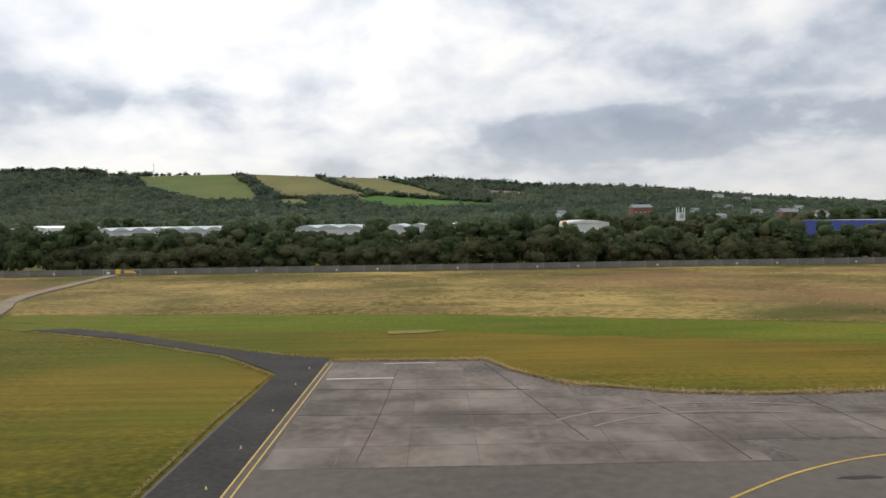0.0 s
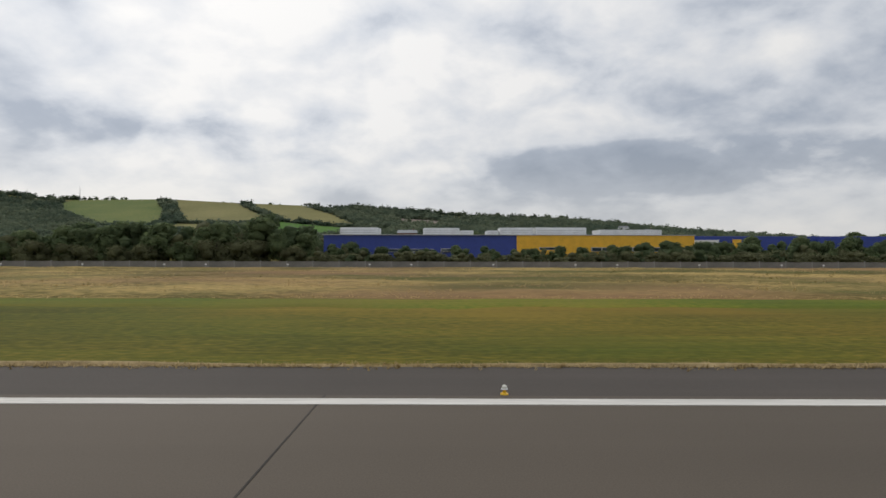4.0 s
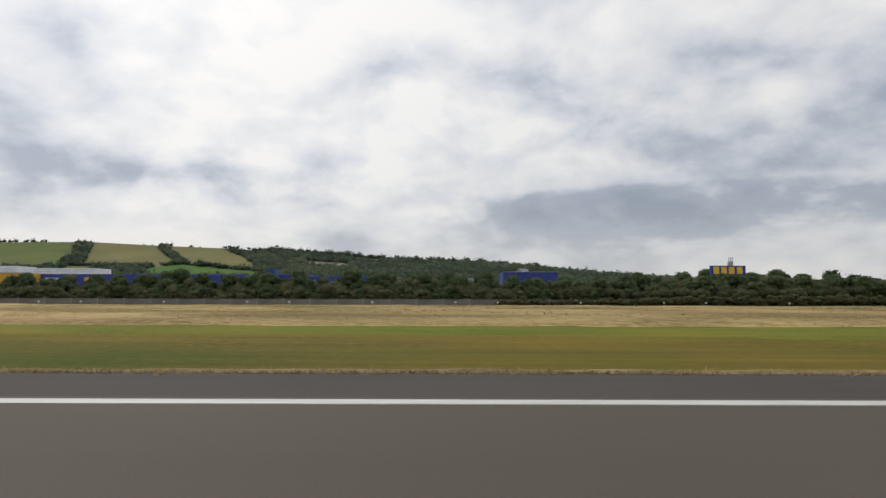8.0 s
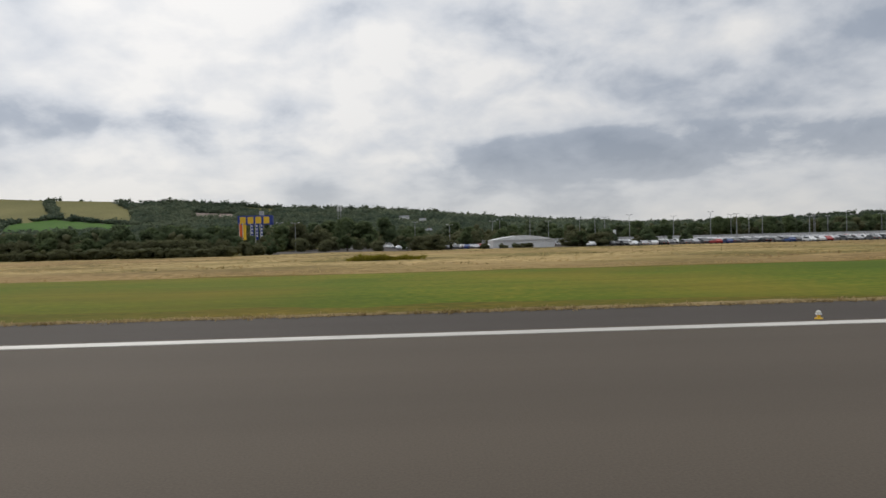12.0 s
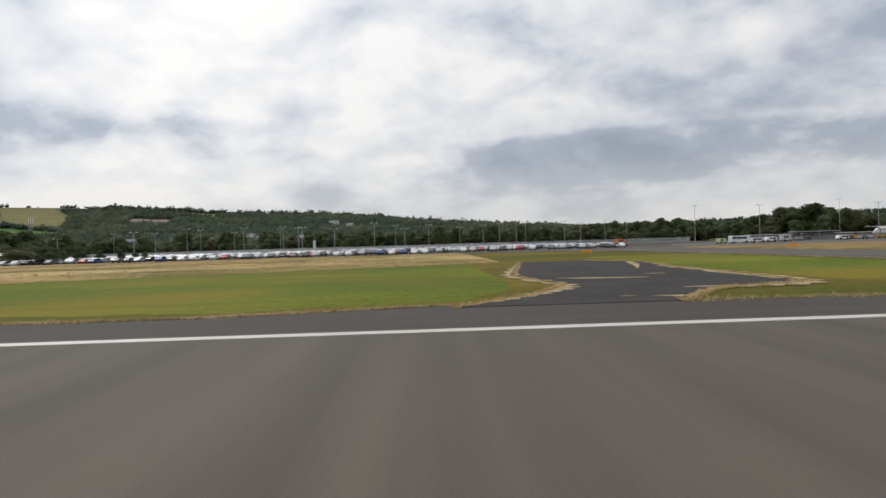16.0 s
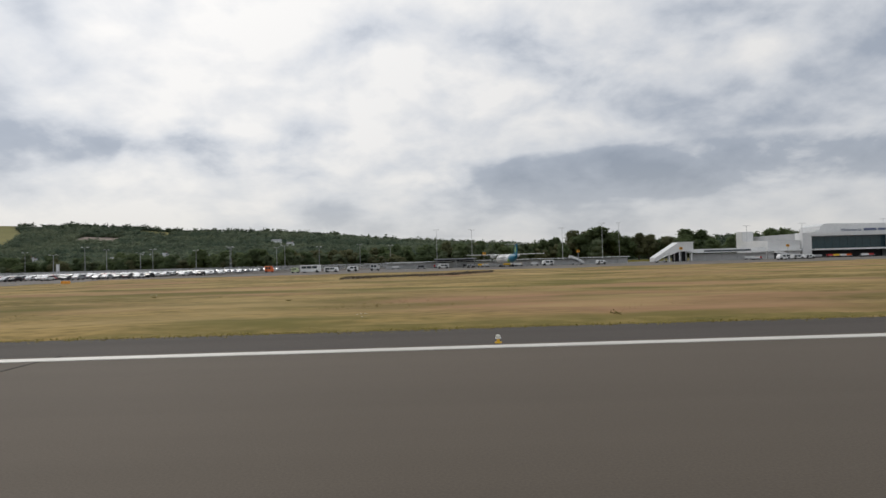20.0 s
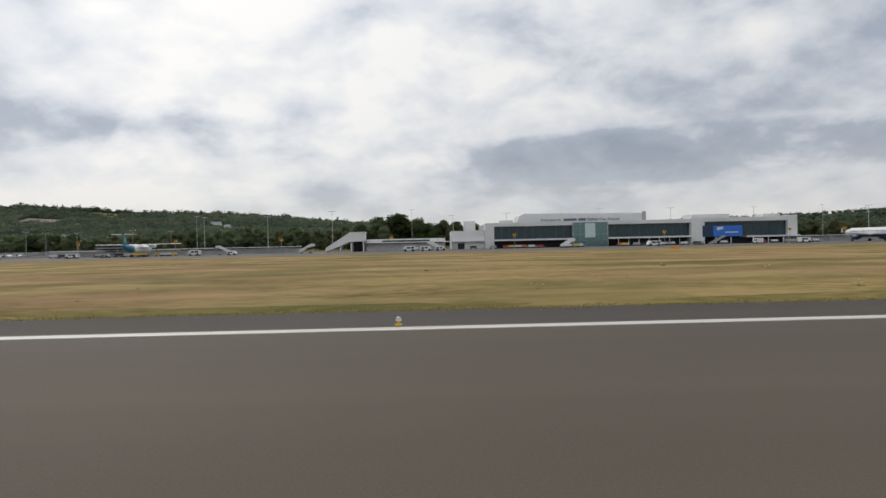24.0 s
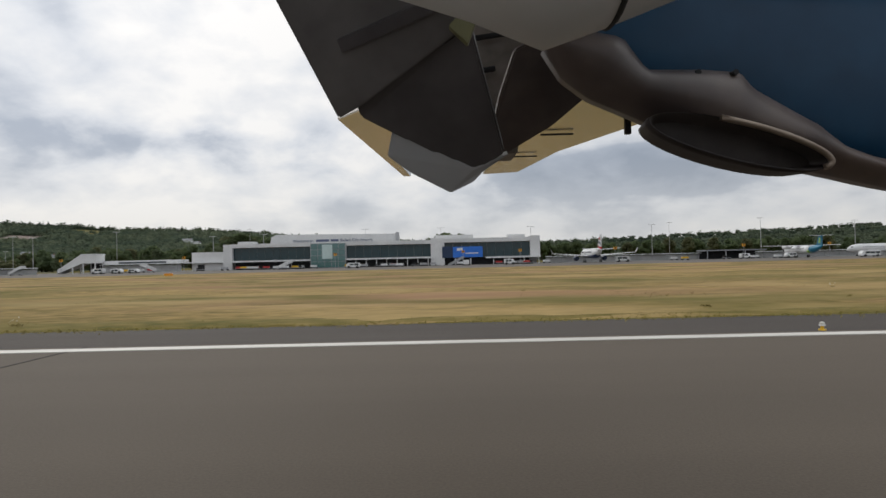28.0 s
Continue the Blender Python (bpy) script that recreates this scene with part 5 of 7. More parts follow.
for i in range(6):
    a = i * math.pi / 3
    part("antenna", boxes((0.75 * math.cos(a) - 0.12, 0.75 * math.cos(a) + 0.12, 0.75 * math.sin(a) - 0.08, 0.75 * math.sin(a) + 0.08, 13.6, 15.8), bevel=0.03), OFFWHITE, cell)
hill_mast = thing("radio_mast", "thin radio mast on the hilltop", "mast", at=(-622, 1135, float(land(-622, 1135))))
part("pole", rods(((0, 0, -1), (0, 0, 26), 0.6, 0.2), n=6), METAL, hill_mast)
for z in (8, 14, 20):
    part("guy_ring", rods(((0, 0, z), (0, 0, z + 0.4), 0.9), n=8), METAL, hill_mast)


# ---- sheds, houses and the store beyond the trees ----
def shed(name, x0, x1, y0, y1, h, bays, wall_m, roof_m, label, bow=1.0):
    root = thing(name, label, "building", at=(x0, y0, 0))
    w, d = x1 - x0, y1 - y0
    part("wall", boxes((0, w, 0, d, 0, h)), wall_m, root)
    for i in range(bays):
        a, b = w * i / bays, w * (i + 1) / bays
        o = [(a, h), (b, h)] + [(a + (b - a) * (1 - t), h + bow * math.sin(math.pi * t) + 0.05) for t in (0, 0.12, 0.25, 0.4, 0.5, 0.6, 0.75, 0.88, 1)]
        part("roof", prism(bmesh.new(), o, "y", -0.3, d + 0.3), roof_m, root)
    for i in range(bays):
        part("door", boxes((w * (i + 0.3) / bays, w * (i + 0.62) / bays, -0.12, -0.02, 0.1, h * 0.62)), GREYCLAD, root)
    return root


shed("warehouse", -229, -186, 196, 250, 6.1, 7, OFFWHITE, ROOFSHEET, "long white warehouse with a row of low curved roofs", 1.1)
shed("warehouse", -163, -104, 197, 250, 6.1, 8, OFFWHITE, ROOFSHEET, "long white warehouse with a row of low curved roofs", 1.0)
shed("warehouse", -85.6, -75.4, 136, 152, 7.0, 1, WHITE, WHITE, "white supermarket shed with a shallow curved roof", 0.7)
board = thing("shop_sign", "square yellow shop sign on the white shed", "sign", at=(-86.0, 135.85, 6.4))
part("panel", boxes((-0.6, 0.6, -0.08, 0.08, 0, 1.1)), SIGNYEL, board)
part("disc", rods(((0, -0.12, 0.55), (0, -0.07, 0.55), 0.42), n=20), RED, board)
shed("warehouse", -262, -250, 205, 240, 7.4, 1, WHITE, WHITE, "white shed with a shallow roof", 0.8)
shed("warehouse", 336, 349, 119, 128, 1.6, 1, OFFWHITE, WHITE, "low white shed beside the car park", 0.9)
tower = thing("white_tower", "white boxy service tower with corner posts", "tower", at=(-29.5, 210.6, 0))
part("body", boxes((-1.15, 1.15, -1.15, 1.15, 0, 9.6)), WHITE, tower)
for sx in (-1, 1):
    for sy in (-1, 1):
        part("corner_post", boxes((sx * 1.05 - 0.12, sx * 1.05 + 0.12, sy * 1.05 - 0.12, sy * 1.05 + 0.12, 9.6, 11.5)), WHITE, tower)
part("panel", boxes((-0.65, 0.65, -1.27, -1.15, 7.6, 9.3)), GREYCLAD, tower)


def house(x, y, w, d, h, wall_m, label, rise=1.8, turn=0.0):
    root = thing("house", label, "house", "houses on the hillside", (x, y, float(land(x, y))))
    part("wall", boxes((-w / 2, w / 2, -d / 2, d / 2, -3, h)), wall_m, root)
    part("roof", prism(bmesh.new(), [(-d / 2 - 0.4, h - 0.1), (d / 2 + 0.4, h - 0.1), (0, h + rise)], "x", -w / 2 - 0.3, w / 2 + 0.3), ROOFGREY, root)
    k = max(2, int(w / 3))
    for i in range(k):
        cx = -w / 2 + w * (i + 0.5) / k
        wdw = part("window", boxes((cx - 0.45, cx + 0.45, -d / 2 - 0.05, -d / 2 + 0.05, h * 0.45, h * 0.8)), WHITE, root)
        part("pane", boxes((cx - 0.36, cx + 0.36, -d / 2 - 0.08, -d / 2 - 0.04, h * 0.48, h * 0.77)), GLASS, wdw)
    part("chimney", boxes((w * 0.3, w * 0.3 + 0.6, -0.3, 0.3, h, h + rise + 0.9)), BRICK, root)
    root.rotation_euler.z = turn
    return root


house(16, 395, 12, 10, 14.2, BRICK, "red brick building above the trees", 2.0)
house(36, 330, 9, 7, 8.6, OFFWHITE, "white low building among trees", 1.0)
house(100, 340, 6, 6, 8.6, WHITE, "white house with a grey roof", 2.0)
house(86, 350, 8, 7, 10, BRICK, "brick house with a grey roof", 2.0)
house(305, 928, 14, 8, 9, WHITE, "white farmhouse on the wooded hillside", 2.6, 0.1)
house(332, 896, 9, 7, 8, OFFWHITE, "pale cottage on the wooded hillside", 2.2, -0.2)
house(-20.6, 470, 6, 6, 10.5, WHITE, "white house with a grey roof", 2.2, 0.2)
for i, (x, y) in enumerate(((175, 560), (230, 600), (260, 640), (300, 520), (330, 560), (215, 700), (350, 480), (140, 610))):
    house(x, y, rt.uniform(7, 12), 7, rt.uniform(6, 8), WHITE if i % 2 else OFFWHITE, "pale house among the hillside trees", 2.2, rt.uniform(-0.4, 0.4))

store = thing("furniture_store", "long blue and yellow clad retail warehouse with white roof units", "store", at=(22.3, 130.0, 0))
store.scale = (1.045, 1, 1.035)
part("blue_wall", boxes((-9, 32.2, 0, 80, 0, 6.05)), BLUE, store, "deep blue sheet cladding")
part("yellow_wall", boxes((32.2, 70, -0.25, 80, 0, 6.05)), YELLOW, store, "bright yellow sheet cladding")
part("blue_wall", boxes((70, 128, 3.5, 80, 0, 6.0)), BLUE, store, "deep blue sheet cladding")
part("sign_panel", boxes((79.7, 81.5, 3.1, 3.5, 3.4, 5.3)), YELLOW, store, "narrow yellow panel")
part("sign_panel", boxes((71.2, 76.6, 3.1, 3.5, 4.2, 5.2)), OFFWHITE, store, "long pale panel")
part("coping", boxes((-9.2, 70.2, -0.4, 0.1, 6.05, 6.2)), GREYCLAD, store)
part("roof", boxes((-8.9, 69.9, 0.25, 79.8, 6.04, 6.1)), ROOFGREY, store)
part("roof", boxes((70.15, 127.9, 3.8, 79.8, 5.99, 6.05)), ROOFGREY, store)
for a, b, z0, z1 in ((2, 14.5, 2.4, 3.1), (16, 19, 2.4, 3.2), (37, 42, 2.9, 3.5)):
    w = part("window", boxes((a, b, -0.32, -0.05, z0, z1)), GREYCLAD, store)
    part("pane", boxes((a + 0.15, b - 0.15, -0.36, -0.3, z0 + 0.1, z1 - 0.1)), GLASS, w)
w = part("window", boxes((48, 70, -0.6, -0.25, 2.6, 3.5)), GREYCLAD, store)
for i in range(10):
    part("pane", boxes((48.2 + i * 2.18, 50.1 + i * 2.18, -0.66, -0.58, 2.7, 3.4)), GLASS, w)
for a, b, h, y in ((-9.0, 0.4, 8.5, 22), (11.5, 20.5, 8.4, 22), (20.6, 24, 7.8, 23), (27.3, 30.2, 7.8, 23), (30.5, 38.6, 8.5, 22), (39.5, 52, 8.6, 23), (55.4, 71, 8.1, 24)):
    u = part("roof_unit", boxes((a, b, y, y + 8, 6.0, h), bevel=0.08), WHITE, store, "white louvred plant housing")
    for i in range(3):
        part("louvre", boxes((a + 0.3, b - 0.3, y - 0.08, y + 0.02, 6.6 + i * 0.6, 6.66 + i * 0.6)), GREYCLAD, u)
store2 = thing("furniture_store", "blue clad upper block of the retail warehouse", "store", at=(199.5, 124, 0))
part("blue_wall", boxes((0, 11.6, 0, 9, 0, 6.6)), BLUE, store2)
part("coping", boxes((-0.1, 11.7, -0.15, 0.1, 6.6, 6.7)), GREYCLAD, store2)
part("stair_tower", boxes((-51.3, -49.4, 4, 7, 0, 7.3)), BLUE, store2)
part("link", boxes((-75, -28, 6, 20, 0, 5.7)), BLUE, store2)
# the sign tower: blue board with a yellow plain device
sign = thing("store_sign", "large blue sign board with plain yellow shapes on a tall frame", "sign", at=(267.1, 179.5, 0))
part("board", boxes((0, 10.4, 0, 1.2, 7.9, 10.75), bevel=0.06), BLUE, sign)
for a in (0.7, 3.0, 5.3, 7.7):
    part("device", boxes((a, a + 1.7, -0.12, 0.02, 8.3, 10.35), bevel=0.05), SIGNYEL, sign)
for a in (1.2, 9.4):
    part("leg", boxes((a, a + 0.4, 0.3, 0.9, 0, 7.9)), METAL, sign)
part("lift_house", boxes((6.1, 7.3, 1.3, 2.6, 6, 12.1), bevel=0.05), GREYCLAD, sign)
flags = thing("banner_poles", "row of flagpoles with yellow, red and blue vertical banners", "flags", at=(282.75, 123.7, 0))
for x, w, m in ((0.0, 0.62, ORANGE), (0.75, 0.7, SIGNYEL), (2.35, 0.6, BLUE), (3.4, 0.6, BLUE), (4.4, 0.5, BLUE)):
    pole = part("pole", rods(((x, 0, 0), (x, 0, 6.6), 0.06, 0.045), n=7), WHITE, flags)
    bm = bmesh.new()
    prism(bm, [(x + 0.07, 2.9), (x + w, 3.05), (x + w + 0.04, 6.2), (x + 0.07, 6.4)], "y", -0.03, 0.03)
    b = part("banner", bm, m, pole)
    if m == BLUE:
        for z in (3.6, 4.3, 5.0, 5.7):
            part("device", boxes((x + 0.2, x + 0.45, -0.05, 0.05, z, z + 0.4)), WHITE, b)


# ---- cars and vans ----
TAILRED = plain("tail_lamp_red", (0.3, 0.01, 0.01), 0.3)


def car(paint, label):
    k = 0.683
    root = thing("car", label, "car", "parked cars")
    o = [(-2.1, 0.35), (2.1, 0.35), (2.15, 0.75), (1.35, 0.95), (0.55, 1.42), (-0.95, 1.45), (-1.75, 1.0), (-2.15, 0.9)]
    bm = prism(bmesh.new(), [(a * k, b * k) for a, b in o], "y", -0.85 * k, 0.85 * k)
    bmesh.ops.bevel(bm, geom=bm.edges[:], offset=0.06, segments=1, affect="EDGES")
    part("body", bm, paint, root)
    g2 = [(-1.55, 1.02), (1.15, 1.02), (0.5, 1.36), (-0.9, 1.38)]
    part("window", prism(bmesh.new(), [(a * k, b * k) for a, b in g2], "y", -0.87 * k, 0.87 * k), GLASS, root)
    for y in (-0.58, 0.58):
        part("headlight", boxes(((2.08 * k, 2.16 * k, (y - 0.2) * k, (y + 0.2) * k, 0.6 * k, 0.74 * k)), bevel=0), GLASS, root)
        part("tail_light", boxes(((-2.16 * k, -2.1 * k, (y - 0.16) * k, (y + 0.16) * k, 0.66 * k, 0.82 * k)), bevel=0), TAILRED, root)
    for x in (-1.3, 1.3):
        for y in (-0.8, 0.8):
            part("wheel", rods(((x * k, (y - 0.1) * k, 0.32 * k), (x * k, (y + 0.1) * k, 0.32 * k), 0.32 * k), n=10), BLACK, root)
    return root


PAINT = [(plain("car_silver", (0.45, 0.46, 0.48), 0.3, 0.5), "silver parked hatchback car"), (WHITE, "white parked hatchback car"), (plain("car_black", (0.02, 0.02, 0.022), 0.25), "black parked hatchback car"),
         (plain("car_grey", (0.14, 0.145, 0.15), 0.3, 0.4), "dark grey parked hatchback car"), (plain("car_red", (0.35, 0.02, 0.02), 0.3), "red parked hatchback car"), (plain("car_blue", (0.02, 0.06, 0.2), 0.3), "blue parked hatchback car")]
CARS = [car(*p) for p in PAINT]
spots = []
for y in (101.0, 105.5):
    for i in range(46):
        x = 361 + i * 1.95
        if rt.random() < 0.62 and x < 447 - max(0, y - 86) * 0.7:
            spots.append((x + rt.uniform(-0.15, 0.15), y + rt.uniform(-0.3, 0.3)))
for y in (112.5, 117.0, 125.0, 129.5, 138.0, 143.0, 152.0, 157.0, 168.0, 182.0, 196.0):
    for i in range(80):
        x = 326 + i * 1.98
        if rt.random() < 0.47 and (y > 128 or x < 476) and x > 330 - (y - 110) * 0.1 and not (335 < x < 352 and y < 132):
            spots.append((x, y + rt.uniform(-0.3, 0.3)))
for j, c in enumerate(CARS):
    c.location, c.rotation_euler = (*spots[j], 0), (0, 0, 1.57)
for x, y in spots[len(CARS):296]:
    copy_thing(rt.choice((CARS[0],) * 4 + (CARS[1],) * 3 + (CARS[2], CARS[2], CARS[3], CARS[3], CARS[3], CARS[rt.choice((4, 5))])), pose(x, y, 0, 0, 0, rt.choice((90, 270)) + rt.uniform(-4, 4)))


def far_cars(places, paint, label):
    """The rest of the car park, too many to count: bodies in one mesh, their glass in another."""
    for nm, src, m in (("car_bodies", "body", paint), ("car_glass", "window", GLASS)):
        me = [o for o in CARS[0].children if o.name.startswith(src)][0].data
        co = np.array([v.co[:] for v in me.vertices])
        me.calc_loop_triangles()
        tri = np.array([t.vertices[:] for t in me.loop_triangles])
        V = [np.stack([x - k * co[:, 1] + c * co[:, 0], y + k * co[:, 0] + c * co[:, 1], co[:, 2]], 1) for x, y, k, c in places]
        mass(nm, np.concatenate(V), np.concatenate([tri + i * len(co) for i in range(len(V))]), m, label, "cars")


crowd = {0: [], 1: [], 3: []}
for y in np.arange(110.0, 206, 4.4):
    for i in range(94):
        x = 303 + i * 1.9 + rt.uniform(-0.2, 0.2)
        if rt.random() < 0.42 and (y > 128 or x < 436 + (y - 104) * 1.4) and x > 318 - (y - 110) * 0.1 and not (333 < x < 353 and y < 132) and not any(abs(x - a) < 1.5 and abs(y - b) < 3.1 for a, b in spots[:296]):
            crowd[rt.choice((0, 0, 0, 1, 1, 3, 3))].append((x, y, rt.choice((-1, 1)), rt.uniform(-0.06, 0.06)))
for j, lab in ((0, "close rows of silver parked cars"), (1, "close rows of white parked cars"), (3, "close rows of dark grey parked cars")):
    far_cars(crowd[j], PAINT[j][0], lab)
park_fence = thing("palisade_fence", "pale grey steel palisade fence round the car park", "fence", at=(300, 231, 0))
me_rail = mesh_of(boxes((0, 5, -0.02, 0.02, 0.35, 0.42), (0, 5, -0.02, 0.02, 1.25, 1.32), *[(0.1 + i * 0.2, 0.2 + i * 0.2, -0.05, -0.02, 0.05, 1.6) for i in range(25)]), "panel", PALE)
me_post = mesh_of(boxes((-0.06, 0.06, -0.06, 0.06, 0, 1.7)), "post", METAL)
for i in range(78):
    for nm, me in (("panel", me_rail), ("post", me_post)):
        o = new(nm, me)
        o.parent, o.location, o.scale = park_fence, ((i % 46) * 5, -22 if i < 46 else -60, 0), (1, 1, 1.06)
ticket = thing("white_column", "tall white service column in the car park", "column", at=(394.8, 222.5, 0))
part("body", boxes((-0.45, 0.45, -0.45, 0.45, 0, 4.3), bevel=0.1), WHITE, ticket)
part("cap", boxes((-0.5, 0.5, -0.5, 0.5, 4.3, 4.5)), GREYCLAD, ticket)


def van(name, length, h, paint, label, at, turn, cab=True):
    """Box-bodied van, bus or truck."""
    root = thing(name, label, name.replace("_", " "), "apron vehicles", at)
    L, W = length, 1.45
    o = [(-L / 2, 0.25), (L / 2, 0.25), (L / 2, h * 0.55), (L / 2 - h * (0.28 if cab else 0.05), h), (-L / 2, h)]
    bm = prism(bmesh.new(), o, "y", -W / 2, W / 2)
    bmesh.ops.bevel(bm, geom=bm.edges[:], offset=0.05, segments=1, affect="EDGES")
    part("body", bm, paint, root)
    k = max(2, int(L / 1.1))
    for s in (-1, 1):
        for i in range(k):
            a = -L / 2 + 0.25 + i * (L - 0.9) / k
            part("window", boxes((a, a + (L - 0.9) / k - 0.14, min(s * W / 2, s * (W / 2 + 0.02)), max(s * W / 2, s * (W / 2 + 0.02)), h * 0.55, h * 0.86)), GLASS, root)
    for x in (-L * 0.32, L * 0.32):
        for y in (-W / 2 + 0.1, W / 2 - 0.1):
            part("wheel", rods(((x, y - 0.1, 0.3), (x, y + 0.1, 0.3), 0.3), n=12), BLACK, root)
    root.rotation_euler.z = radians(turn)
    return root


LIMEWHITE = plain("lime_white_paint", (0.52, 0.60, 0.36), 0.4)
van("bus", 4.3, 1.7, WHITE, "white airside passenger bus", (505.5, 126, 0), 3, False)
van("van", 3.0, 1.1, WHITE, "low white airside pickup van beside the bus", (509.9, 126.5, 0), -2)
van("truck", 2.3, 1.7, ORANGE, "orange box truck on the apron road", (488.6, 157, 0), 10)
van("van", 1.7, 1.2, LIMEWHITE, "pale green and white airport van on the apron", (501.9, 127, 0), 12)
for x, y, L, h, m, lab in ((514.2, 129, 2.4, 1.2, WHITE, "white pickup on the apron road"), (519.0, 131, 2.2, 1.5, PALE, "pale grey box truck on the apron"), (534.5, 134, 2.6, 1.1, WHITE, "white service van on the apron"), (541, 136, 1.7, 0.9, GREYCLAD, "grey airport tug on the apron"), (571, 133, 2.0, 1.0, WHITE, "white belt loader on the apron")):
    van("van", L, h, m, lab, (x, y, 0), 180 if L > 2.3 else 4)
for x, y, L, h, a, lab in ((611.5, 129, 2.6, 1.25, 180, "white high-loader van on the apron"), (615.2, 130, 2.4, 1.1, 0, "white service van on the apron"), (618.5, 131, 2.2, 1.0, 0, "small white service van"), (668, 133, 3.0, 1.25, 180, "white service van on the apron"), (694, 136, 2.4, 1.3, 90, "white service van on the apron"), (704, 134, 2.4, 1.3, 0, "white service van on the apron"), (731, 137, 3.3, 1.3, 0, "white service truck on the apron"), (560, 140, 2.7, 1.3, 180, "white service van on the apron"), (764, 146, 2.4, 1.3, 0, "white service van on the apron"), (772, 140, 2.4, 1.3, 180, "white service van on the apron"), (783, 128, 4.2, 1.35, 180, "white aircraft tug on the apron")):
    van("van", L, h, WHITE, lab, (x, y, 0), a)


def trolley(at, m, label):
    root = thing("baggage_trolley", label, "trolley", "baggage trolleys", at)
    part("deck", boxes((-1.0, 1.0, -0.5, 0.5, 0.3, 0.4)), METAL, root)
    part("load", boxes((-0.85, 0.75, -0.42, 0.42, 0.4, 0.85), bevel=0.06), m, root)
    for x in (-0.7, 0.7):
        for y in (-0.42, 0.42):
            part("wheel", rods(((x, y - 0.05, 0.16), (x, y + 0.05, 0.16), 0.16), n=8), BLACK, root)
    return root


for i in range(50):
    x = rt.choice((rt.uniform(522, 553), rt.uniform(540, 560), rt.uniform(640, 655), rt.uniform(664, 686), rt.uniform(597, 630), rt.uniform(700, 716), rt.uniform(745, 775)))
    trolley((x, rt.uniform(139, 148), 0), rt.choice((WHITE, GREYCLAD, BLACK, RED, WHITE, SIGNYEL)), "loaded baggage trolley on the apron")


for x, y, m in ((632.5, 150, GREYCLAD), (636, 150.5, RED), (637.3, 150.3, SIGNYEL), (639, 150, WHITE), (640.4, 150.2, ORANGE), (652, 150.5, GREYCLAD), (655.2, 151, WHITE), (665.6, 150, ORANGE), (667, 150.4, WHITE), (672, 150.8, BLACK), (676, 150.2, RED), (686, 150.5, GREYCLAD), (693, 151, WHITE), (703, 150.6, RED), (706, 150.3, WHITE), (612.5, 146.5, WHITE), (615, 146.8, RED)):
    trolley((x, y, 0), m, "loaded baggage trolley before the terminal")


def air_stairs(at, turn):
    root = thing("air_stairs", "white mobile passenger stairs", "stairs", "mobile stairs", at)
    bm = prism(bmesh.new(), [(-2.2, 0.45), (-1.6, 0.45), (1.6, 2.25), (2.4, 2.25), (2.4, 2.1), (1.7, 2.1)], "y", -0.55, 0.55)
    part("flight", bm, WHITE, root)
    for s in (-0.55, 0.55):
        part("side_panel", prism(bmesh.new(), [(-2.2, 0.5), (1.5, 2.3), (2.4, 2.3), (2.4, 2.9), (1.4, 2.9), (-2.2, 1.1)], "y", s - 0.03, s + 0.03), OFFWHITE, root)
    part("chassis", boxes((-2.3, 1.8, -0.5, 0.5, 0.25, 0.45)), GREYCLAD, root)
    for x in (-1.5, 1.2):
        for y in (-0.5, 0.5):
            part("wheel", rods(((x, y - 0.06, 0.24), (x, y + 0.06, 0.24), 0.24), n=8), BLACK, root)
    for p in ((2.0, -0.4), (2.0, 0.4)):
        part("prop", rods(((p[0], p[1], 0.3), (p[0], p[1], 2.15), 0.05), n=6), METAL, root)
    root.rotation_euler.z = radians(turn)
    root.scale = (0.78, 0.78, 0.78)
    return root


for x, y, a in ((587, 138, 0), (617.5, 140, 190), (650, 142, 20), (567, 140, 180)):
    air_stairs((x, y, 0), a)


STANDYEL = plain("stand_sign_amber", (0.72, 0.34, 0.02), 0.5)


def stand_sign(x, y):
    root = thing("stand_sign", "yellow aircraft stand sign on a thin post", "sign", "stand signs", (x, y, 0))
    part("post", rods(((0, 0, 0), (0, 0, 2.9), 0.05), n=6), METAL, root)
    b = part("board", boxes((-0.32, 0.32, -0.1, 0.1, 2.85, 3.4), bevel=0.03), STANDYEL, root)
    part("bar", boxes((-0.09, 0.09, -0.13, -0.08, 3.0, 3.36)), BLACK, b)
    return root


for x in (543, 563, 585, 608, 634, 666, 693, 705, 725, 752, 770):
    stand_sign(x, 121)
for x, y in ((455.5, 66), (484.5, 70), (650.5, 76)):
    root = thing("guidance_sign", "low orange-yellow taxiway guidance sign", "sign", "guidance signs", (x, y, 0))
    part("board", boxes((-0.6, 0.6, -0.08, 0.08, 0.14, 0.5), bevel=0.03), plain("guidance_yellow", (0.75, 0.33, 0.03), 0.5), root)
    for s in (-0.45, 0.45):
        part("foot", boxes((s - 0.05, s + 0.05, -0.05, 0.05, 0, 0.16)), METAL, root)


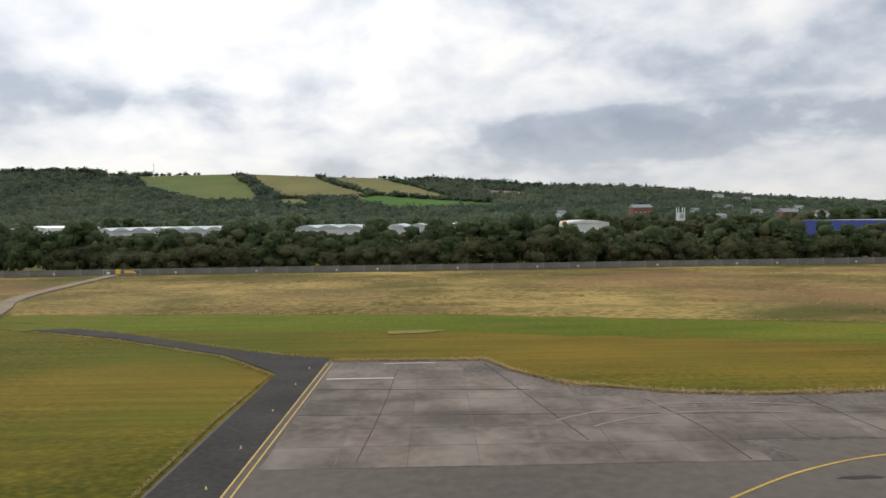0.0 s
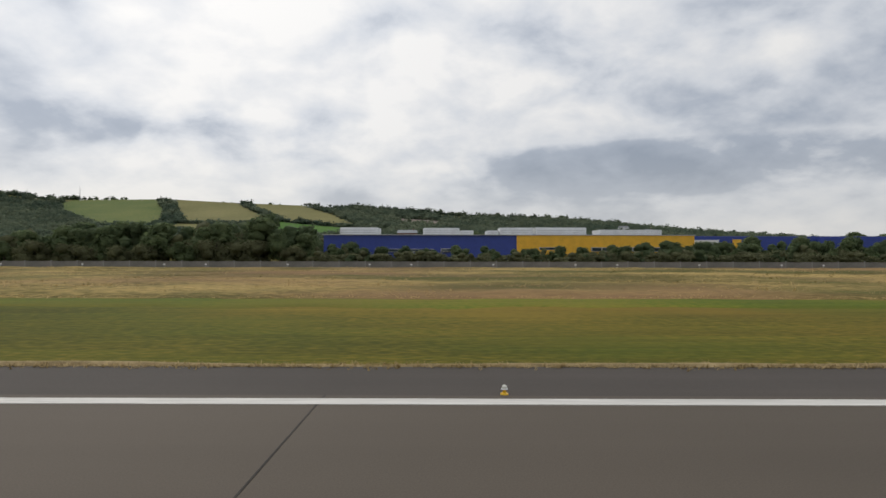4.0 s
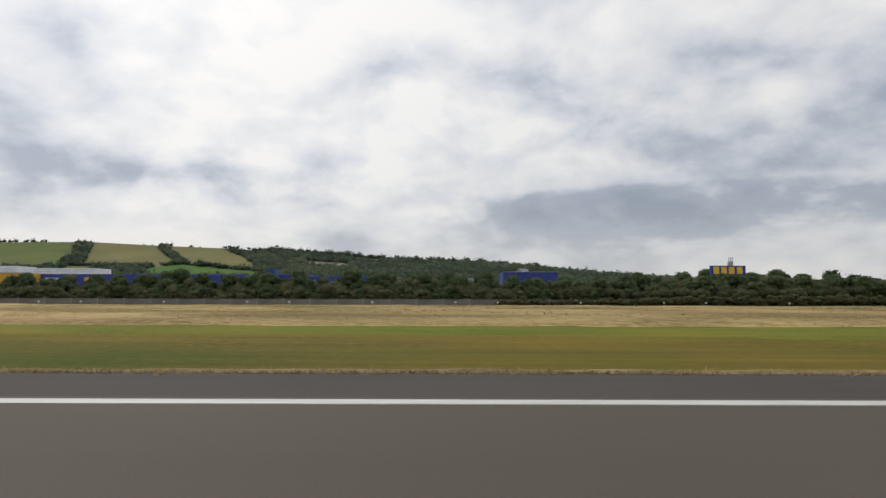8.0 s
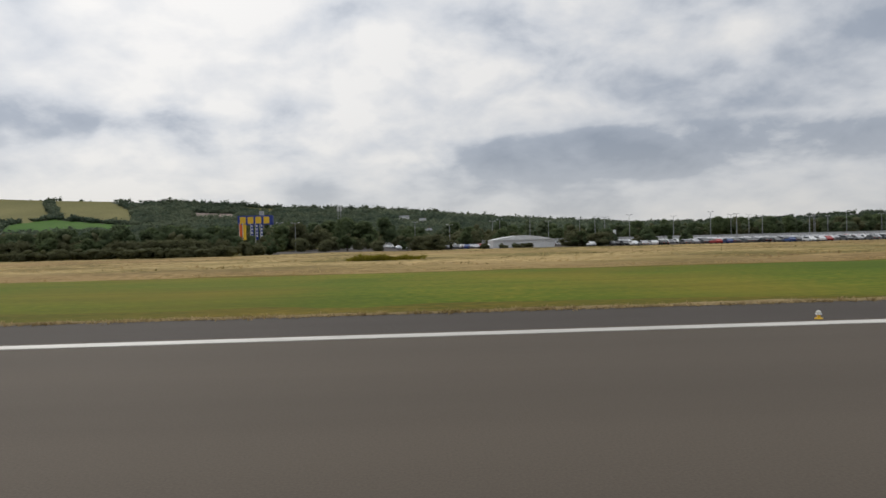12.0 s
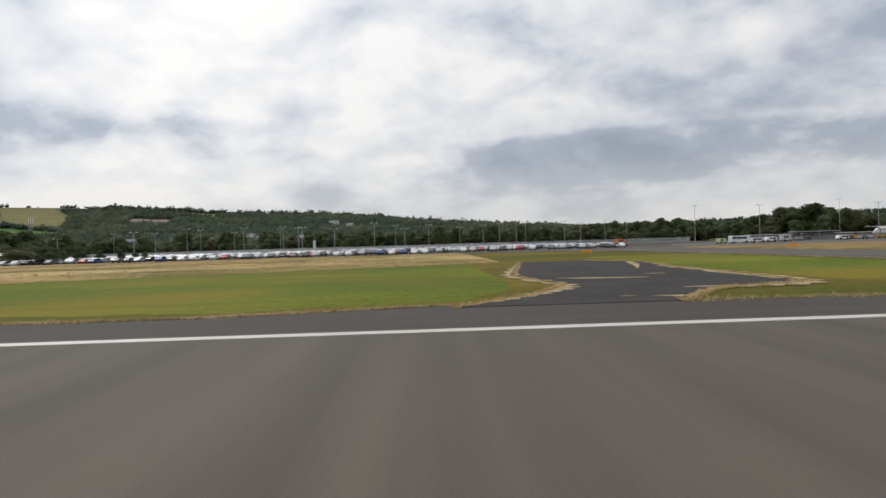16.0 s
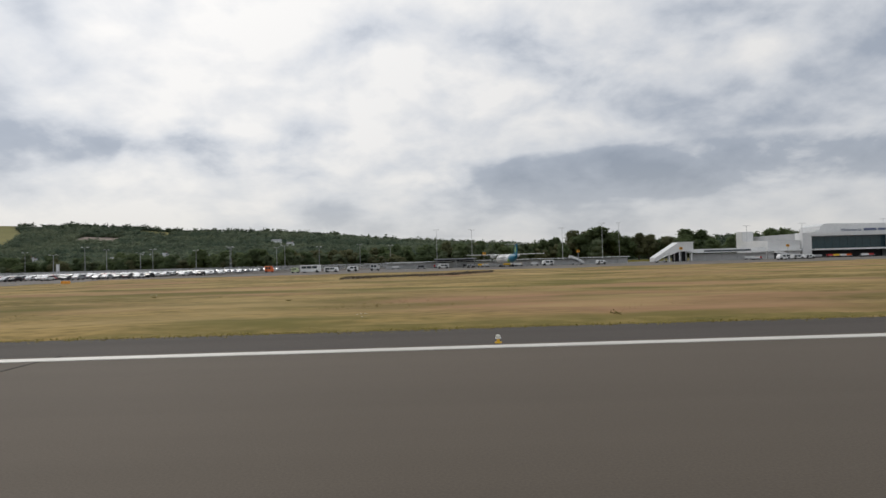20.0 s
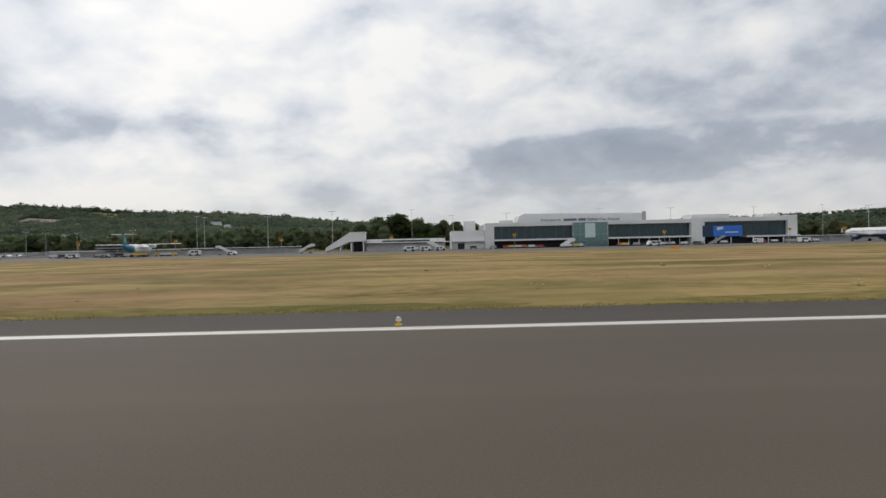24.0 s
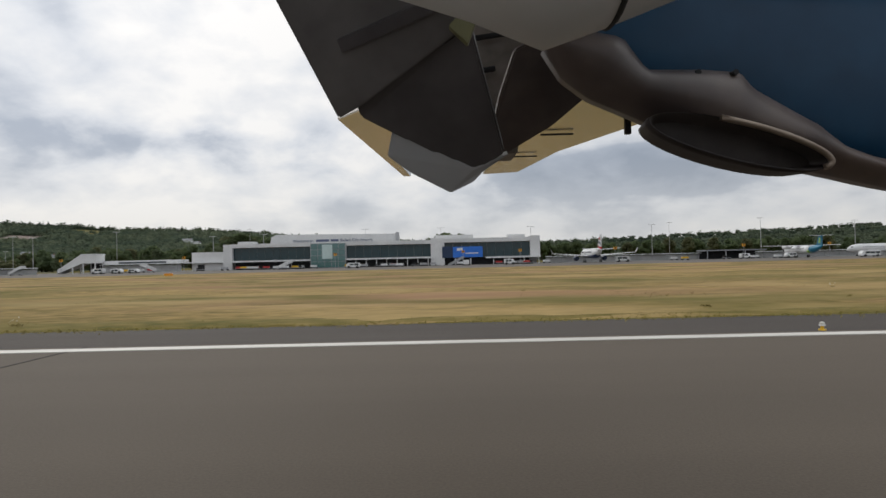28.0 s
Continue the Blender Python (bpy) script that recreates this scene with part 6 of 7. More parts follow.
# ---- terminal ----
T_Y = 154.0
term = thing("terminal", "long white airport terminal with dark ribbon windows", "terminal", at=(630.8, T_Y, 0))
W = 83.3
part("back_block", boxes((0.4, W - 0.4, 3.0, 26, 0, 6.6)), GREYCLAD, term)
part("end_pier", boxes((0, 2.4, -0.3, 3.4, 0, 6.7), bevel=0.05), OFFWHITE, term)
part("end_pier", boxes((W - 2.6, W, -0.3, 3.4, 1.6, 7.3), bevel=0.05), OFFWHITE, term)
part("end_pier", boxes((54.6, 58.2, -0.6, 3.4, 0, 7.2), bevel=0.05), OFFWHITE, term)
part("parapet", boxes((2.4, 54.6, -0.3, 3.2, 5.75, 6.75), bevel=0.04), OFFWHITE, term)
part("parapet", boxes((58.2, W - 2.6, -0.3, 3.2, 5.9, 7.0), bevel=0.04), OFFWHITE, term)
part("canopy", boxes((2.4, 23.1, -1.6, 2.9, 1.95, 2.35)), WHITE, term)
part("canopy", boxes((32.4, 54.6, -1.6, 2.9, 1.95, 2.35)), WHITE, term)
part("canopy", boxes((69, W, -1.6, 2.9, 1.6, 2.0)), WHITE, term)
part("under_wall", boxes((2.4, 54.6, 2.2, 3.0, 0, 1.95)), DARK, term, "dark recessed ground floor")
part("under_wall", boxes((58.2, W - 2.6, 2.2, 3.0, 0, 1.9)), DARK, term, "dark recessed ground floor")
for x0, x1, z0, z1 in ((2.4, 23.1, 2.35, 5.75), (32.4, 54.6, 2.35, 5.75), (58.2, W - 2.6, 2.0, 5.9)):
    band = part("window_band", boxes((x0, x1, 0.9, 3.0, z0, z1)), ROOFGREY, term, "dark ribbon window")
    k = int((x1 - x0) / 2.05)
    for i in range(k):
        a, b = x0 + (x1 - x0) * i / k + 0.03, x0 + (x1 - x0) * (i + 1) / k - 0.03
        part("pane", boxes((a, b, 0.8, 0.92, z0 + 0.12, z1 - 0.1)), GLASS_B, band)
hall = part("glass_entrance", boxes((23.1, 32.4, -1.0, 3.0, 0, 6.5)), GREYCLAD, term, "projecting teal glass entrance bay")
for i in range(5):
    for j in range(4):
        part("pane", boxes((23.25 + i * 1.8, 24.95 + i * 1.8, -1.1, -0.98, 0.15 + j * 1.58, 1.62 + j * 1.58)), GLASS_T, hall)
part("notice", boxes((26.2, 28.9, -1.2, -1.1, 2.4, 6.1)), plain("pale_notice", (0.55, 0.68, 0.66), 0.5), hall)
for x in np.arange(35, 54, 2.7):
    part("column", rods(((float(x), -1.3, 0), (float(x), -1.3, 1.95), 0.09), n=8), WHITE, term)
for x in (61, 65, 71, 75, 79, 82.8):
    part("column", rods(((x, -1.0, 0), (x, -1.0, 1.7), 0.14), n=8), WHITE, term)
upper = part("upper_storey", prism(bmesh.new(), [(9.9, 6.6), (45.2, 6.6), (45.2, 9.0), (11.8, 9.4), (10.3, 8.7)], "y", 8.6, 18), OFFWHITE, term, "raised white roof storey")
part("end_fin", boxes((44.8, 45.7, 8.3, 9.0, 6.6, 9.4)), GREYCLAD, term)
part("plant_room", boxes((55.8, 65.9, 1.5, 8, 6.6, 7.95)), OFFWHITE, term)
part("plant_room", boxes((75, 79.6, 1.5, 6, 6.9, 7.75)), OFFWHITE, term)
part("plant_room", boxes((4.2, 7.6, 1.0, 5, 6.6, 7.4)), OFFWHITE, term)
banner = part("banner", boxes((60.4, 68.2, -0.8, -0.55, 1.95, 4.75)), plain("banner_blue", (0.02, 0.16, 0.62), 0.45), term, "bright blue advertising banner")
part("device", prism(bmesh.new(), [(61.4, 3.6), (63.0, 3.9), (63.0, 4.5), (61.5, 4.4)], "y", -0.86, -0.8), WHITE, banner)
part("text_bar", boxes((63.6, 67, -0.85, -0.8, 2.9, 3.15)), WHITE, banner)
part("left_panel", boxes((57.6, 60.4, -0.75, -0.5, 1.9, 4.9)), NAVY, term)
part("stairs", prism(bmesh.new(), [(59, 0.0), (60, 0.0), (63.4, 1.9), (63.4, 2.2), (62.6, 2.2), (59, 0.3)], "y", -1.4, -0.6), METAL, term)


def lettering(text, x, y, z, size, parent_thing):
    cu = bpy.data.curves.new("lettering", "FONT")
    cu.body, cu.size, cu.extrude = text, size, 0.03
    ob = new("lettering", cu)
    ob.matrix_world = pose(x, y, z, 90, 0, 0)
    me = bpy.data.meshes.new_from_object(ob.evaluated_get(bpy.context.evaluated_depsgraph_get()))
    bpy.data.objects.remove(ob)
    o = new("lettering", me)
    o.parent, o.matrix_basis = parent_thing, pose(x, y, z, 90, 0, 0)
    me.materials.append(plain("letter_blue", (0.10, 0.12, 0.2), 0.5))
    return o


lettering("Welcome to", 16.2, 8.52, 7.15, 1.12, term)
lettering("Belfast City Airport", 29.4, 8.52, 7.15, 1.12, term)
for a, b in ((22.7, 26.3), (26.8, 28.9)):
    part("text_bar", boxes((a, b, 8.48, 8.58, 7.18, 7.82)), plain("letter_blue", (0.10, 0.12, 0.2), 0.5), term)

annex = thing("terminal_annex", "low white annex at the end of the terminal", "building", at=(620.4, T_Y + 1, 0))
part("wall", boxes((1.6, 10.4, 0, 14, 0, 4.85), bevel=0.04), OFFWHITE, annex)
part("canopy", boxes((-0.4, 10.2, -1.2, 0, 2.0, 2.3)), WHITE, annex)
part("lift_tower", boxes((6.3, 9.7, 23, 27, 0, 8.2), bevel=0.05), OFFWHITE, annex)
part("back_wing", boxes((6.6, 10.3, 14, 23, 0, 5.2), bevel=0.05), OFFWHITE, annex)
part("door", boxes((3.2, 5.0, -0.08, 0, 0, 1.6)), DARK, annex)
ramp = thing("ramp_building", "white covered stair ramp standing on columns", "building", at=(583, 149.5, 0))
part("ramp", prism(bmesh.new(), [(6.6, 0.1), (6.6, 1.1), (12.7, 4.9), (16.6, 4.9), (16.6, 2.6), (12.9, 2.6)], "y", 0, 4.2), OFFWHITE, ramp)
part("roof_edge", boxes((12.7, 16.8, -0.1, 4.3, 4.85, 5.02)), WHITE, ramp)
for x in (10.4, 13.1, 16.2):
    for y in (0.3, 3.9):
        part("column", rods(((x, y, 0), (x, y, 2.7), 0.16), n=10), WHITE, ramp)
part("back_wall", boxes((12.6, 16.6, 4.2, 4.4, 0, 2.6)), DARK, ramp)


def covered_walk(x0, x1, y, label, glazed=False):
    root = thing("covered_walkway", label, "walkway", at=(x0, y, 0))
    L = x1 - x0
    h = 2.05 if glazed else 1.6
    part("wall", boxes((0, L, 1.0, 1.15, 0, h - 0.22)), PALE, root)
    part("roof", boxes((-0.1, L + 0.1, -0.6, 1.6, h, h + 0.17)), WHITE, root)
    if glazed:
        part("clerestory", boxes((0, L, 1.2, 6, 2.25, 3.1)), OFFWHITE, root)
        part("pane", boxes((4, L - 4, 1.05, 1.2, 2.35, 2.75)), GLASS, root)
    for i in range(int(L / 4) + 1):
        part("column", rods(((i * 4, -0.3, 0), (i * 4, -0.3, h), 0.06), n=6), METAL, root)
    return root


covered_walk(599.8, 620.2, 151.5, "long white covered walkway along the apron", True)
covered_walk(520, 583, 150.5, "long pale covered walkway with a grey wall")
covered_walk(716, 757, 156, "long pale covered walkway with a grey wall")
covered_walk(772, 840, 160, "long pale covered walkway with a grey wall")
hut = thing("apron_hut", "dark open-fronted apron shelter", "shelter", at=(757, 152, 0))
part("roof", boxes((-0.4, 15.4, -0.4, 6, 2.1, 2.4)), ROOFGREY, hut)
part("back_wall", boxes((0, 15, 5, 5.3, 0, 2.1)), DARK, hut)
for x in (0.2, 5, 10, 14.8):
    part("post", boxes((x - 0.1, x + 0.1, 0, 0.2, 0, 2.1)), METAL, hut)
hut = thing("apron_hut", "dark open-fronted apron shelter", "shelter", at=(533, 148, 0))
part("roof", boxes((-0.4, 10.4, -0.4, 5, 2.1, 2.4)), ROOFGREY, hut)
part("back_wall", boxes((0, 10, 4, 4.3, 0, 2.1)), DARK, hut)
for x in (0.2, 5, 9.8):
    part("post", boxes((x - 0.1, x + 0.1, 0, 0.2, 0, 2.1)), METAL, hut)


# ---- aircraft on stand ----
def tube(stations, n=20):
    """A body of rings along x: (x, half width, half height, middle z)."""
    bm = bmesh.new()
    rings = [[bm.verts.new((x, w * math.cos(2 * math.pi * i / n), zc + h * math.sin(2 * math.pi * i / n))) for i in range(n)] for x, w, h, zc in stations]
    for r, q in zip(rings, rings[1:]):
        for i in range(n):
            bm.faces.new((r[i], r[(i + 1) % n], q[(i + 1) % n], q[i]))
    bm.faces.new(rings[0]), bm.faces.new(rings[-1])
    bmesh.ops.recalc_face_normals(bm, faces=bm.faces[:])
    for f in bm.faces:
        f.smooth = len(f.verts) == 4
    return bm


def airfoil(root_le, root_chord, tip_le, tip_chord, thick=0.11, upright=False):
    """A tapered wing from root to tip: leading edges in metres, chord along -x."""
    prof = [(0, 0), (0.05, 0.45), (0.2, 0.6), (0.45, 0.52), (0.75, 0.25), (1, 0.03), (0.75, -0.15), (0.4, -0.36), (0.1, -0.32)]
    bm = bmesh.new()
    rings = []
    for (x, y, z), c in ((root_le, root_chord), (tip_le, tip_chord)):
        rings.append([bm.verts.new((x - a * c, y + (b * c * thick if upright else 0), z + (0 if upright else b * c * thick))) for a, b in prof])
    n = len(prof)
    for i in range(n):
        bm.faces.new((rings[0][i], rings[0][(i + 1) % n], rings[1][(i + 1) % n], rings[1][i]))
    bm.faces.new(rings[0]), bm.faces.new(rings[1])
    bmesh.ops.recalc_face_normals(bm, faces=bm.faces[:])
    return bm


def propeller(root, x, y, z, r, blades=6):
    hub = part("propeller", tube([(x + 0.45, 0.02, 0.02, z), (x + 0.3, 0.13, 0.13, z), (x, 0.2, 0.2, z)], 12), GREYCLAD, root)
    hub.data.transform(Matrix.Translation((0, y, 0)))
    for i in range(blades):
        a = 2 * math.pi * i / blades + 0.3
        d = Vector((0, math.cos(a), math.sin(a)))
        s = Vector((0.5, -math.sin(a) * 0.6, math.cos(a) * 0.6))
        bm = bmesh.new()
        o = Vector((x + 0.12, y, z))
        q = [o + d * 0.15 + s * 0.06, o + d * r * 0.5 + s * 0.13, o + d * r + s * 0.06, o + d * r - s * 0.06, o + d * r * 0.5 - s * 0.13, o + d * 0.15 - s * 0.06]
        f0, f1 = [bm.verts.new(p) for p in q], [bm.verts.new(p + Vector((0.03, 0, 0))) for p in q]
        bm.faces.new(f0), bm.faces.new(f1[::-1])
        for j in range(6):
            bm.faces.new((f0[j], f0[(j + 1) % 6], f1[(j + 1) % 6], f1[j]))
        part("blade", bm, BLACK, hub)


def wheel_set(root, x, y, z, r, name="landing_gear"):
    leg = part(name, rods(((x, y, r), (x, y, z), 0.07), n=8), METAL, root)
    for s in (-0.16, 0.16):
        part("tyre", rods(((x, y + s - 0.07, r), (x, y + s + 0.07, r), r), n=14), BLACK, leg)


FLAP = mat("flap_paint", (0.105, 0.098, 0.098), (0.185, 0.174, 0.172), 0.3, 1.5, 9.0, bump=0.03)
# the flap paint again, darker, with shade put into its colour
FLAPSHADE = mat("dark_flap_paint", (0.066, 0.060, 0.062), (0.12, 0.11, 0.112), 0.35, 1.8, 9.0, bump=0.03)
SOOT = mat("heat_stained_fairing", (0.085, 0.062, 0.055), (0.24, 0.185, 0.155), 0.4, 2.2, 7.0, bump=0.05, alt=[((0.05, 0.038, 0.036), 1.6, 0.7)])
BAYWALL = mat("primed_bay_wall", (0.16, 0.135, 0.115), (0.34, 0.29, 0.25), 0.6, 3.0, 12.0, bump=0.05)
SHINY = mat("polished_underside", (0.50, 0.47, 0.42), (0.66, 0.63, 0.58), 0.16, 1.2, 8.0, metal=1.0, bump=0.03)
COWL = mat("navy_cowling", (0.006, 0.042, 0.092), (0.011, 0.064, 0.132), 0.36, 1.0, 8.0, bump=0.02, spec=0.3)
SOOTY = mat("sooty_exhaust", (0.022, 0.016, 0.015), (0.06, 0.046, 0.041), 0.55, 4.0, 14.0, bump=0.05)
LIPMETAL = mat("worn_exhaust_metal", (0.20, 0.15, 0.115), (0.42, 0.34, 0.27), 0.38, 3.0, 14.0, metal=0.6, bump=0.03)


def panel(name, pts, push, material, parent, label="", bevel=0.006):
    """A plate of any tilt: its outline, and the way from its face to its back."""
    bm = bmesh.new()
    face = [bm.verts.new(p) for p in pts]
    back = [bm.verts.new(Vector(p) + Vector(push)) for p in pts]
    n = len(pts)
    bm.faces.new(face), bm.faces.new(back[::-1])
    for a in range(n):
        bm.faces.new((face[a], face[(a + 1) % n], back[(a + 1) % n], back[a]))
    bmesh.ops.recalc_face_normals(bm, faces=bm.faces[:])
    bmesh.ops.bevel(bm, geom=bm.edges[:], offset=bevel, segments=2, affect="EDGES", clamp_overlap=True)
    return part(name, bm, material, parent, label)


def shell(name, upper, lower, y_top, y_low, bulge, material, parent, label="", rows=9, thick=0.04):
    """A curved skin between an upper and a lower edge in (x, z), swelling outwards between them."""
    n = 4 * max(len(upper), len(lower))
    at = np.linspace(0, 1, n)
    up_xz, low_xz = (np.stack([np.interp(at, np.linspace(0, 1, len(e)), [p[k] for p in e]) for k in (0, 1)], 1) for e in (upper, lower))
    bm = bmesh.new()
    skins = []
    for back in (0, thick):
        skins.append([[bm.verts.new((*(up_xz[i] * (1 - t) + low_xz[i] * t)[:1], y_top + (y_low - y_top) * t - bulge * math.sin(math.pi * t) ** 0.8 + back, (up_xz[i] * (1 - t) + low_xz[i] * t)[1])) for t in np.linspace(0, 1, rows)] for i in range(n)])
    for g in skins:
        for i in range(n - 1):
            for j in range(rows - 1):
                bm.faces.new((g[i][j], g[i + 1][j], g[i + 1][j + 1], g[i][j + 1]))
    f, b = skins
    rim = [(i, 0) for i in range(n)] + [(n - 1, j) for j in range(1, rows)] + [(i, rows - 1) for i in range(n - 2, -1, -1)] + [(0, j) for j in range(rows - 2, 0, -1)]
    for (i, j), (k, m) in zip(rim, rim[1:] + rim[:1]):
        bm.faces.new((f[i][j], f[k][m], b[k][m], b[i][j]))
    bmesh.ops.recalc_face_normals(bm, faces=bm.faces[:])
    for q in bm.faces:
        q.smooth = True
    return part(name, bm, material, parent, label)


def swept(points, r, n=8):
    """A round rod bent along a line of points."""
    bm = bmesh.new()
    rings = []
    for i, p in enumerate(points):
        d = (points[min(i + 1, len(points) - 1)] - points[max(i - 1, 0)]).normalized()
        u = d.cross(Vector((0, 1, 0))).normalized()
        rings.append([bm.verts.new(p + r * (u * math.cos(2 * math.pi * k / n) + d.cross(u) * math.sin(2 * math.pi * k / n))) for k in range(n)])
    for a, b in zip(rings, rings[1:]):
        for k in range(n):
            bm.faces.new((a[k], a[(k + 1) % n], b[(k + 1) % n], b[k])).smooth = True
    bm.faces.new(rings[0]), bm.faces.new(rings[-1])
    bmesh.ops.recalc_face_normals(bm, faces=bm.faces[:])
    return bm


def drawn(m, outside, inside_rings, n=28):
    """An oval mouth: rings (depth, half length, half height) outside, and a wall that goes in to a floor."""
    bm = bmesh.new()
    rings = [[bm.verts.new(m @ Vector((a * math.cos(2 * math.pi * i / n), d, b * math.sin(2 * math.pi * i / n)))) for i in range(n)] for d, a, b in outside[::-1] + inside_rings]
    for r, q in zip(rings, rings[1:]):
        for i in range(n):
            bm.faces.new((r[i], r[(i + 1) % n], q[(i + 1) % n], q[i])).smooth = True
    bm.faces.new(rings[-1])
    bmesh.ops.recalc_face_normals(bm, faces=bm.faces[:])
    return bm


def landing_side(root):
    """The side that faces the terminal, flaps down: nacelle with stained tail fairing and oval exhaust, hinged flaps, fairings."""
    part("nacelle", tube([(5.0, 0.2, 0.22, 2.3), (4.8, 0.36, 0.42, 2.28), (3.6, 0.46, 0.56, 2.38), (2.6, 0.46, 0.5, 2.44)], 28), COWL, root, "glossy navy blue engine nacelle").data.transform(Matrix.Translation((0, 3.1, 0)))
    propeller(root, 4.9, 3.1, 2.3, 1.33)
    flat = lambda o, y: [(x, y, z) for x, z in o]
    side = shell("nacelle_side", [(1.42, 2.5), (1.6, 2.72), (2.1, 2.8), (3.0, 2.82), (3.7, 2.8)], [(1.46, 2.12), (1.75, 1.98), (2.05, 1.84), (2.75, 1.72), (3.7, 1.78)], 2.98, 2.82, 0.1, COWL, root, "glossy navy blue cowling side")
    part("cowl_seam", rods(((1.75, 2.778, 2.33), (2.2, 2.77, 2.31), 0.0035), ((2.2, 2.77, 2.31), (2.9, 2.772, 2.29), 0.0035), n=6), BLACK, side)
    fairing = shell("tail_fairing", [(1.30, 2.155), (1.37, 2.19), (1.50, 2.165), (1.556, 2.082), (1.70, 2.078), (1.788, 2.069), (1.82, 2.028), (1.90, 1.98), (1.964, 1.942), (2.015, 1.887), (2.10, 1.852), (2.5, 1.79)], [(1.30, 2.135), (1.345, 2.062), (1.41, 2.012), (1.50, 1.972), (1.60, 1.925), (1.68, 1.885), (1.76, 1.862), (1.83, 1.845), (1.914, 1.826), (2.0, 1.806), (2.09, 1.783), (2.5, 1.70)], 2.67, 2.66, 0.075, SOOT, root, "brown heat-stained tail fairing")
    for x, z in ((1.67, 2.062), (1.76, 2.06)):
        part("fastener", rods(((x, 2.632, z), (x, 2.665, z), 0.007), n=10), BLACK, fairing)
    tilt = Matrix.Translation((1.722, 2.545, 1.876)) @ Matrix.Rotation(radians(15.0), 4, "Y")
    oval = lambda a, rx, rz: (rx * math.cos(a), rz * math.sin(a))
    ex = part("exhaust", drawn(tilt, [(0.0, 0.210, 0.0425), (-0.006, 0.213, 0.0445), (0.03, 0.214, 0.046), (0.10, 0.205, 0.047)], [(0.0, 0.207, 0.040), (0.045, 0.19, 0.03)]), SOOTY, root, "dark oval exhaust mouth")
    # lip built only along the upper arc, in bright metal for its highlight
    arc = [tilt @ Vector((oval(radians(a), 0.208, 0.041)[0], -0.012, oval(radians(a), 0.208, 0.041)[1])) for a in range(-20, 115, 9)]
    bm = swept(arc, 0.0075)
    part("exhaust_lip", bm, LIPMETAL, ex, "worn brown metal lip, bright along its upper arc as a highlight")
    inner = panel("flap", [(0.478, 2.53, 2.6), (0.615, 2.74, 2.32), (0.745, 2.95, 2.04), (0.82, 2.92, 2.07), (1.13, 2.79, 2.25), (1.19, 2.54, 2.6)], (0, 0.1, 0.08), FLAP, root, "grey-brown lowered inboard flap")
    # end face turned from the light; its shade is painted in
    panel("flap_end", [(0.80, 2.93, 2.08), (1.13, 2.81, 2.26), (1.235, 3.02, 1.94), (1.14, 3.06, 1.885), (0.81, 2.96, 2.045)], (0, 0.06, 0.05), FLAPSHADE, inner, "end plate of the flap, shade painted into its colour")
    # thin dark plate that paints a streak of shade across the flap
    panel("flap_band", [(0.77, 2.80, 2.22), (0.78, 2.82, 2.19), (1.10, 2.74, 2.29), (1.09, 2.72, 2.32)], (0, 0.02, 0.015), FLAPSHADE, inner, "dark streak of painted shade on the flap", 0.002)
    panel("flap_edge", [(0.9, 2.99, 2.02), (1.14, 3.04, 1.9), (1.25, 3.03, 1.94), (1.17, 3.05, 1.89), (1.14, 3.06, 1.86), (1.07, 3.08, 1.83), (0.95, 3.05, 1.89), (0.88, 3.02, 1.94)], (0, 0.05, 0.02), GREYCLAD, inner, "pale grey trailing edge of the flap", 0.004)
    panel("flap_underside", [(0.57, 3.98, 2.27), (0.72, 3.7, 2.25), (0.81, 4.22, 2.28), (0.69, 5.4, 2.34), (0.73, 7.2, 2.43), (0.66, 7.2, 2.43)], (0, 0, 0.06), SHINY, root, "shiny metal underside of the outer flap", 0.004)
    bay = panel("flap_bay", flat([(1.19, 2.7), (1.5, 2.7), (1.46, 2.44), (1.38, 2.3), (1.33, 2.02), (1.2, 2.02), (1.18, 2.22), (1.15, 2.37)], 3.5), (0, 0.2, 0), BAYWALL, root, "brown shaded flap bay with ribs")
    for a, b in (((1.18, 2.45), (1.29, 2.465)), ((1.15, 2.32), (1.25, 2.335)), ((1.17, 2.225), (1.2, 2.235)), ((1.2, 2.185), (1.27, 2.17)), ((1.23, 2.12), (1.26, 2.09))):
        part("rib", rods(((a[0], 3.47, a[1]), (b[0], 3.47, b[1]), 0.011), n=6), BLACK, bay)
    panel("hinge_plate", flat([(1.07, 2.23), (1.12, 2.28), (1.15, 2.26), (1.12, 2.18)], 2.74), (0, 0.03, 0), plain("primer_yellow", (0.20, 0.19, 0.09), 0.5), root, "yellow-green primed hinge plate", 0.003)
    panel("gear_door", [(1.39, 3.23, 2.37), (1.42, 3.24, 2.34), (1.58, 3.3, 2.2), (1.44, 3.35, 2.09), (1.25, 3.39, 1.985), (1.22, 3.36, 2.06), (1.25, 3.3, 2.19), (1.30, 3.25, 2.33)], (0, 0.05, 0.02), SOOT, root, "dark brown fairing door")
    wing = panel("wing_underside", [(1.60, 3.5, 2.32), (1.69, 3.79, 2.33), (2.23, 4.55, 2.37), (1.95, 6.09, 2.45), (1.84, 7.9, 2.54), (1.47, 8.07, 2.55), (1.5, 6.05, 2.45), (1.62, 4.67, 2.38)], (0, 0, 0.14), SHINY, root, "shiny metal underside of the outer wing")
    for x, y, z in ((1.75, 5.0, 2.385), (1.7, 6.2, 2.445)):
        part("hatch_seam", boxes((x - 0.1, x + 0.1, y - 0.012, y + 0.012, z - 0.012, z - 0.004)), BLACK, wing)
    part("static_probe", boxes((2.09, 2.12, 4.7, 4.74, 2.315, 2.38)), BLACK, wing)
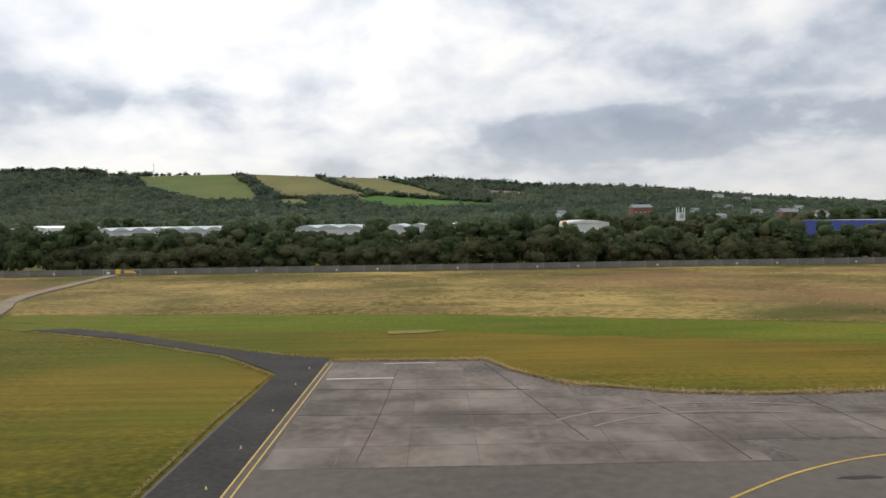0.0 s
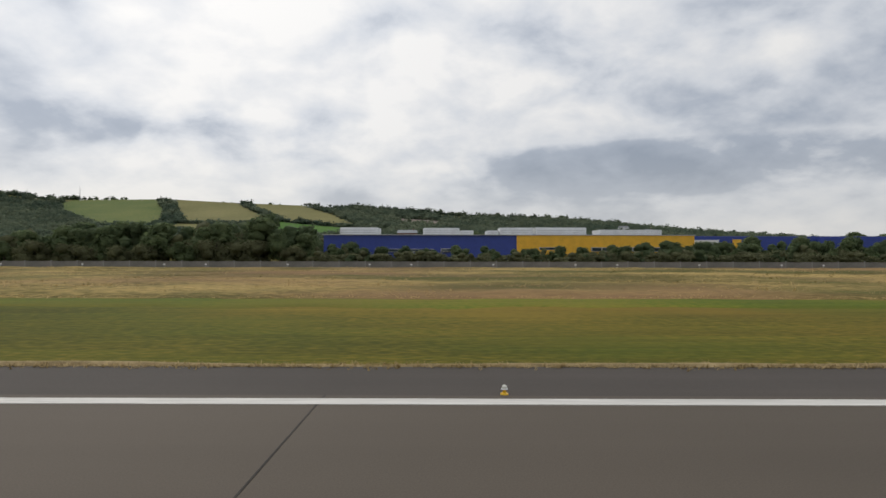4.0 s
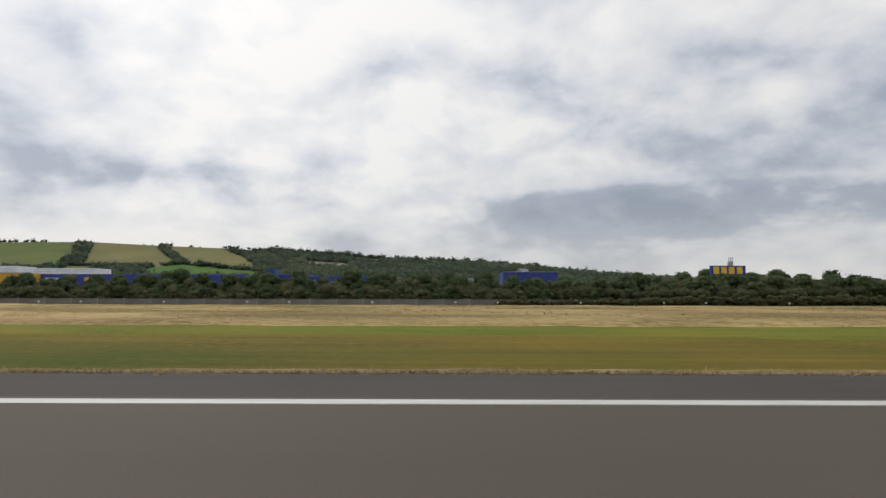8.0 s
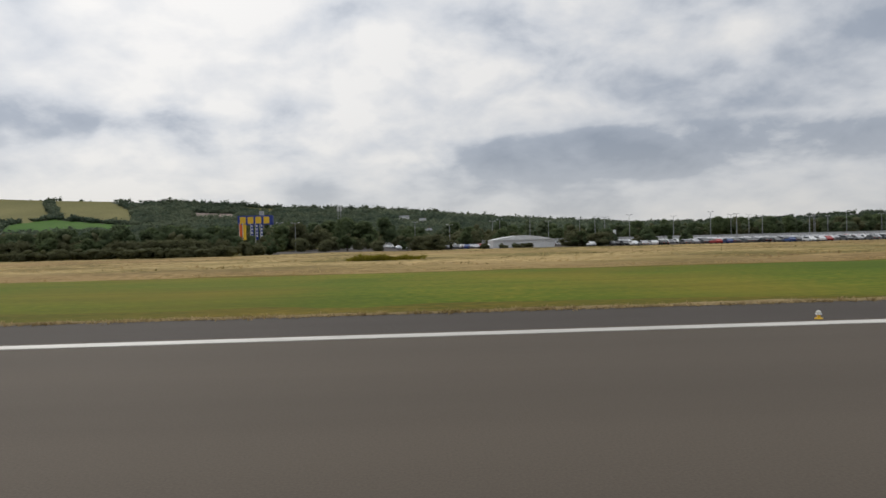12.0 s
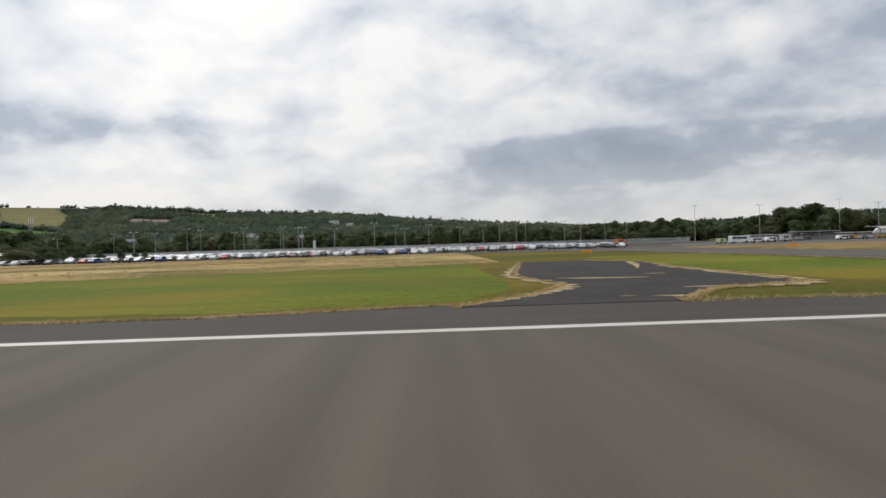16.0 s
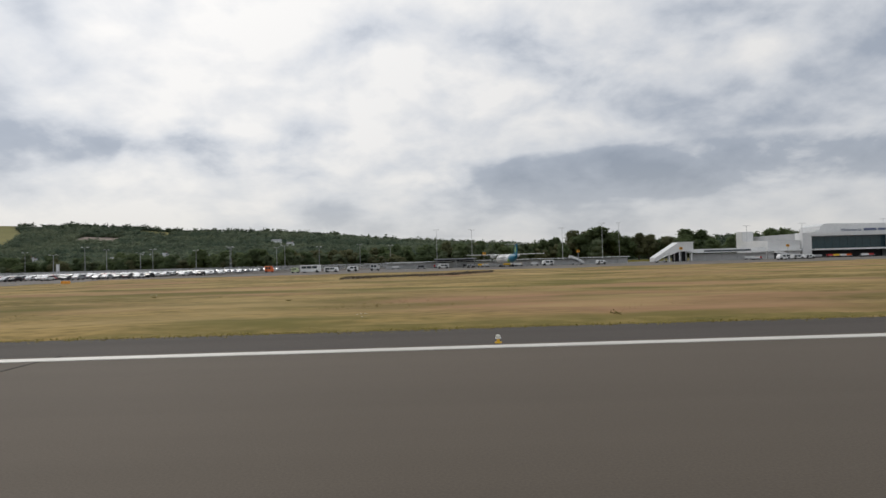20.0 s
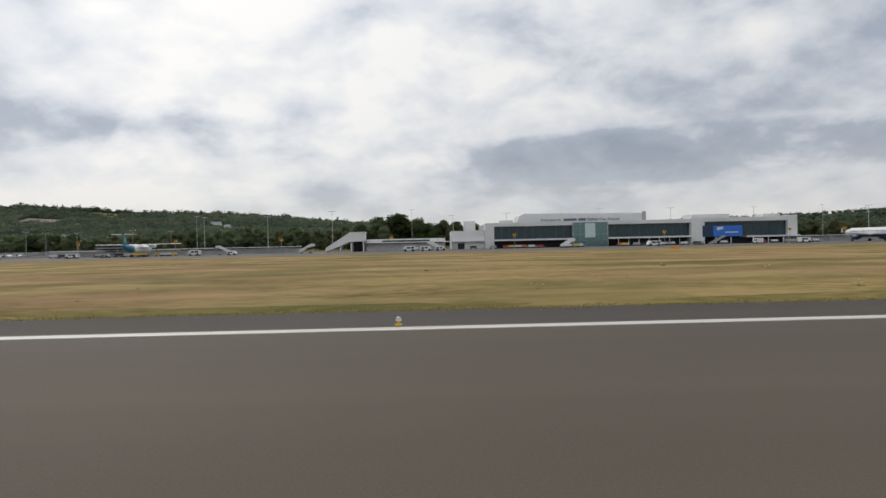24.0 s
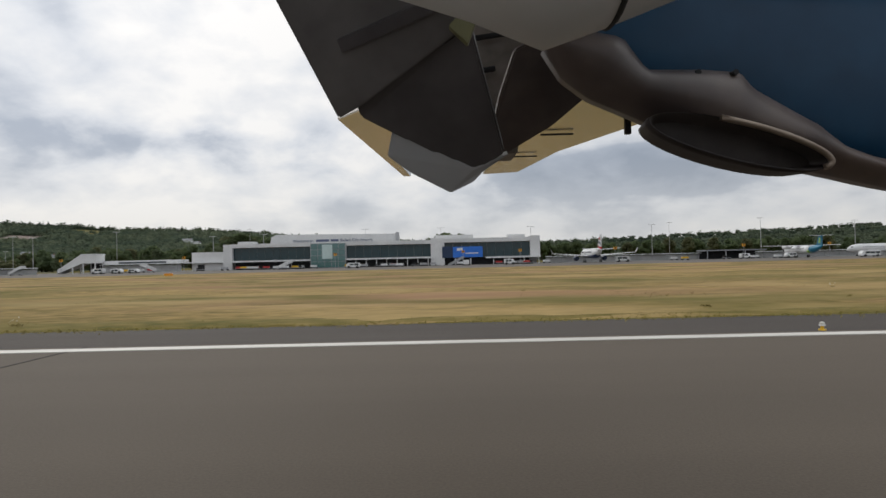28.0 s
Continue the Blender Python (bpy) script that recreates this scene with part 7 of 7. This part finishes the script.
    part("wing_fairing", tube([(1.62, 0.04, 0.03, 2.16), (1.46, 0.12, 0.08, 2.15), (1.34, 0.15, 0.115, 2.14), (1.235, 0.16, 0.14, 2.13), (1.1, 0.15, 0.1, 2.15), (0.95, 0.13, 0.08, 2.18), (0.6, 0.1, 0.08, 2.33)], 28), OFFWHITE, root, "smooth white flap track fairing").data.transform(Matrix.Translation((0, 2.2, 0)))
    part("fairing_seam", tube([(1.357, 0.147, 0.112, 2.141), (1.351, 0.151, 0.116, 2.14), (1.345, 0.15, 0.114, 2.14)], 28), BLACK, root).data.transform(Matrix.Translation((0, 2.2, 0)))


def turboprop(at, turn, label, own=False):
    """High-wing turboprop, nose to +x, in the place's scale. own: engines and flaps built in detail, navy nacelles."""
    root = thing("turboprop", label, "aircraft", "parked aircraft", at)
    part("fuselage", tube([(9.2, 0.05, 0.05, 1.45), (8.9, 0.4, 0.4, 1.5), (8.0, 0.85, 0.85, 1.75), (6.6, 0.96, 0.96, 1.85), (-3.0, 0.96, 0.96, 1.85), (-4.4, 0.90, 0.90, 1.95)]), WHITE, root)
    part("tail_cone", tube([(-4.4, 0.902, 0.902, 1.95), (-5.6, 0.8, 0.8, 2.05), (-8.0, 0.38, 0.42, 2.4), (-9.2, 0.06, 0.08, 2.7)]), TEAL, root, "teal painted rear fuselage")
    part("belly_stripe", tube([(-3.6, 0.94, 0.5, 1.5), (-4.5, 0.91, 0.5, 1.6)], 16), GREEN_T, root)
    for s in (-1, 1):
        part("wing", airfoil((2.2, 0, 2.85), 1.75, (1.7, s * 9.25, 2.95), 1.0) if not own else airfoil((2.0, 0, 2.85), 1.45, (1.65, s * 9.25, 2.92), 0.55), OFFWHITE, root)
        if own and s == 1:
            landing_side(root)
            wheel_set(root, 0.3, s * 0.8, 1.1, 0.3)
            part("tailplane", airfoil((-7.7, 0, 5.05), 1.15, (-8.2, s * 2.5, 5.08), 0.65), OFFWHITE, root)
            continue
        part("nacelle", tube([(4.3, 0.2, 0.22, 2.55), (4.1, 0.34, 0.4, 2.5), (2.6, 0.38, 0.48, 2.5), (0.6, 0.32, 0.4, 2.6), (-1.0, 0.08, 0.1, 2.8)], 14), NAVY if own else WHITE, root).data.transform(Matrix.Translation((0, s * 2.75, 0)))
        propeller(root, 4.2, s * 2.75, 2.52, 1.33)
        part("tailplane", airfoil((-7.7, 0, 5.05), 1.15, (-8.2, s * 2.5, 5.08), 0.65), OFFWHITE, root)
        wheel_set(root, 0.3, s * 1.35, 1.1, 0.3)
    part("fin", prism(bmesh.new(), [(-4.6, 2.6), (-6.6, 3.1), (-7.7, 5.1), (-9.0, 5.1), (-8.9, 2.7)], "y", -0.1, 0.1), TEAL, root, "teal tail fin")
    part("fin_leaf", prism(bmesh.new(), [(-7.4, 3.4), (-7.9, 4.6), (-8.5, 4.4), (-8.3, 3.3)], "y", -0.115, 0.115), GREEN_T, root)
    wheel_set(root, 7.3, 0, 1.2, 0.22, "nose_gear")
    for s in (-1, 1):
        for i in range(15):
            a = 6.2 - i * 0.6
            part("cabin_window", boxes((a - 0.1, a + 0.1, s * 0.93 - 0.03, s * 0.93 + 0.03, 1.98, 2.24)), GLASS, root)
        part("cockpit_window", boxes((8.05, 8.5, s * 0.55 - 0.12, s * 0.55 + 0.12, 1.95, 2.2)), GLASS, root)
    root.rotation_euler.z = radians(turn)
    return root


def jet(at, turn, label, k=1.0, stripes=True, t_tail=False):
    """Low-wing twin jet, nose to +x."""
    root = thing("jet_airliner", label, "aircraft", "parked aircraft", at)
    part("fuselage", tube([(12.2, 0.05, 0.05, 1.85), (11.7, 0.5, 0.5, 1.9), (10.6, 0.95, 0.98, 2.1), (9.0, 1.05, 1.15, 2.2), (-5, 1.05, 1.15, 2.2), (-9, 0.6, 0.65, 2.55), (-12.2, 0.1, 0.12, 2.9)], 24), WHITE, root)
    part("belly", tube([(9.0, 0.8, 0.5, 1.5), (6, 1.0, 0.58, 1.56), (-5, 1.0, 0.58, 1.56), (-8.0, 0.5, 0.3, 1.95)], 20), NAVY if stripes else OFFWHITE, root, "dark blue painted belly" if stripes else "")
    for s in (-1, 1):
        part("wing", airfoil((3.0, s * 0.6, 1.55), 3.4, (-2.2, s * 9.6, 2.25), 0.9), OFFWHITE, root)
        part("winglet", airfoil((-2.2, s * 9.6, 2.25), 0.85, (-3.0, s * 9.95, 3.3), 0.35, 0.08, True), OFFWHITE, root)
        if t_tail:
            part("engine", tube([(-4.6, 0.45, 0.45, 2.6), (-5.0, 0.52, 0.52, 2.6), (-7.2, 0.36, 0.36, 2.65)], 16), OFFWHITE, root).data.transform(Matrix.Translation((0, s * 1.5, 0)))
            part("tailplane", airfoil((-10.6, 0, 6.0), 1.7, (-12.3, s * 3.6, 6.0), 0.8), OFFWHITE, root)
        else:
            part("engine", tube([(3.6, 0.5, 0.5, 1.0), (3.4, 0.62, 0.62, 1.0), (2.0, 0.62, 0.62, 1.02), (0.6, 0.4, 0.4, 1.1)], 18), NAVY, root).data.transform(Matrix.Translation((0, s * 3.3, 0)))
            part("tailplane", airfoil((-9.8, 0, 2.9), 1.9, (-11.6, s * 4.1, 3.2), 0.8), OFFWHITE, root)
        wheel_set(root, -0.6, s * 1.9, 1.4, 0.36)
        for i in range(24):
            a = 8.3 - i * 0.58
            part("cabin_window", boxes((a - 0.09, a + 0.09, s * 1.03 - 0.03, s * 1.03 + 0.03, 2.35, 2.62)), GLASS, root)
        part("cockpit_window", boxes((10.7, 11.2, s * 0.6 - 0.12, s * 0.6 + 0.12, 2.35, 2.65)), GLASS, root)
    part("fin", prism(bmesh.new(), [(-7.6, 2.9), (-10.4, 6.2), (-11.9, 6.2), (-11.4, 2.9)], "y", -0.12, 0.12), WHITE, root)
    if stripes:
        for i, m in enumerate((RED, NAVY, RED)):
            z = 3.4 + i * 0.95
            part("fin_stripe", prism(bmesh.new(), [(-8.2 - i * 0.75, z), (-8.7 - i * 0.75, z + 0.5), (-11.5, z + 0.1), (-11.5, z - 0.35)], "y", -0.135, 0.135), m, root)
    wheel_set(root, 9.3, 0, 1.4, 0.26, "nose_gear")
    root.scale = (k, k, k)
    root.rotation_euler.z = radians(turn)
    return root


turboprop((549.4, 133.5, 0), 97, "white turboprop airliner with a teal and lime tail, parked nose-in")
turboprop((775.4, 140.5, 0), 86, "white turboprop airliner with a teal and lime tail, parked nose-in")
jet((724.0, 138.0, 0), 87, "white jet airliner with red and blue tail stripes, parked nose-in")
jet((797.5, 141.0, 0), 176, "white rear-engined regional jet parked on the apron", 0.9, False, True)
turboprop((688.3, -13.47, 0), 0, "turboprop airliner with navy engines and lowered flaps on the runway", True)
